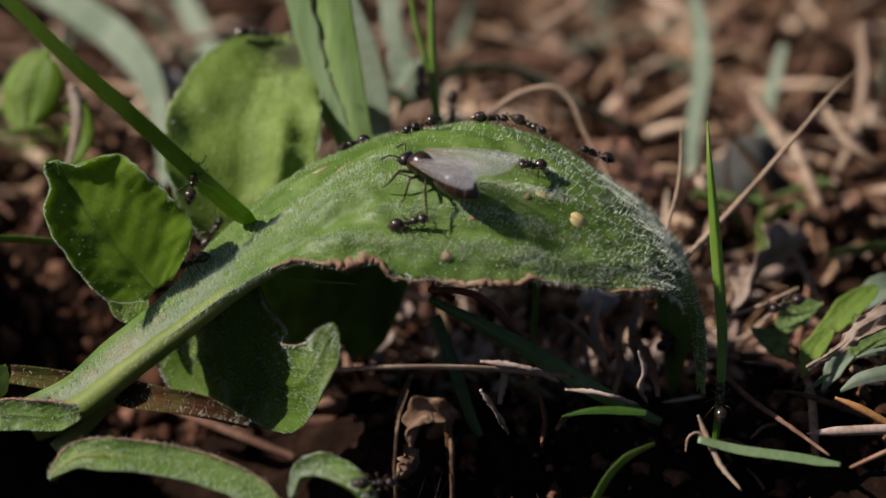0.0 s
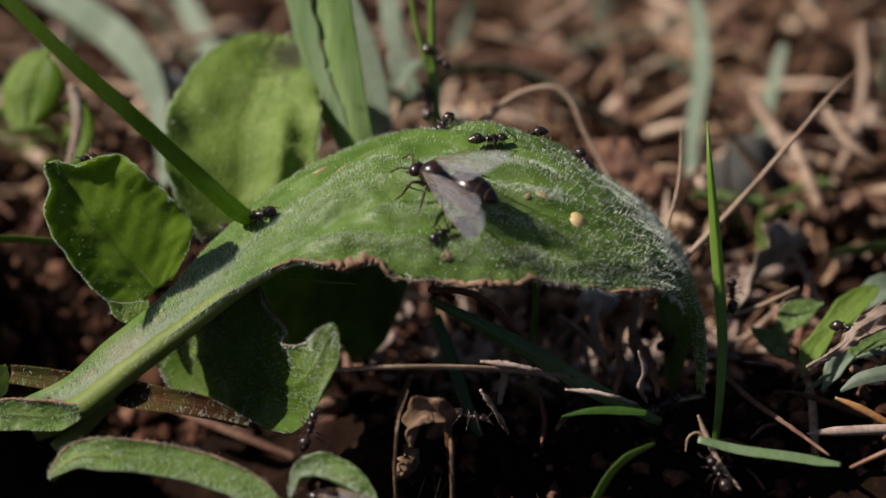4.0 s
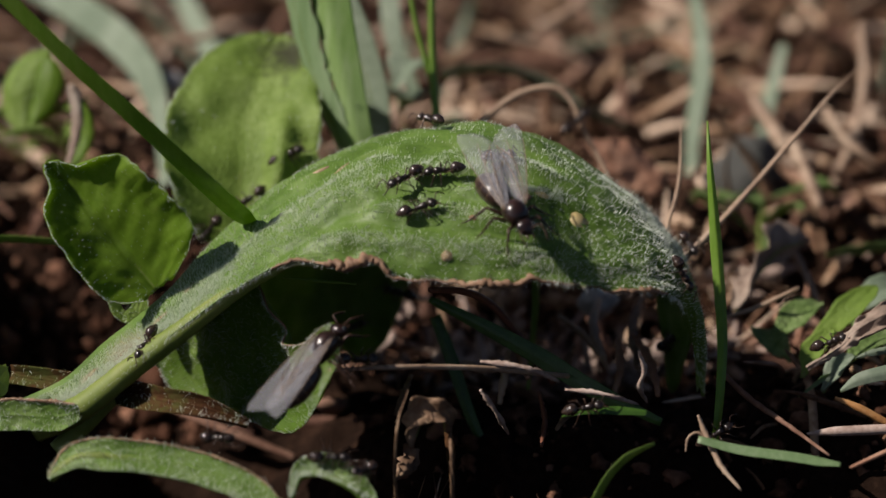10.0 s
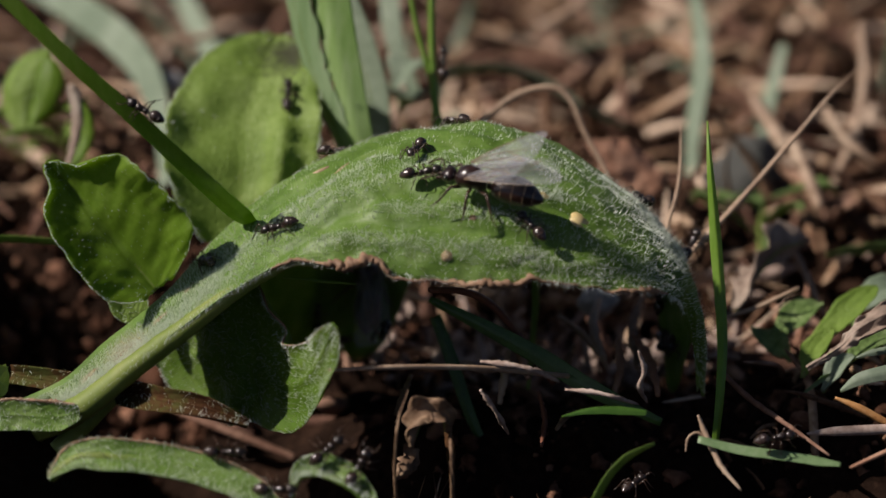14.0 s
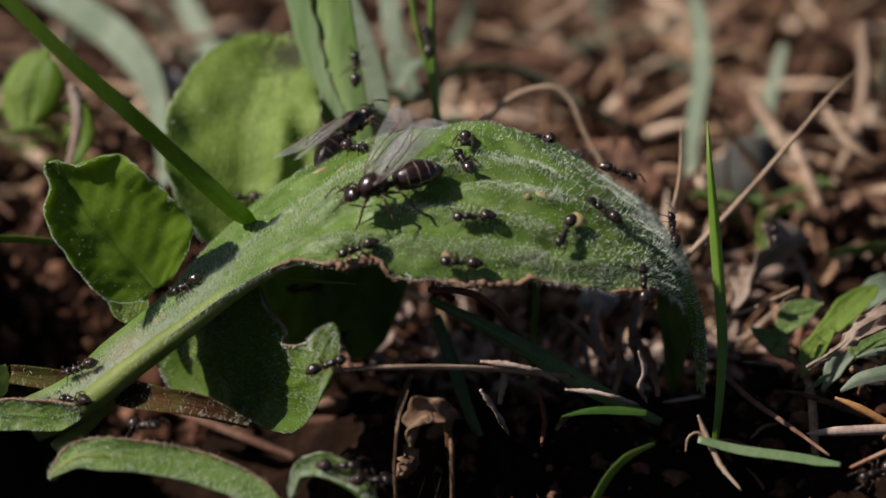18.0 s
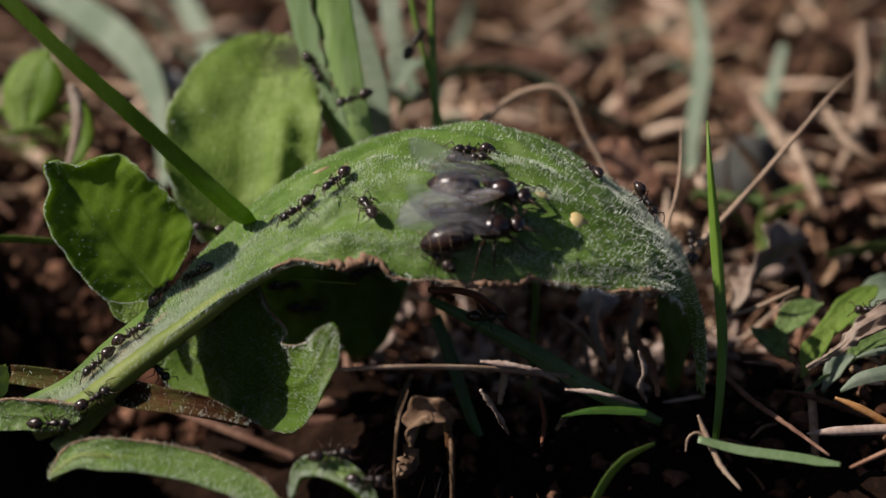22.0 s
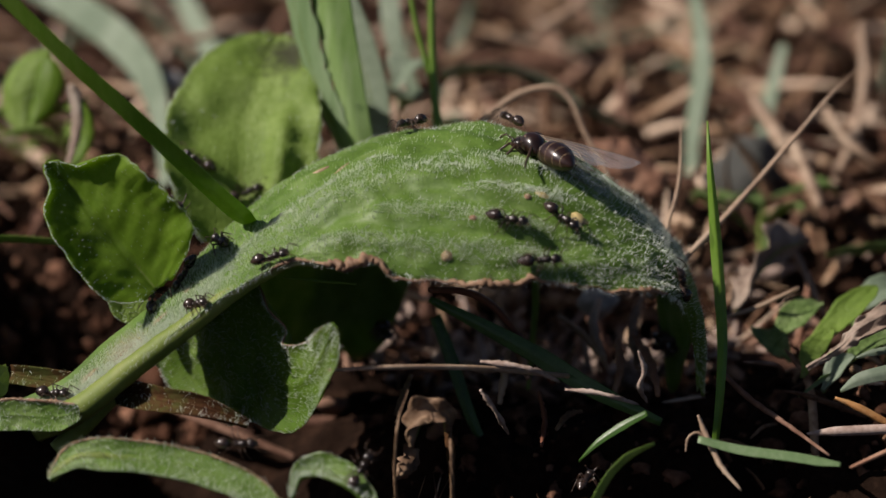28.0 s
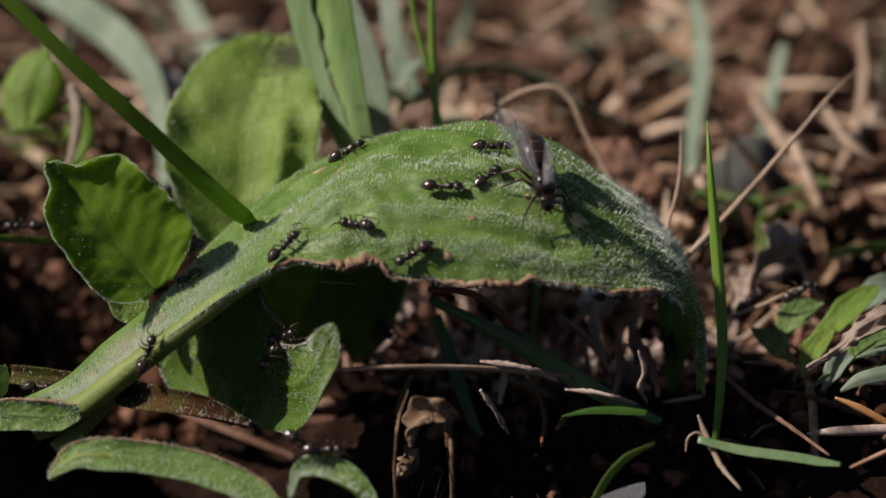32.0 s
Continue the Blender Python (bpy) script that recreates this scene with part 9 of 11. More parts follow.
    carry(ants.pop(), [(0,11.1,30.1,10.1,0,0,87), (1,10.6,11.3,22.1,10,31,58), (1.25,10,9.1,23.4,18,-4,123), (1.5,9.3,6.8,24.7,-12,-25,-166), (2,8.3,7.6,25,-5,-23,-132), (2.5,8.7,9,24.6,19,-16,168), (3,9.2,10.4,24.2,26,7,115), (3.25,8.9,8.3,24.5,6,-10,175), (3.5,8.7,6.2,24.8,-18,-1,-122), (4,8.5,7.1,23.8,15,8,-175), (4.5,7.7,1.5,25.1,-11,3,-123), (5,7.2,-0.6,25.2,-11,14,-137), (5.5,6.8,-1.1,24.9,-11,15,-142), (6,5.6,-3.9,25.1,-15,-9,-142), (6.25,3,-0.7,19.4,-20,12,-140), (7,-6.1,8.1,2.1,0,0,-112), (7.67,-4.6,15.6,5.2,0,0,-164), (8.33,-3,23.1,8.2,0,0,144), (9,-1.5,30.6,11.3,0,0,92), (9.75,-1.4,28.1,17.7,-47,-19,124), (10,-1.3,8.6,25,1,8,128), (10.5,-4.5,35.2,16.7,-49,-10,172), (10.75,-5.8,35.6,16.3,-29,-44,125), (11,-7.1,35.9,15.9,25,-44,48), (11.25,-6.6,22.1,20.2,13,-42,103), (11.5,-6.1,8.3,24.5,8,-33,153), (12,-4.7,7.1,25.1,-3,8,128), (12.5,-5,7.8,24.4,7,11,158), (12.75,-5.6,8.9,23.9,17,3,-162), (13,-6.2,10,23.4,20,-9,-124), (13.25,-3.6,7.9,24.8,20,43,-148), (13.38,-2.9,7.6,24.8,20,16,-96), (13.5,-2.2,7.2,24.8,-1,-1,-46), (13.67,-1.1,8.4,24.6,-6,6,11), (13.83,0.1,9.5,24.4,-2,15,70), (14,1.3,10.6,24.2,8,16,130), (14.17,1.4,9.4,24.7,-7,7,70), (14.33,1.6,8.3,25.1,-7,-10,12), (14.5,1.7,7.1,25.5,8,-19,-49), (15,1.8,8.3,25.2,13,-24,-51), (15.5,1.5,8.8,25.1,3,-14,-43), (16,1.4,9.8,24.9,-1,-6,-16), (16.5,1.3,10.7,24.6,-9,0,1), (17,1.5,8.5,25.4,12,-19,-49), (17.25,1.8,6.4,25.5,3,-19,3), (17.5,2.1,5,25.4,-9,-11,55), (17.75,2.2,2.2,25.6,-1,-12,-19), (18,2.2,-0.6,25.7,2,-5,-92), (19,1.4,-0.4,25.7,3,-3,-113), (20,1.7,-0.5,25.7,3,-4,-105), (20.17,1.4,2.1,25.4,3,0,-158), (20.33,1.1,4.6,25.1,0,3,150), (20.5,0.8,7.2,24.7,-4,3,97), (20.62,0.8,9.3,24.4,-20,-8,54), (20.75,0.8,11.4,24,-24,-27,10), (21,-0.5,12.5,23.8,-27,7,20), (21.25,-3,5,24.8,0,7,-46), (21.5,-5.2,3,24.1,14,16,-97), (21.67,-6.8,0,24.1,13,-2,-50), (21.84,-8.4,-1.9,23.4,16,7,-88), (22,-10.1,-3.9,22.8,12,16,-128), (22.25,-10.3,1.1,22.5,-16,18,156), (22.5,-10.6,6,22.2,-26,-8,87), (23,-12,26.8,17.9,-14,-57,90), (23.5,-10.7,24,22.2,31,-45,48), (24,-9.3,24,25.6,51,0,1), (25,-8.9,24.2,26.8,30,-44,48), (25.25,-7.1,25.8,22.9,52,-1,-2), (25.62,-4.3,28.2,17.1,26,8,-36), (26,-1.5,30.6,11.3,0,0,-71), (26.67,-1.5,30.6,11.3,0,0,-130), (27.33,-1.5,30.6,11.3,0,0,170), (28,-1.5,30.6,11.3,0,0,111), (28.75,-6.8,36.1,17.8,-9,-48,100), (29,-8.5,37.9,19.9,9,-48,76), (29.25,-8.4,30.5,20.6,-48,-21,158), (29.5,-8.3,23.1,21.2,-45,32,-154), (30,-8.6,22.6,18.3,-42,38,-147), (30.5,-7.7,-3.9,23.5,11,19,-117), (31,-7.9,-7.1,21.7,-22,22,-170), (31.25,-7.8,-7.3,21.4,-8,36,-137), (31.5,-7.9,-7.7,20.9,17,33,-89), (31.75,-7.9,-8.3,20.6,-23,33,-160), (32,-8,-9,20.3,-39,4,146)])
    carry(ants.pop(), [(0,-21.2,20,-0.1,0,0,7), (0.5,-17.7,19.4,0.4,39,2,8), (0.75,-15.8,17.7,0.8,-19,2,10), (1,-13.8,16,1.3,-77,4,11), (1.12,-14.6,15.7,1.6,-93,46,10), (1.25,-15.2,15.4,1.8,-17,97,101), (1.44,-16.9,17.5,1,18,61,-166), (1.62,-18.6,19.5,0.3,-22,36,-140), (2,-21.2,20,-0.1,0,0,-173), (3,-21.2,20,-0.1,0,0,-117), (4,-21.2,20,-0.1,0,0,-62), (5,-21.2,20,-0.1,0,0,-7), (5.75,-15.3,18.3,-0.1,22,-27,47), (6,-13.3,17.7,-0.1,5,-34,80), (7,-10.6,-12.1,11,-46,-36,80), (7.5,-11.4,-4.6,8.1,-29,-41,72), (8,-12.2,2.8,5.3,-11,-41,66), (8.5,-13.5,17.3,-0.4,19,-27,68), (9,-13.7,17.8,-0.4,20,-34,58), (9.5,-11.9,18.8,-1.2,29,-4,4), (10,-10,17.9,-1.3,20,-11,25), (10.25,-10.4,9.6,1.4,43,15,-31), (10.5,-10.7,1.4,4.1,30,48,-94), (10.75,-11.1,-6.9,6.8,69,20,-65), (11,-11.5,-15.2,9.4,90,-15,-57), (12,-11.2,-15.8,8.1,65,-18,-54), (13,-10.7,-16,8.3,43,-19,5), (13.5,-12.2,1.4,4.4,7,-61,84), (14,-13.8,18.8,0.5,14,-76,90), (14.5,-13.9,18.8,1,53,-67,48), (14.67,-13.8,17.9,1.3,18,-59,29), (14.83,-13.6,17,1.6,-15,-58,8), (15,-13.5,16.1,1.9,-49,-63,-13), (15.5,-13.6,15.9,2.4,-64,-46,4), (16,-13.8,15.7,3.1,-75,-23,23), (16.5,-14,15.5,3.6,-75,-7,22), (17,-14.2,15.3,4.2,-76,8,24), (18,-14.3,15.1,4.5,-76,8,25), (18.06,-14.5,13.5,5.6,-26,2,46), (18.11,-14.6,11.9,6.6,20,-17,57), (18.17,-14.8,10.3,7.7,72,-38,48), (18.33,-14.4,3.3,10.7,-4,-54,122), (18.5,-14,-3.6,13.7,-49,-15,166), (19,-13.8,-10.2,17.6,-26,27,177), (19.5,-15.3,-9.2,17.7,-32,2,150), (20,-16.6,-7.8,17.7,-33,17,140), (20.5,-19.2,-6.3,16.1,-29,25,148), (21,-22.3,-3.3,14,-35,26,131), (21.5,-23,-3.1,13.5,-33,29,137), (22,-23.8,-2.7,12.9,-25,32,152), (23,-24.3,-2.7,12.4,-31,33,142), (24,-25,0.4,12.6,-4,47,-160), (24.5,-24.5,-1.4,12.5,-3,41,-178), (25,-23.7,-3.6,12.8,-25,36,154), (25.5,-24,-3,12.6,-17,40,167), (26,-24.2,-2.7,12.5,-10,43,177), (26.5,-24.6,-2.3,12.3,13,36,-149), (27,-24.9,-1.5,12.2,19,39,-146), (27.5,-24.9,-1.3,12.3,24,43,-141), (28,-25.1,-0.9,12.2,33,47,-136), (28.5,-24.5,-1.4,12.5,23,37,-139), (29,-23.5,-2.5,13.2,13,36,-149), (29.5,-24.6,-0.5,12.6,5,45,-176), (30,-25.2,-1.3,13.9,104,132,-17), (30.5,-26,-0.9,13.1,114,125,-11), (31,-26.9,-0.7,12.3,129,121,15), (31.5,-25.5,-2,12.5,-42,44,165), (32,-24.7,-2.1,12.2,-31,29,139)])
    carry(ants.pop(), [(0,-9.5,-27.6,-2.4,0,0,100), (1,-9.5,-27.6,-2.4,0,0,100), (1.5,-10.5,-24.6,0.6,-49,-1,137), (2,-11.5,-21.5,3.7,89,155,-16), (2.25,-11.7,-21.4,2.9,103,117,4), (2.5,-11.9,-21.3,2.1,35,71,-59), (2.75,-12,-22,1.4,49,34,-28), (3,-12.1,-22.6,0.8,42,-4,-10), (3.5,-12.1,-21.4,2.4,4,-44,61), (4,-12.4,-16.7,2.9,28,-64,44), (4.5,-12.1,-16.6,5.1,26,-75,24), (5,-12,-15.9,6.6,-39,-57,71), (5.5,-12,-14.1,8.3,-1,-83,33), (6,-12.4,-11.9,8.9,-43,-31,81), (6.5,-12,0.1,4,-19,-17,69), (7,-11.7,12.1,-0.8,0,0,60), (8,-11.5,14.4,-0.8,0,0,60), (8.5,-13,2.9,4.1,-40,-16,129), (8.75,-13.8,-2.8,6.6,10,-64,61), (9,-14.5,-8.6,9,84,-27,-30), (9.25,-13.2,-10.9,9,42,-12,18), (9.5,-11.9,-13.3,9,23,25,50), (10,-8,-14.6,8.9,47,1,2), (10.25,-9.2,-14.7,9.3,19,-36,47), (10.5,-10.4,-14.9,9.7,-36,-32,117), (10.75,-11.9,-12.3,9.1,27,-55,26), (11,-13.3,-9.7,8.5,61,-13,-40), (11.5,-10.4,-14.8,9.8,47,-4,-24), (12,-8,-14.4,9.1,46,-15,17), (12.5,-9.3,-1.2,4,20,-12,33), (13,-10.5,12,-1.2,0,0,56), (14,-11.8,12.8,-0.8,0,0,0), (14.5,-11.6,13,-0.8,0,0,27), (15,-11.4,13.1,-0.7,0,0,47), (15.5,-11.2,13.2,-0.7,0,0,56), (16,-11,13.3,-0.6,0,0,60), (16.5,-10.8,13.4,-0.5,0,0,65), (17,-10.6,13.5,-0.4,0,0,71), (18,-11.1,12.6,-0.7,0,0,71), (18.5,-11.7,19.4,-1.1,1,-42,97), (18.67,-11.7,18.6,-0.2,-25,-60,64), (18.83,-11.6,17.9,0.7,-27,-83,11), (19,-11.6,17.1,1.7,-93,-110,24), (19.17,-11.9,17.9,1.7,84,-63,-99), (19.33,-12.3,18.6,1.8,93,-57,-53), (19.5,-12.7,19.3,1.8,106,-57,-10), (19.67,-12.9,18.2,1.9,21,-45,33), (19.83,-13,17.2,2.1,-29,-15,33), (20,-13.2,16.1,2.2,-77,4,11), (20.5,-13.7,15.8,3,-76,10,29), (21,-14.4,15.2,3.9,-76,8,25), (21.5,-14.4,15.4,3.1,-76,7,22), (22,-14.4,15.6,2.1,-77,8,24), (22.25,-14,15.9,1.4,-83,20,9), (22.38,-13.6,16.9,0.8,-23,9,-6), (22.5,-13.2,17.9,0.1,36,15,-23), (23,-11.6,18.3,-1.3,32,1,3), (23.5,-11.4,16.1,-0.9,16,-6,47), (24,-11.2,13.9,-0.6,0,0,90), (24.25,-9.9,12.4,0.1,0,0,61), (24.62,-8,10.3,1.1,0,0,20), (25,-6.1,8.1,2.1,0,0,-20), (26,2.5,-9.7,0.1,0,0,28), (27,11.2,-27.5,-1.9,0,0,75), (27.75,13.3,-14.8,-5.1,0,0,72), (28,14.1,-10.6,-6.1,0,0,71), (28.5,14.3,-10.9,-6.1,0,0,65), (29,14.5,-11.1,-6,0,0,60), (29.5,14,-22.5,0,32,-27,14), (30,14,-22.5,0.1,47,-16,15), (30.5,14.2,-22.7,0.2,49,-8,8), (31,14.4,-22.8,0.2,49,0,1), (31.25,13.8,-23.8,-0.2,26,44,-54), (32,11.2,-27.5,-1.9,0,0,-113)])
    carry(ants.pop(), [(0,22.4,6.7,2.1,-87,2,-83), (2,22.4,6.7,2.1,-87,2,-83), (2.5,22.9,5.8,-1.2,-87,4,-51), (2.75,23.1,2.8,-2,-43,12,-24), (3,23.3,-0.1,-2.8,0,0,0), (3.5,22.3,-4.4,-0.6,22,-6,25), (4,22.2,-3.1,-0.9,37,-20,28), (4.5,21.4,-8.6,1.3,23,-24,48), (5,21.7,-3.6,-0.9,17,-30,61), (5.5,21,-8.8,1.3,10,-31,76), (6,20.7,-8.8,1.2,2,-32,90), (6.5,19,-8.6,1.4,-21,-25,136), (6.75,18.2,-8.3,1.6,19,-46,66), (7,17.4,-7.9,1.8,56,-22,-1), (7.5,16.3,-7.9,1.6,38,-8,7), (8,15.5,-7.3,1.7,51,-3,-10), (8.5,14,-13.7,3.8,18,-7,9), (9,13,-13.6,3.8,41,-16,15), (10,13.6,-14.2,3.5,34,-8,8), (11,14.1,-14.6,2.9,38,-1,-1), (11.5,14.7,-14.9,2.3,50,32,-23), (12,15,-19.9,3.5,59,33,-16), (12.5,16.1,-18.9,1.9,63,26,-29), (13,16.3,-18.7,0.6,47,33,-10), (13.5,18.1,-10.5,-5.3,0,0,-57), (13.75,18.4,-10.9,-5.7,0,0,0), (14,18.8,-11.4,-6.1,0,0,56), (14.5,19.8,-8.9,-4.2,0,0,73), (15,20.6,-9.5,0.2,27,-61,43), (15.5,21.9,-2.9,-0.1,7,-32,75), (16,22.1,-9.5,6.3,52,-77,36), (16.5,22.9,-9.1,9.4,-27,-102,116), (17,23.2,-8.1,11.7,-71,-53,-142), (17.5,21.2,-10.2,14.5,68,-133,26), (18,18.7,-11.5,15.5,23,-53,92), (18.5,16.7,-11.3,17.2,-23,-38,146), (19,13.8,-10.4,19.1,-36,-26,175), (19.5,11.2,-9.9,20.2,-28,-24,157), (20,7,-8.9,21.8,-26,-13,148), (20.5,7,-8.5,22.5,-27,-23,157), (21,6.2,-7.9,23.2,-22,-21,151), (21.5,6.1,-7.6,23.3,2,-23,97), (21.75,5.7,-8,23.3,27,-6,27), (22,5.3,-8.3,23.3,21,22,-38), (22.25,6.7,-4.9,23.9,29,0,13), (22.5,8.1,-1.4,24.5,16,-21,65), (22.67,8.8,2.8,24.2,17,-37,120), (22.83,9.5,7.1,23.8,0,-45,-172), (23,10.2,11.3,23.4,-17,-36,-105), (23.12,9.7,9.1,24,0,-29,-156), (23.25,9.2,7,24.5,5,-14,160), (23.5,7.9,4.4,25.2,-6,-13,-150), (23.75,6.4,2.7,25.3,5,-2,166), (24,5,0.9,25.5,6,13,123), (24.25,5.5,5.3,24.8,12,4,161), (24.5,6.1,9.6,24.2,12,-8,-161), (24.67,6.5,9.8,24.5,5,-19,-108), (24.83,6.8,10,24.7,-9,-19,-51), (25,7.2,10.2,25,-17,-8,3), (25.25,6.8,10.1,25,-5,-18,-73), (25.5,6.4,10.1,25.1,8,-8,-149), (26,6.5,10.1,25,9,-14,-152), (26.5,6.5,10.1,25,13,-17,-164), (27,6.5,6.9,25.8,17,-10,163), (27.5,6.5,6.3,25.9,19,-5,141), (28,6.7,10.1,24.6,20,2,119), (28.5,4.9,6,26.1,2,-6,124), (28.67,4.5,6,26.2,2,-13,69), (28.84,3.6,7.4,25.9,2,0,107), (29,2.8,8.8,25.6,11,10,146), (29.25,3.2,7.6,26,3,-5,89), (29.5,3.7,6.4,26.4,11,-19,30), (30,4,7.8,26,-2,-11,67), (30.5,4.2,7.5,26.2,5,-14,92), (30.75,4.1,8.1,26.1,14,-21,126), (31,4.1,8.7,26,17,-32,161), (32,5.7,30.3,20.3,0,-54,107)])
    carry(ants.pop(), [(0,-47.2,-8.7,2.9,0,0,80), (5,-47.2,-8.7,2.9,0,0,80), (5.5,-41.6,-8.1,20.7,29,7,27), (6,-35.9,-7.5,38.5,42,34,-23), (6.5,-38.3,11.3,30.5,16,46,-61), (7,-40.8,30,22.5,21,40,-52), (7.25,-42.5,35.6,22.5,-45,60,-159), (7.5,-44.2,41.2,22.5,-69,18,132), (7.75,-46.2,44.1,23.1,-35,72,-155), (8,-48.1,47.1,23.8,49,33,-36), (8.25,-44.3,49.8,24.9,56,6,-15), (8.62,-38.5,54,26.7,29,-5,17), (9,-32.7,58.1,28.4,0,0,50), (11,-21.2,20,-0.1,0,0,104), (11.38,-23.6,20.1,6.9,21,-9,71), (11.75,-26,20.1,13.8,43,-5,37), (12,-27.6,20.1,18.5,26,36,-18), (12.17,-27.9,15.7,20.7,-18,45,-85), (12.33,-28.3,11.2,23,-46,19,-138), (12.5,-28.6,6.7,25.2,-46,-16,-175), (13,-29.7,-6.7,32,-42,-35,158), (13.5,-28.8,-6.3,31.6,-61,-28,157), (14,-28.2,-6.2,31.2,-62,-24,159), (14.25,-32.9,-6.8,24.1,-64,15,179), (14.62,-40.1,-7.7,13.5,-29,18,-143), (15,-47.2,-8.7,2.9,0,0,-111), (16,-18,-18.1,0.5,0,0,177), (17,11.2,-27.5,-1.9,0,0,104), (17.75,4.3,-16.3,13,-46,-19,155), (18,1.6,-12.6,18.1,-60,-2,176), (18.5,-0.7,-12.2,18.8,-56,-12,163), (19,-3.6,-11.4,19.5,-49,-24,153), (20,-3.5,-11.4,19.4,-51,-23,155), (20.5,-4.1,-11.6,19,-38,-34,132), (21,-5.4,-11.3,19.2,-38,-35,139), (21.5,-6.1,-9.4,20.6,-29,-40,121), (22,-6.9,-7.7,21.4,-24,-8,109), (22.5,-5.8,-6.6,22.6,2,-35,57), (22.75,-5.4,-6.3,23,-27,-27,139), (22.88,-4.9,-6.4,22.9,-2,-25,85), (23,-4.4,-6.5,22.9,12,-7,39), (23.25,-5.2,-5.1,23.5,-4,-11,84), (23.5,-5.9,-3.7,24,-19,-3,129), (23.75,-6.7,-0.3,23.9,-8,15,163), (24,-7.5,3.2,23.7,12,23,-157), (24.25,-7.2,5.1,18.2,5,29,-115), (25,-6.1,8.1,2.1,0,0,-86), (26,-4.6,15.6,5.2,0,0,-137), (27,-3,23.1,8.2,0,0,171), (28,-1.5,30.6,11.3,0,0,120), (28.38,-4,27.7,14.3,7,-27,92), (28.75,-6.5,24.8,17.3,32,-45,51), (28.88,-7.1,17.1,20.3,1,-17,106), (29,-7.8,9.5,23.2,2,20,144), (29.12,-8.2,9,23,-9,20,66), (29.25,-8.7,8.5,22.8,-11,9,-8), (29.38,-8.7,6.8,23.3,5,10,-54), (29.5,-8.8,5.1,23.7,16,21,-100), (30,-10.3,4.2,23.1,20,-21,-42), (31,-10.8,7,22.3,15,-13,-51), (31.5,-9.9,3.8,23.4,19,-21,-44), (32,-9.1,4.7,23,-16,-23,23)])
    carry(ants.pop(), [(0,50.4,8.1,2.1,0,0,-166), (7,50.4,8.1,2.1,0,0,-166), (7.33,46.5,10.7,0.2,0,0,-110), (7.67,42.5,13.4,-1.6,0,0,-55), (8,38.5,16.1,-3.5,0,0,0), (8.25,41.5,14.1,-2.1,0,0,7), (9,50.4,8.1,2.1,0,0,14), (12.5,54.1,29.7,6.1,0,0,-48), (16,57.8,51.4,10,0,0,-110), (16.75,47.1,40.6,-4.4,0,0,-64), (17,43.5,37,-9.2,0,0,0), (17.25,47.1,40.6,-4.4,0,0,56), (18,57.8,51.4,10,0,0,70), (21,50.4,8.1,2.1,0,0,125), (21.75,45.4,3.8,6,-56,6,136), (22,43.8,2.3,7.3,-55,13,141), (22.5,44.1,2.4,8.2,-69,14,137), (23,44.4,2.4,8.9,-70,14,135), (23.5,39.7,0.9,9.7,-62,5,144), (24,35,-0.6,10.4,-52,-6,153), (24.5,30.4,-2.2,11.1,-43,-16,160), (25,25.7,-3.7,11.8,11,-42,90), (25.5,24.7,-5,12.7,42,-61,97), (26,24.3,-5.4,13.2,113,-97,23), (26.5,23.8,-5.4,12.8,65,-39,98), (27,23.3,-6.5,13.3,56,-46,106), (27.5,22.9,-7.3,13.5,60,-29,101), (27.75,22.6,-7.9,13.9,40,-65,124), (28,22.3,-8.4,14.4,-68,-67,-126), (28.5,20.7,-10.4,15.1,-17,-54,173), (28.67,20.4,-10.3,15.5,50,-49,77), (28.83,19.9,-10.9,15.6,51,-4,44), (29,19,-11,16,51,45,20), (29.5,18.5,-10.8,16.5,50,23,28), (29.67,18.3,-10.9,16.7,14,55,-32), (29.83,18.1,-10.9,16.9,-42,37,-110), (30,17.8,-10.9,17,-49,-3,-148), (30.17,18.7,-10.3,17,-32,-41,167), (30.33,19.5,-9.7,16.9,24,-45,89), (30.5,20.3,-9.1,16.8,48,-10,39), (30.75,21.1,-8,16.8,54,-53,87), (31,22.6,-3.8,15,-5,-54,-173), (31.25,22.1,-8.5,15,-59,-3,-135), (31.37,22.4,-4.3,12.3,-92,36,-125), (31.5,22.6,-0.2,9.6,15,110,13), (31.62,22.9,3.9,6.9,-79,135,-52), (32,22.4,7,1.9,77,42,92)])
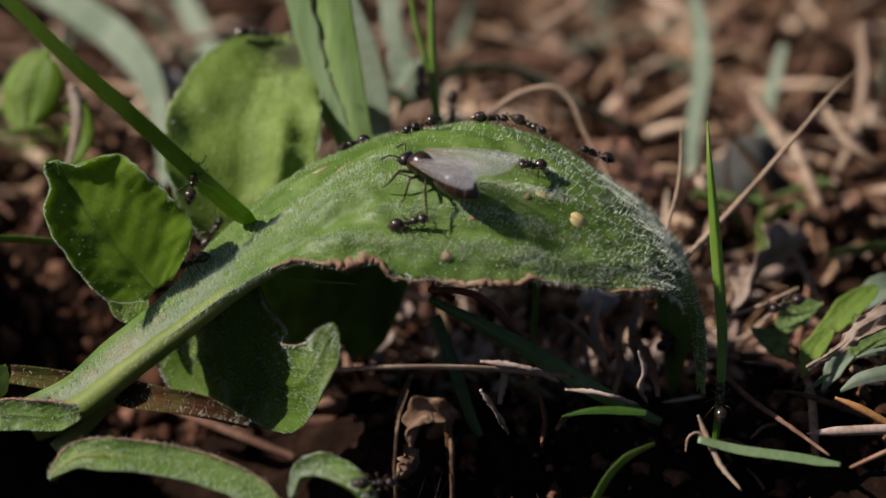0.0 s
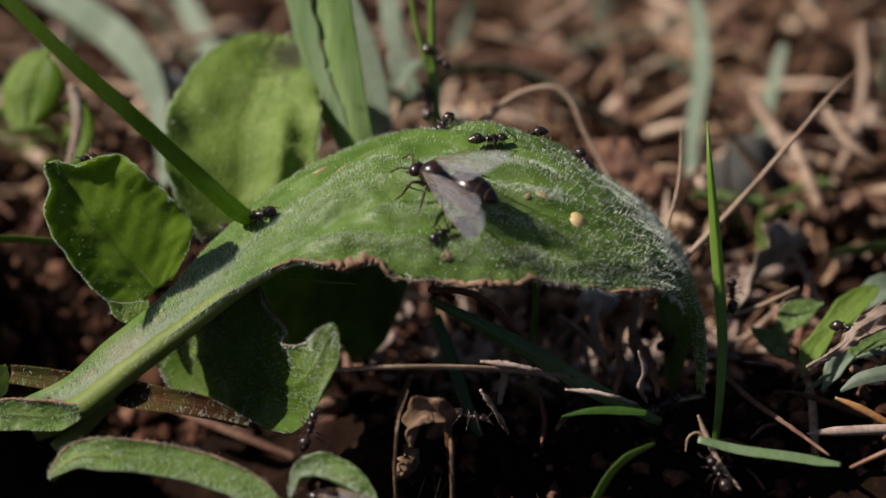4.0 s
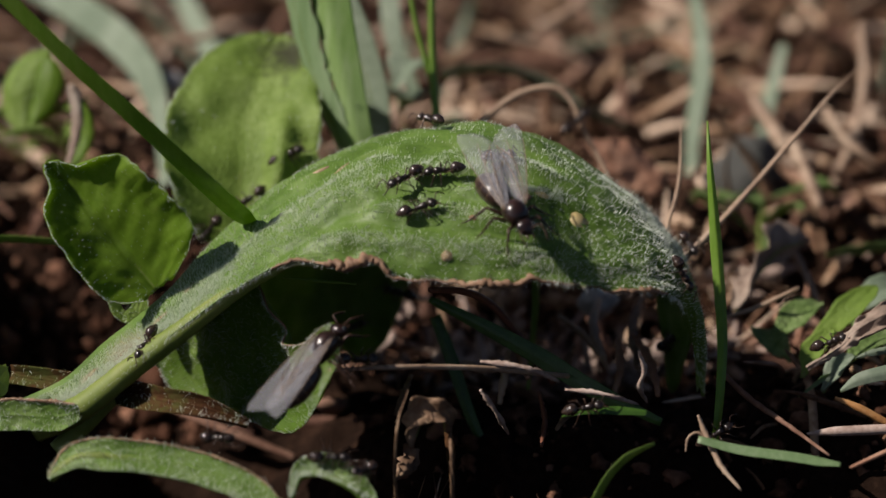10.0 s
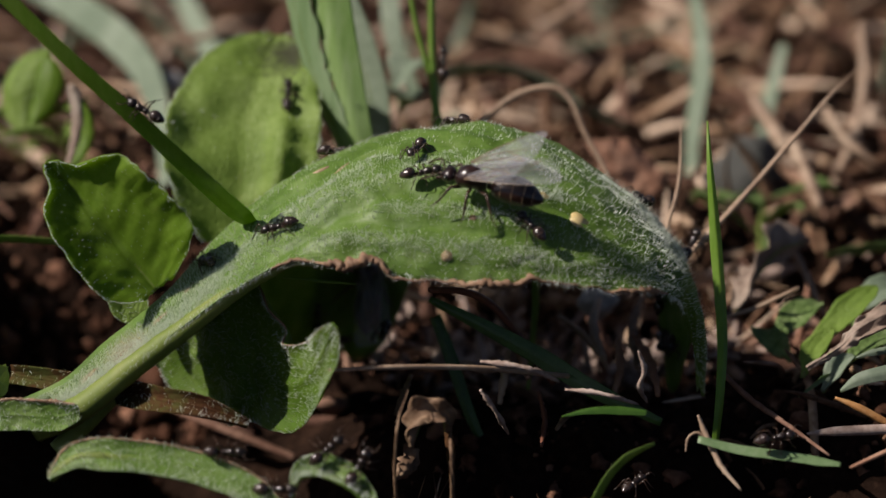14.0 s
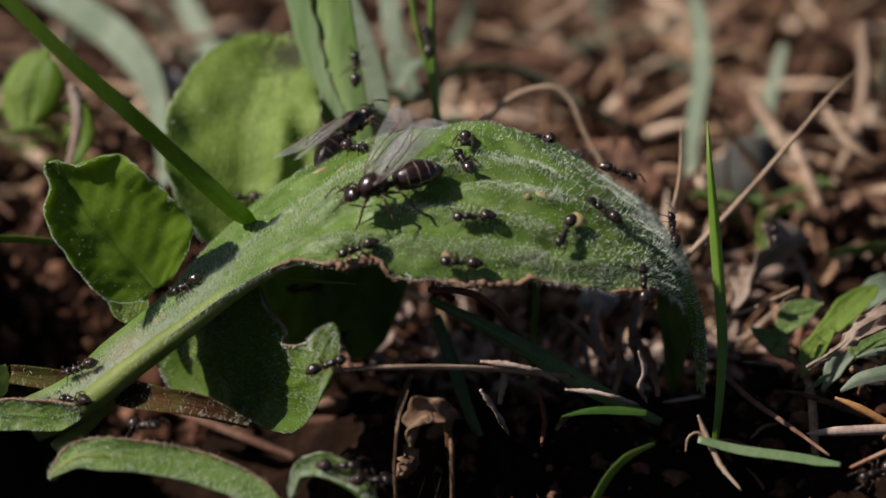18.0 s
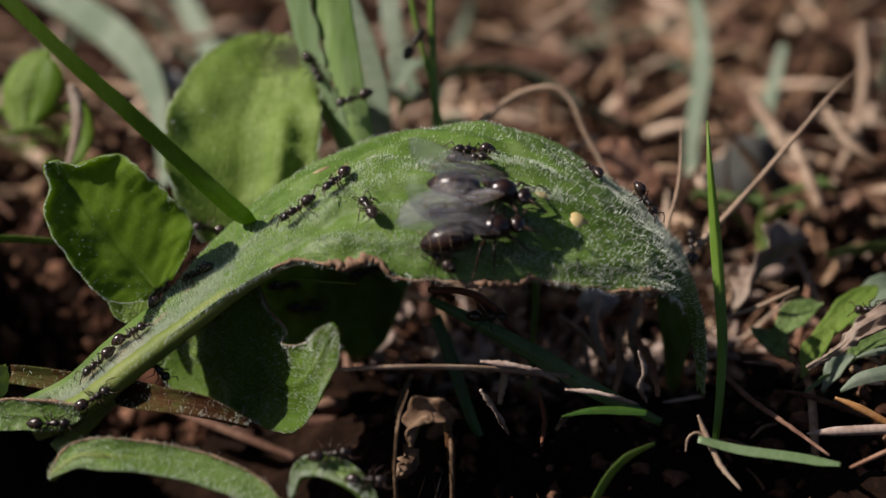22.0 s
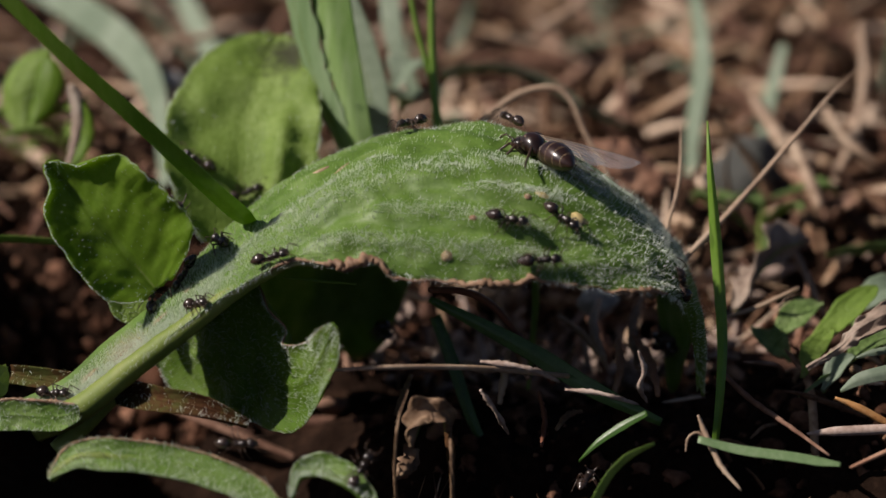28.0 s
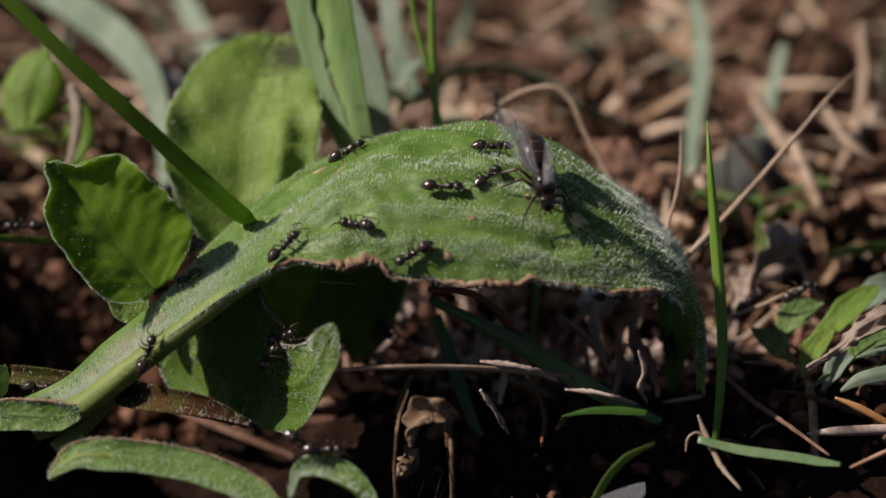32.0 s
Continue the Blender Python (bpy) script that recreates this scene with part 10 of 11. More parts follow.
    carry(ants.pop(), [(0,-9.5,-27.6,-2.4,0,0,75), (9,-9.5,-27.6,-2.4,0,0,75), (9.33,-9,-26.4,-1.1,-6,-19,127), (9.67,-8.4,-25.2,0.2,-26,-25,-175), (10,-7.9,-23.9,1.5,-43,-13,-118), (10.25,-7.8,-23.4,1.5,-22,30,-113), (10.5,-7.7,-22.9,1.5,33,63,-67), (10.75,-8,-22.9,1.4,59,31,-30), (11,-8.4,-22.8,1.2,61,-5,-12), (11.33,-8.3,-22.8,1.3,48,-49,14), (11.67,-8.2,-22.8,1.4,-39,-63,112), (12,-8.1,-22.8,1.4,-72,-23,157), (12.5,-9.1,-22.2,2.2,-65,-50,139), (12.75,-9.7,-21.9,2.5,44,-57,25), (13,-10.3,-21.5,2.8,68,-2,-6), (14,-10.6,-21.5,3.2,75,-41,4), (14.25,-10.3,-23,1.8,78,19,-10), (14.62,-9.9,-25.3,-0.3,35,22,-52), (15,-9.5,-27.6,-2.4,0,0,-85), (15.67,-9.5,-27.6,-2.4,0,0,-26), (16.33,-9.5,-27.6,-2.4,0,0,32), (17,-9.5,-27.6,-2.4,0,0,90), (17.38,-9.5,-25.7,-1,13,-22,58), (17.75,-9.4,-23.8,0.5,40,-33,16), (18,-9.4,-22.5,1.5,50,-5,-13), (18.5,-9.3,-22.2,2,73,-13,-15), (19,-9.3,-22.3,1.9,44,-16,-1), (19.5,-9.1,-22.1,2.4,62,-26,-9), (20,-9,-22.1,2.8,68,-35,-15), (21,-10.2,-21.7,2.4,73,-23,-8), (21.5,-10.2,-21.7,2.6,77,-18,-8), (22,-10.2,-21.6,2.6,69,-13,-8), (22.5,-10.2,-21.6,2.7,69,-9,-12), (23,-10.3,-21.5,2.8,68,-2,-6), (23.25,-10.1,-23,1.5,63,36,-24), (23.62,-9.8,-25.3,-0.5,24,26,-62), (24,-9.5,-27.6,-2.4,0,0,-86), (25,-9.5,-27.6,-2.4,0,0,-32), (26,-9.5,-27.6,-2.4,0,0,23), (27,-9.5,-27.6,-2.4,0,0,77), (27.75,-8,-24.1,0.6,43,-57,37), (28,-7.5,-22.9,1.6,47,-54,32), (28.5,-8.2,-22.8,2.4,81,-35,-22), (29,-9.4,-22,2.3,62,-5,-15), (30,-9.4,-21.9,2.5,56,-31,0), (31,-9,-22.1,2.8,35,-68,25), (31.5,-10,-21.6,2.6,50,-33,13), (32,-10.9,-21.6,2.6,41,-2,-6)])
    carry(ants.pop(), [(0,-1.5,30.6,11.3,0,0,86), (13,-1.5,30.6,11.3,0,0,86), (14,-0.1,28.9,25.7,9,-47,90), (14.5,-2,29.1,26.2,-43,-27,139), (15,-4.3,27.9,27.1,-34,-38,142), (15.5,-6.4,27.5,27.7,-31,-41,134), (16,-8.7,24.7,29,-17,-47,128), (16.25,-9.7,24.8,29.2,-46,-13,175), (16.5,-10.7,24.9,29.5,-44,29,-154), (16.75,-11.8,25.5,29.6,-4,50,-101), (17,-12.8,26.1,29.7,42,35,-41), (17.5,-10.9,24.5,28.3,51,16,-27), (17.75,-10.1,24.3,27.4,51,-26,17), (18,-9.4,24.1,26.5,5,-50,90), (18.5,-6.1,26.7,25.6,48,-21,14), (19,-2.8,29.2,24.8,-11,-53,90), (20,-2.5,29.1,24.8,-11,-53,90), (20.5,-2.3,29,25.6,-32,-47,92), (21,-2.7,29.4,26.3,-11,-50,89), (21.5,-2.6,29.7,27,-18,-51,86), (22,-3,29.8,27.7,27,-42,50), (22.25,-2.7,29.5,26.8,51,-14,2), (22.5,-2.5,29.3,25.8,48,22,-34), (22.75,-2.2,29.1,24.8,35,-29,9), (23,-2,28.8,23.8,-29,-42,90), (23.12,-1.9,29,22.6,25,-44,18), (23.25,-1.9,29.2,21.3,48,-12,-29), (23.68,-1.7,29.9,16.3,26,0,-57), (23.84,-2.7,11.9,19.9,7,19,-112), (24,-3.7,-6,23.5,-19,13,-171), (28,-2.6,12.3,17.4,-7,10,-128), (32,-1.5,30.6,11.3,0,0,-87)])
    carry(ants.pop(), [(0,11.2,-27.5,-1.9,0,0,89), (16,11.2,-27.5,-1.9,0,0,89), (16.5,11.7,-19.9,7.9,-19,-11,138), (17,11.5,-12.1,17.9,-55,-2,-168), (17.25,12.1,-11.4,18.4,-36,-29,154), (17.5,12,-10.7,19.1,-2,-50,111), (17.75,11.7,-10.4,19.5,-44,-16,-172), (18,11.4,-10.1,20,-29,30,-117), (18.12,11.5,-10.2,19.9,22,34,-39), (18.25,11.7,-10.3,19.8,43,-3,16), (18.5,11.7,-10.9,19,30,33,-30), (18.62,11.6,-11.1,18.7,47,10,3), (18.75,11.5,-11.4,18.5,49,-19,29), (18.88,11.4,-11.8,18.2,16,-52,81), (19,11.3,-12.1,17.9,-43,-40,158), (19.5,10.2,-12.4,17.9,-43,-29,153), (19.75,9.4,-12.5,17.9,13,-44,82), (19.88,8.5,-12.7,17.8,-42,-28,154), (20,7.6,-13,17.8,-55,16,-167), (20.12,8.5,-14.6,15.3,-16,51,-99), (20.25,9.3,-16.2,12.9,37,26,-20), (21,11.2,-27.5,-1.9,0,0,-86), (23,-32.7,58.1,28.4,0,0,-123), (23.38,-37.5,53.1,26,-24,11,-169), (23.75,-42.4,48.1,23.5,-48,2,145), (24,-45.7,44.8,21.9,-46,-16,129), (24.25,-44.5,42.1,22.3,-61,36,155), (24.5,-43.3,39.4,22.6,26,81,-94), (24.75,-42.4,34.9,22.9,-34,35,-158), (25,-41.4,30.4,23.2,-35,-15,-166), (25.25,-43.3,27,20.1,-37,7,-137), (26.1,-50.9,13.3,7.7,0,0,-109), (32,-50.9,13.3,7.7,0,0,-109)])
    carry(ants.pop(), [(0,22.4,6.6,2.2,-92,-38,-65), (16,22.4,6.6,2.2,-92,-38,-65), (16.5,28.6,14.6,5.6,2,-85,167), (17,34.7,22.6,9.1,45,-34,90), (18,35.1,21.5,8.8,52,-24,90), (18.5,28.7,12.8,13.2,-26,-22,132), (19,23.4,12.9,14.7,-37,-19,121), (19.5,15.6,-3,21.6,21,-43,138), (19.75,13.3,-4.7,22.7,31,-25,66), (20,10.5,-5.1,23.5,23,7,39), (20.5,14.9,20.9,16.3,50,-19,29), (20.62,14.8,14.5,18.7,69,-40,62), (20.75,14.6,8.1,21.2,70,-66,103), (21,19,45.3,9.3,-18,-57,128), (21.25,18.2,37.1,11.5,29,-44,63), (21.38,17.3,22.4,15.8,12,-16,35), (21.5,16.3,7.6,20.1,-16,1,2), (21.75,15.8,7.6,20,-19,18,-7), (21.88,15.1,5,20.8,12,26,50), (22,14.5,2.5,21.6,37,8,102), (22.25,15.4,5,20.7,11,44,36), (22.5,16.3,7.4,19.8,-39,29,-48), (22.67,16.5,7.5,19.8,2,48,18), (22.83,16.8,7.6,19.8,40,26,80), (23,17,7.7,19.7,43,-11,119), (23.17,17.5,15.4,16.6,72,16,77), (23.33,18,23,13.5,77,55,36), (23.5,18.5,30.6,10.4,-11,68,-88), (24,16.5,16.4,12.8,0,63,-79), (24.5,14.5,2.1,15.3,7,57,-72), (24.75,13.5,-5.1,16.5,48,27,-12), (25,12.4,-12.1,17.8,55,-13,22), (25.5,12.2,-11.6,18.4,13,-52,89), (26,12,-10.8,18.7,10,-45,94), (26.5,11.8,-10.5,19.3,6,-38,100), (27,11.6,-10,20.1,1,-47,109), (27.5,11.3,-9.4,20.8,-6,-54,122), (27.67,11.2,-9.3,20.9,37,-35,54), (27.83,11.2,-9.2,20.9,41,0,15), (28,11.2,-9.1,21,21,29,-28), (28.12,11,-9.1,21.1,44,-15,25), (28.25,10.9,-9.1,21.2,11,-57,95), (28.5,11,-9.5,20.9,38,-42,42), (28.75,10.7,-9.8,20.5,40,-9,25), (29,10.8,-10,20.1,38,16,-2), (29.25,10,-9.9,20.5,35,-10,47), (29.5,9.6,-9.7,20.8,6,-35,96), (30,8.7,-9,21.6,5,-49,96), (30.5,7.7,-8.6,22.3,4,-56,95), (30.75,7.2,-8.5,22.4,33,-22,25), (30.88,6.8,-8.4,22.6,-3,-38,101), (31,6.3,-8.4,22.9,-30,-13,170), (31.12,6.3,-7.7,23.2,-2,-33,97), (31.25,6.2,-7.1,23.5,27,-14,23), (31.5,5.6,-5.2,24.3,12,-42,72), (31.75,5.1,-4.4,25.2,16,-23,41), (32,4.9,-1.2,25.3,6,4,11)])
    carry(ants.pop(), [(0,-32.7,58.1,28.4,0,0,-56), (18,-32.7,58.1,28.4,0,0,-56), (18.5,-26.6,47.1,28,18,0,4), (19,-20.6,36.2,27.6,28,-16,61), (19.5,-19.8,36.8,28.1,45,-16,44), (20,-18.4,32.8,29.5,33,-25,36), (20.5,-17.1,30,30.8,39,-37,18), (21,-16.2,29.4,31.4,-13,-53,90), (21.25,-15.6,28.5,30,48,-24,5), (21.5,-15,27.6,28.7,46,29,-38), (22,-13.8,26.5,25.8,38,41,-52), (22.5,-9,23.5,23.7,43,28,-12), (23,-3.2,5.7,25.9,35,-13,-39), (23.5,-2,7.6,25.3,-15,-21,27), (24,-0.5,10.7,24.5,-23,-35,15), (24.12,-0.9,8.3,24.2,-16,-12,29), (24.19,-1,18.1,21,19,-9,0), (24.25,-1.1,27.9,17.8,49,9,-22), (24.62,-1.3,29.2,14.5,23,12,-58), (25,-1.5,30.6,11.3,0,0,-92), (25.67,-3.1,23.1,8.2,0,0,-33), (26.33,-4.6,15.6,5.2,0,0,26), (27,-6.1,8.1,2.1,0,0,85), (27.75,-3.7,6.4,19.8,-15,1,121), (27.88,-3.4,6.7,22.5,1,6,174), (28,-3.1,6.9,25.2,14,-4,-133), (28.25,-2.5,5.7,25.8,1,15,-137), (28.5,-2.2,5.6,25.8,10,10,-88), (29,-1.3,5,26,13,-16,-49), (29.5,-1.5,4.5,25.9,14,5,-107), (30,-1.8,6.6,24.7,12,-4,-106), (30.5,-0.8,0.7,25.3,8,9,-92), (30.75,-0.2,-0.7,25.1,0,15,-148), (30.88,0.1,-2.1,25.2,12,5,-97), (31,0.5,-3.5,25.2,12,-11,-48), (31.12,0.3,-3.7,24.9,6,6,-101), (31.25,0.2,-4,24.7,-11,12,-157), (31.5,-0,-5.7,24.4,-3,16,-113), (31.75,0,-6.4,24,-19,17,-155), (31.88,0.1,-6.7,23.7,12,24,-78), (32,0.2,-7,23.3,27,-1,-8)])
    carry(ants.pop(), [(0,-21.2,20,-0.1,0,0,91), (19,-21.2,20,-0.1,0,0,91), (19.5,-21,19.1,6.6,29,-13,44), (20,-20.8,18.1,13.3,59,-1,-2), (21,-20.6,18.3,13.6,58,-1,-3), (21.5,-16.3,-0.8,19.2,33,-6,-64), (21.75,-14.9,-2.8,19.9,29,27,-106), (22,-13.8,-5.2,20.3,1,28,-155), (22.25,-13.1,-5.8,20.4,-28,16,149), (22.5,-12.4,-6.6,20.6,-32,-7,115), (22.75,-11.8,-6.9,20.8,-25,-38,90), (23,-11.1,-7.2,20.8,1,-46,44), (23.25,-10.7,-8,19.8,29,-23,-4), (23.5,-10.3,-10,19.4,42,11,-28), (23.75,-9.7,-10.8,18.6,29,-32,29), (23.88,-9.5,3.2,12.3,-19,-2,57), (24,-9.4,17.1,6,-58,38,56), (24.12,-8.9,5,10.4,-7,-11,41), (24.25,-8.4,-7.1,14.7,64,-23,-12), (24.68,-7.3,0.5,8.4,35,-3,-39), (25.1,-6.1,8.1,2.1,0,0,-73), (32,-6.1,8.1,2.1,0,0,-73)])
    carry(ants.pop(), [(0,-9.5,-27.6,-2.4,0,0,113), (19,-9.5,-27.6,-2.4,0,0,113), (19.33,-12,-22.3,-1.6,-3,-15,62), (19.67,-14.5,-16.9,-0.7,8,-26,6), (20,-17,-11.6,0.1,24,-24,-52), (20.5,-16.3,-9.4,3.5,64,-55,-43), (21,-15.8,-8.7,6.9,71,-50,-57), (21.25,-16.8,4.3,4,103,-51,-42), (21.5,-17.8,17.4,1.1,137,-58,-30), (21.75,-17.5,16.5,3.4,107,-26,14), (21.83,-17.1,15.5,4.1,41,-25,36), (21.92,-16.7,14.6,4.8,-17,-6,45), (22,-16.3,13.6,5.4,-74,11,34), (22.17,-17,12.7,6.4,-70,66,49), (22.25,-17.3,10.8,8,-69,54,119), (22.33,-17.6,8.8,9.5,95,131,-4), (22.5,-17.7,5.3,11.4,-63,-6,178), (23,-18.1,-5.2,17.2,-20,31,164), (23.5,-18,-7.1,16.8,-37,12,123), (24,-17.9,-8.8,16.3,-36,-6,107), (25,-18.8,-6.7,16.4,-20,-38,51), (25.5,-19.3,-5.6,16.2,-33,-25,74), (26,-19.7,-4.5,16,-38,-18,85), (26.5,-20.3,-3.3,15.7,-39,-11,89), (27,-20.8,-1.7,15.4,-40,-1,93), (27.5,-21.3,-0.7,15.3,-39,5,103), (28,-21.7,0.5,15.1,-37,7,114), (29,-21.6,2.4,15.2,-42,4,100), (29.25,-20.7,-1.6,15.6,-11,40,172), (29.5,-19.7,-5.7,15.9,35,21,-101), (29.75,-18.8,-8.2,15.8,7,36,-148), (30,-18,-10.7,15.6,-24,27,158), (30.5,-21.4,-11.7,13.3,-21,13,155), (30.67,-22.6,-10.5,12.4,-41,-29,124), (30.83,-23.2,-11.9,12,-28,-51,52), (31,-24.7,-11.8,10.7,11,-25,-13), (31.25,-23.7,-4.7,7.8,63,3,25), (31.5,-22.7,1.3,4.8,88,17,63), (31.75,-19.4,-3.5,5.8,58,-12,6), (32,-16.1,-8.3,6.7,67,-53,-55)])
    carry(ants.pop(), [(0,-47.2,-8.7,2.9,0,0,31), (20,-47.2,-8.7,2.9,0,0,31), (20.33,-42.6,-8.4,3.6,16,7,-23), (20.67,-38,-8.1,4.3,20,24,-77), (21,-33.4,-7.9,5,3,38,-146), (21.5,-33.4,-7.6,5.1,2,37,-148), (22,-33.4,-7.4,5.2,1,34,-150), (22.5,-33.4,-7.1,5.4,0,31,-152), (23,-33.3,-6.8,5.5,-15,38,-179), (23.5,-33.3,-6.6,5.7,-15,35,180), (24,-33.3,-6.3,5.8,-15,32,176), (24.25,-36.9,-6.6,5,-24,27,173), (25,-47.2,-8.7,2.9,0,0,-138), (26,-47.2,-8.7,2.9,0,0,-67), (27,-47.2,-8.7,2.9,0,0,5), (27.75,-40.2,-8.2,2.5,29,-8,-22), (28,-37.8,-8.4,2.4,26,-9,-31), (28.25,-38.5,-7.8,2.6,0,-26,34), (28.38,-39.3,-6,2,-4,-21,74), (28.5,-40.2,-4.2,1.4,-4,-14,112), (29,-41.6,-2.2,2,-45,-33,135), (29.5,-42.3,-2.8,1.5,-16,-30,99), (30,-42.9,-2.7,1.6,35,-65,36), (30.5,-40,-2.7,2,38,-44,26), (30.67,-38.8,-3.2,2.4,-28,-47,100), (30.83,-37.7,-3.7,2.9,-59,-10,140), (31,-36.5,-4.2,3.4,-63,35,163), (31.5,-38.3,-3.4,2,-22,41,-147), (31.75,-39,-3.9,1.6,20,30,-68), (32,-39.7,-4.4,1.3,24,-4,-12)])
    queen = build_queen("dark brown winged ant queen with milky wings on the leaf")
    carry(queen, [(0,-0.7,-7.1,23.7,-20,-8,137), (1,-0,-7.7,23,-24,-17,140), (2,0.4,-7.8,23.2,-27,-12,169), (2.5,2.7,-7,23.3,-21,-10,156), (3,2.7,-7.1,23.2,-21,-13,153), (3.5,3.7,-8.5,23.3,-16,-13,128), (4,0.6,-7.6,23.1,-23,-6,145), (4.5,-2.8,-7.1,23,-25,-17,143), (5,-5.4,-7.1,22.6,-22,-5,117), (5.25,-7.6,-6.5,22.2,-2,-12,49), (5.5,-9.3,-5.3,22.1,19,-7,-16), (6,-1.8,-7.6,22.5,23,-10,16), (6.5,1.5,-7.2,23.5,22,-3,19), (7,6.7,-7.2,23.1,25,-13,11), (8,7.8,-6.5,23.5,25,-26,32), (8.5,6.9,-6.3,23.8,20,-9,39), (9,8.1,-7,22.9,25,-8,22), (9.5,7.4,-8,22.7,9,9,-44), (10,6.2,-10.6,21.4,12,17,-62), (10.5,4.9,-8.8,22.8,-12,6,-107), (11,4.2,-9.7,22.7,-27,9,-143), (12,5.4,-8.6,22.8,-28,-9,177), (13,5.6,-8.2,22.9,-25,-13,169), (13.5,5.6,-7,23,-18,-10,163), (14,3.9,-8.7,23.3,-27,-9,164), (14.5,5,-7,23.2,-20,-9,170), (15,3.9,-6.9,23.5,-19,-10,163), (15.5,2.8,-6.6,23.7,-18,-8,155), (16,1.8,-6.3,23.9,-17,-4,146), (16.5,0.7,-5.3,23.9,-12,-1,125), (17,1.5,-6.1,24.2,-17,-21,145), (17.5,-3.3,-7.3,23.3,-24,2,173), (18,-5.2,-7.7,22.7,-17,12,-160), (18.5,-4.2,-7.7,22.8,-4,24,-127), (19,-1.4,-11,20.8,23,17,-62), (19.5,-1.3,-8.9,21.6,25,23,-48), (20,-0.3,-10.7,21.1,39,-1,-28), (20.5,-0.3,-9.6,21.3,38,7,-9), (21,1.6,-10.6,20.5,44,-5,1), (21.5,2.3,-9.3,21.9,35,-11,10), (22,4.2,-9.1,22.8,31,7,-10), (22.5,4.3,-9.7,22.1,20,29,-48), (23,4.5,-12.2,19.5,-16,28,-110), (23.5,4.8,-11.7,19.4,-21,42,-117), (24,4.6,-12.9,18.3,-41,37,-144), (25,4.2,-12.8,18.2,-49,26,-158), (25.5,4.8,-12.3,18.7,-39,34,-143), (26.2,3.9,-5.1,10.5,-8,14,-89), (26.6,6.7,-5.3,5.3,5,19,-75), (27,8.7,-19.8,6,2,16,-77), (27.5,14.2,-25.9,-2.4,17,16,-36), (27.75,15.3,-24.4,-4.5,2,14,-110), (28,16.3,-23,-6.5,0,0,-180), (28.5,16.7,-20.6,-6.7,0,0,177), (29,16.7,-18.6,-5.8,-13,0,175), (29.5,17.4,-20.7,-6.4,0,0,166), (30,17.7,-21.9,-6.4,0,0,158), (30.5,17,-21.3,-6.5,0,0,162), (31,16.2,-19.9,-6.8,0,0,166), (31.25,15.5,-20.0,-0.0,0,-30,150), (31.5,15.5,-20.0,2.6,0,-50,130), (31.75,13.8,-21.0,-0.4,0,-30,150), (32,11.5,-22.0,-8.2,0,0,180)])
    flap(queen, [(0,-14,13,-11), (1,-13,18,-5), (2,-13,9,-29), (3,-7,-10,-38), (6,18,25,-3), (7,30,52,7), (7.5,11,32,-36), (8,11,7,-65), (9,14,11,-49), (10,1,9,-24), (11,-12,19,-9), (12,-17,25,-26), (13,-16,18,-19), (14,-16,21,-6), (17,-12,10,-20), (18,-14,6,22), (19,0,4,-13), (19.5,5,41,-2), (20,44,73,41), (21,9,13,-6), (22,15,24,4), (23,66,88,80), (23.5,-2,48,10), (24,-3,7,7), (25,-6,45,7), (26.5,6,4,-5), (29,6,4,-5), (30,10,15,-20), (32,10,15,-20)],
         [(0,-16,7,19), (1,-13,-8,24), (2,-16,21,-1), (3,-21,31,2), (6,15,7,-12), (7,15,9,-6), (8,11,5,0), (9,14,-3,-9), (10,8,11,0), (11,-7,14,16), (12,-15,15,4), (13,-24,42,-15), (14,-24,44,-4), (17,-18,23,3), (18,-8,3,51), (19,9,24,20), (20,32,61,52), (21,9,13,-6), (22,12,-5,30), (22.5,0,27,90), (23,34,50,174), (23.33,12,56,108), (23.67,-6,47,46), (24,-4,32,-2), (25,-4,20,7), (26.5,-6,4,5), (29,-6,4,5), (30,-10,15,20), (32,-10,15,20)])
    queen = build_queen("brown winged ant queen with pale banded gaster")
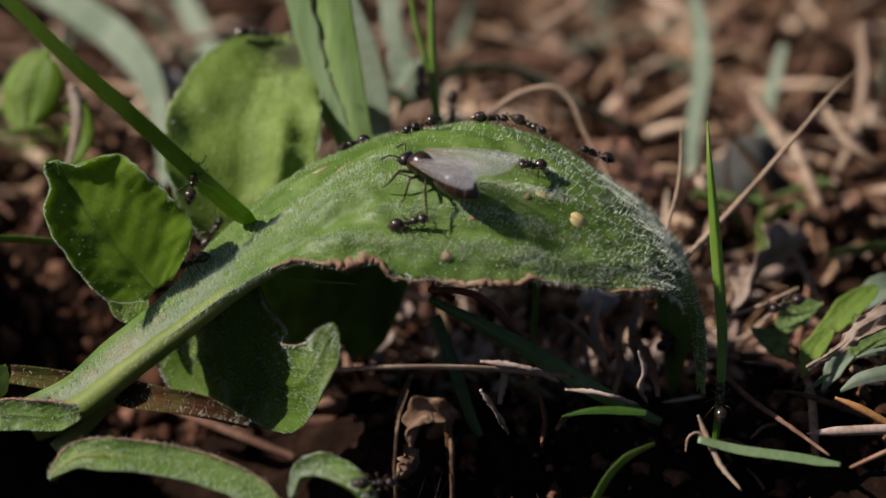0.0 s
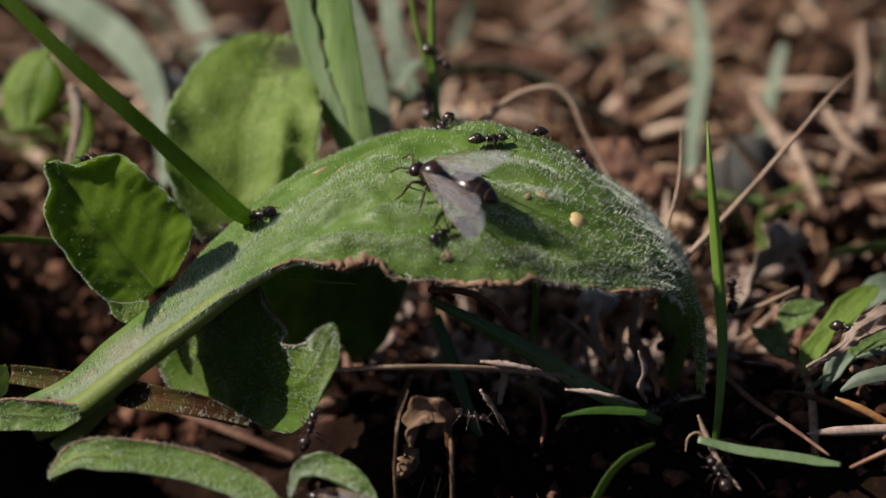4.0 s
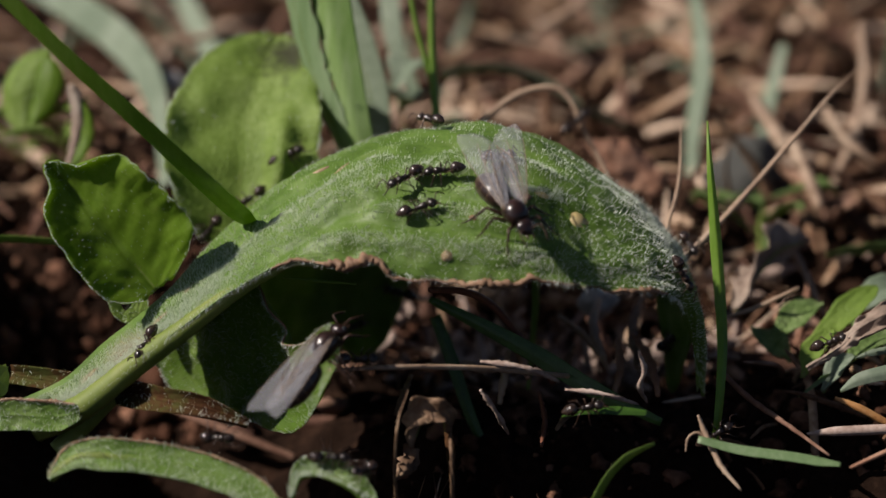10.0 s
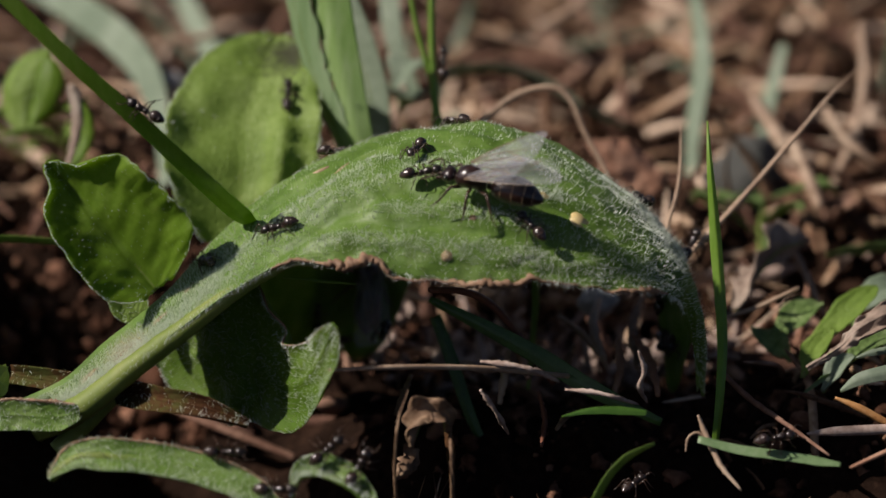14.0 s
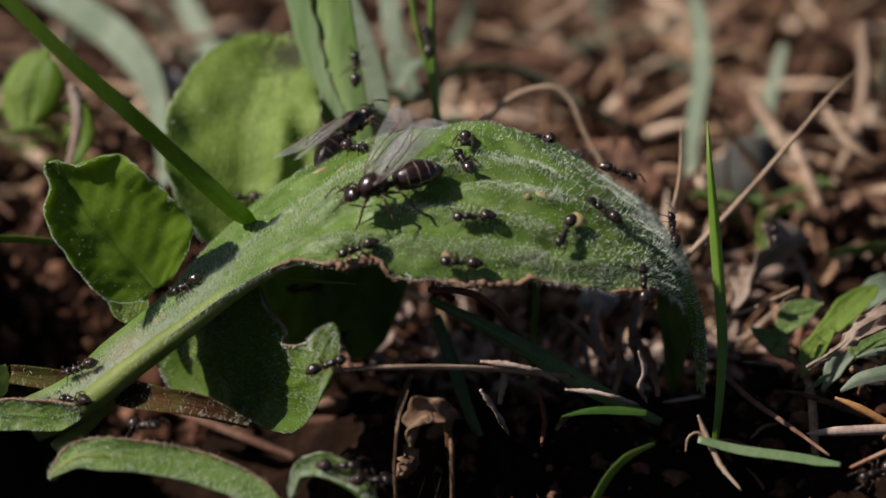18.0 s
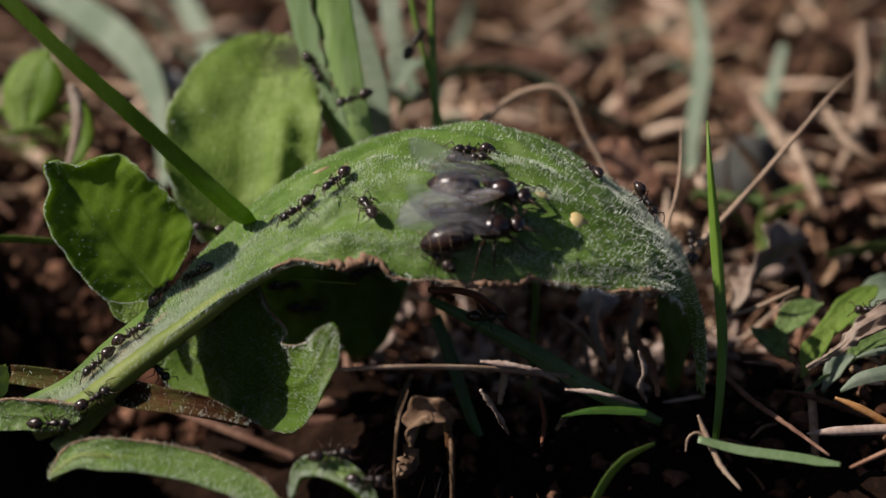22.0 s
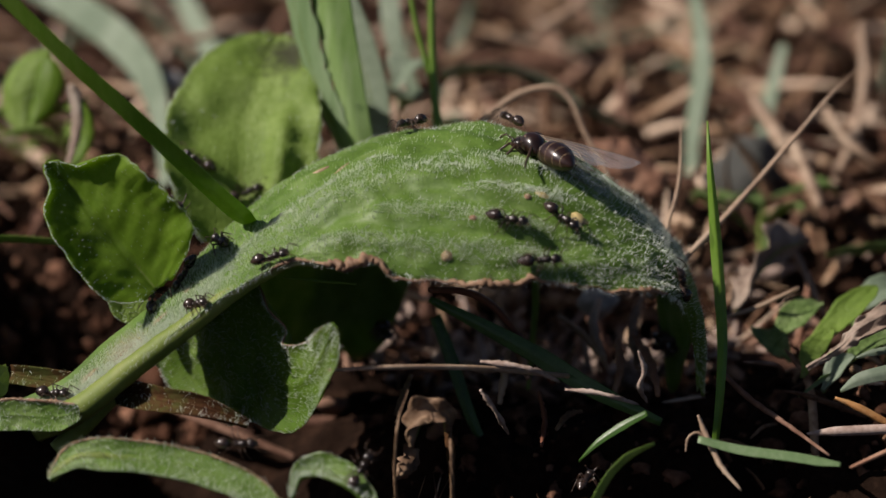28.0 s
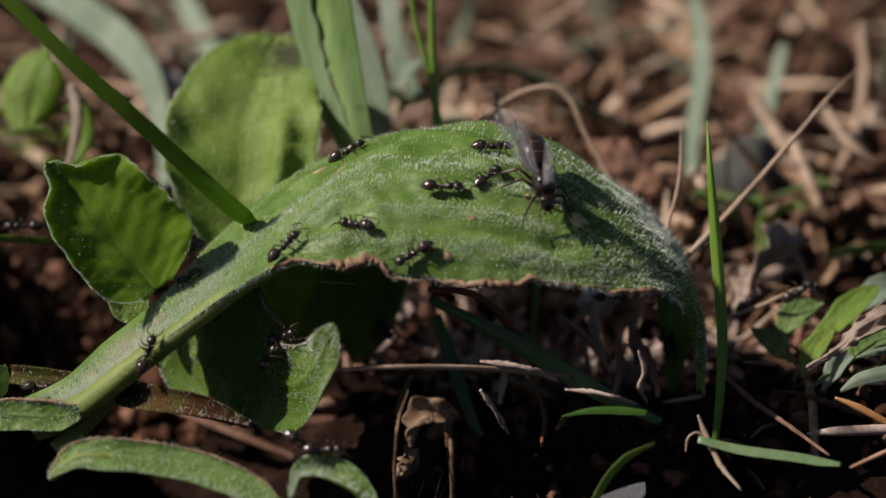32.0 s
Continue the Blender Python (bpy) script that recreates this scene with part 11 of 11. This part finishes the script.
    carry(queen, [(0,-14.1,-33.3,-2.7,10,-5,93), (0.25,-13,-31.9,-2.6,11,0,66), (1,-9.5,-27.6,-2.4,0,0,10), (3,-9.5,-27.6,-2.4,0,0,81), (5,-9.5,-27.6,-2.4,0,0,151), (5.75,-12.9,-28.9,-2.8,4,-11,111), (6,-14,-29.4,-2.9,7,-10,91), (6.5,-13.7,-25.6,-2.1,2,-26,90), (7,-13.9,-25.6,-0.5,8,-18,90), (7.5,-13.5,-24.2,0.7,-6,-22,90), (8,-14.7,-12.7,-3.2,0,0,90), (8.5,-14.4,-19.3,3,-18,-3,91), (9,-14.7,-12.9,4,-30,-24,82), (9.5,-13.8,-12.8,6.7,-12,-26,64), (10,-10.8,-17.2,8.9,-4,-31,54), (10.5,-11.7,15.8,-1.2,2,-13,80), (11,-11.1,15.8,-1.1,2,-15,80), (11.5,-10.9,17.7,-1.2,11,-21,81), (12,-10.6,19.1,-0.9,20,-31,81), (12.5,-10.2,19.3,0.5,28,-32,83), (13,-9.5,19.8,1.7,26,-40,84), (14,-8.8,19.6,3.2,20,-46,90), (15.2,-7.4,14.4,7.9,0,-18,90), (15.67,-8.3,18.6,9.5,7,-20,145), (16.13,-9.3,22.7,11,9,-26,-158), (16.6,-10.2,26.8,12.6,4,-32,-98), (16.9,-10.6,19.2,15.9,-12,-28,-37), (17.2,-11,11.6,19.2,-16,-14,17), (17.5,-11,9.2,20.8,-28,-1,66), (18,-8.7,11,21.9,-26,-20,55), (18.5,-7.3,8.3,22.2,-7,-11,-14), (18.75,-6.3,5.2,22.7,-15,-2,26), (19,-5.2,2.1,23.2,-16,9,66), (19.25,-3.9,-0.1,23.5,-2,3,11), (19.5,-2.6,-2.3,23.8,11,11,-43), (20,-0,-7.9,23.8,11,4,-73), (21,-0.4,-8.3,23.2,4,24,-92), (21.5,0.3,-8.1,23.4,19,14,-49), (22,3.6,-11,19.9,47,-9,7), (22.5,5.7,-8.6,22.8,28,2,31), (23,9.2,-9.2,21.4,33,-5,37), (23.5,12.3,-6.3,22.2,24,2,29), (24,14.6,-4.5,21.3,28,6,54), (25,15.7,-1,20.5,21,7,40), (25.5,15.2,-2,20.9,19,5,33), (26,14.5,-1.6,21.2,32,-9,66), (26.5,14.1,-1.7,21.3,33,-13,88), (27,13.9,-1.5,21.4,31,-13,110), (27.25,13.8,-1.3,21.4,18,-30,150), (27.5,13.7,-1,21.4,-6,-33,-162), (27.75,11.3,-1.3,22.5,12,-18,156), (28,9,-1.5,23.6,16,5,122), (29,9.9,0.2,23.3,16,-23,147), (29.5,9.6,6.2,22.6,27,-9,142), (30,7.6,3.5,23.8,8,-22,-170), (30.5,8.7,5.2,22.9,15,1,-180), (31,8.3,0.1,24.2,-15,-2,-113), (31.5,8.5,-3.8,23.6,-15,7,-80), (32,8.6,-6.5,23.5,-11,31,-78)])
    flap(queen, [(0,6,4,-5), (17.5,6,4,-5), (19,26,25,16), (19.33,9,15,67), (19.67,-10,20,117), (20,-18,38,170), (20.5,-49,48,-165), (21,100,114,35), (21.5,-6,64,-52), (22,11,36,-14), (23,37,51,-9), (24,20,14,-11), (25,19,4,-13), (28,-27,-25,44), (29,-20,-11,-24), (30,-19,23,37), (30.5,-19,23,-1), (31,-19,23,-39), (31.5,-11,58,17), (32,56,56,126)],
         [(0,-6,4,5), (17.5,-6,4,5), (19,-15,23,31), (19.5,-5,43,89), (20,24,44,163), (20.33,-12,44,-176), (20.67,-48,52,-158), (21,88,113,28), (21.5,0,58,-39), (22,8,19,-8), (23,13,21,4), (24,24,20,-16), (25,18,3,-6), (28,-26,-3,48), (28.5,-23,12,8), (29,-32,25,-34), (29.5,-16,22,18), (30,-9,9,67), (31,3,-5,19), (31.5,6,25,47), (32,30,47,90)])
    # the small blade bends down while the winged ant hangs on it
    rest = bent_blade.matrix_basis.copy()
    low = rest @ pose(0, 0, 0, 0, -38, 0)
    walk(bent_blade, [(0.0, rest), (25.6, rest), (27.4, low), (28.5, rest @ pose(0, 0, 0, 0, -34, 0)), (29.2, low), (30.0, rest @ pose(0, 0, 0, 0, -44, 0)), (31.0, low), (32.0, rest)])


motions()
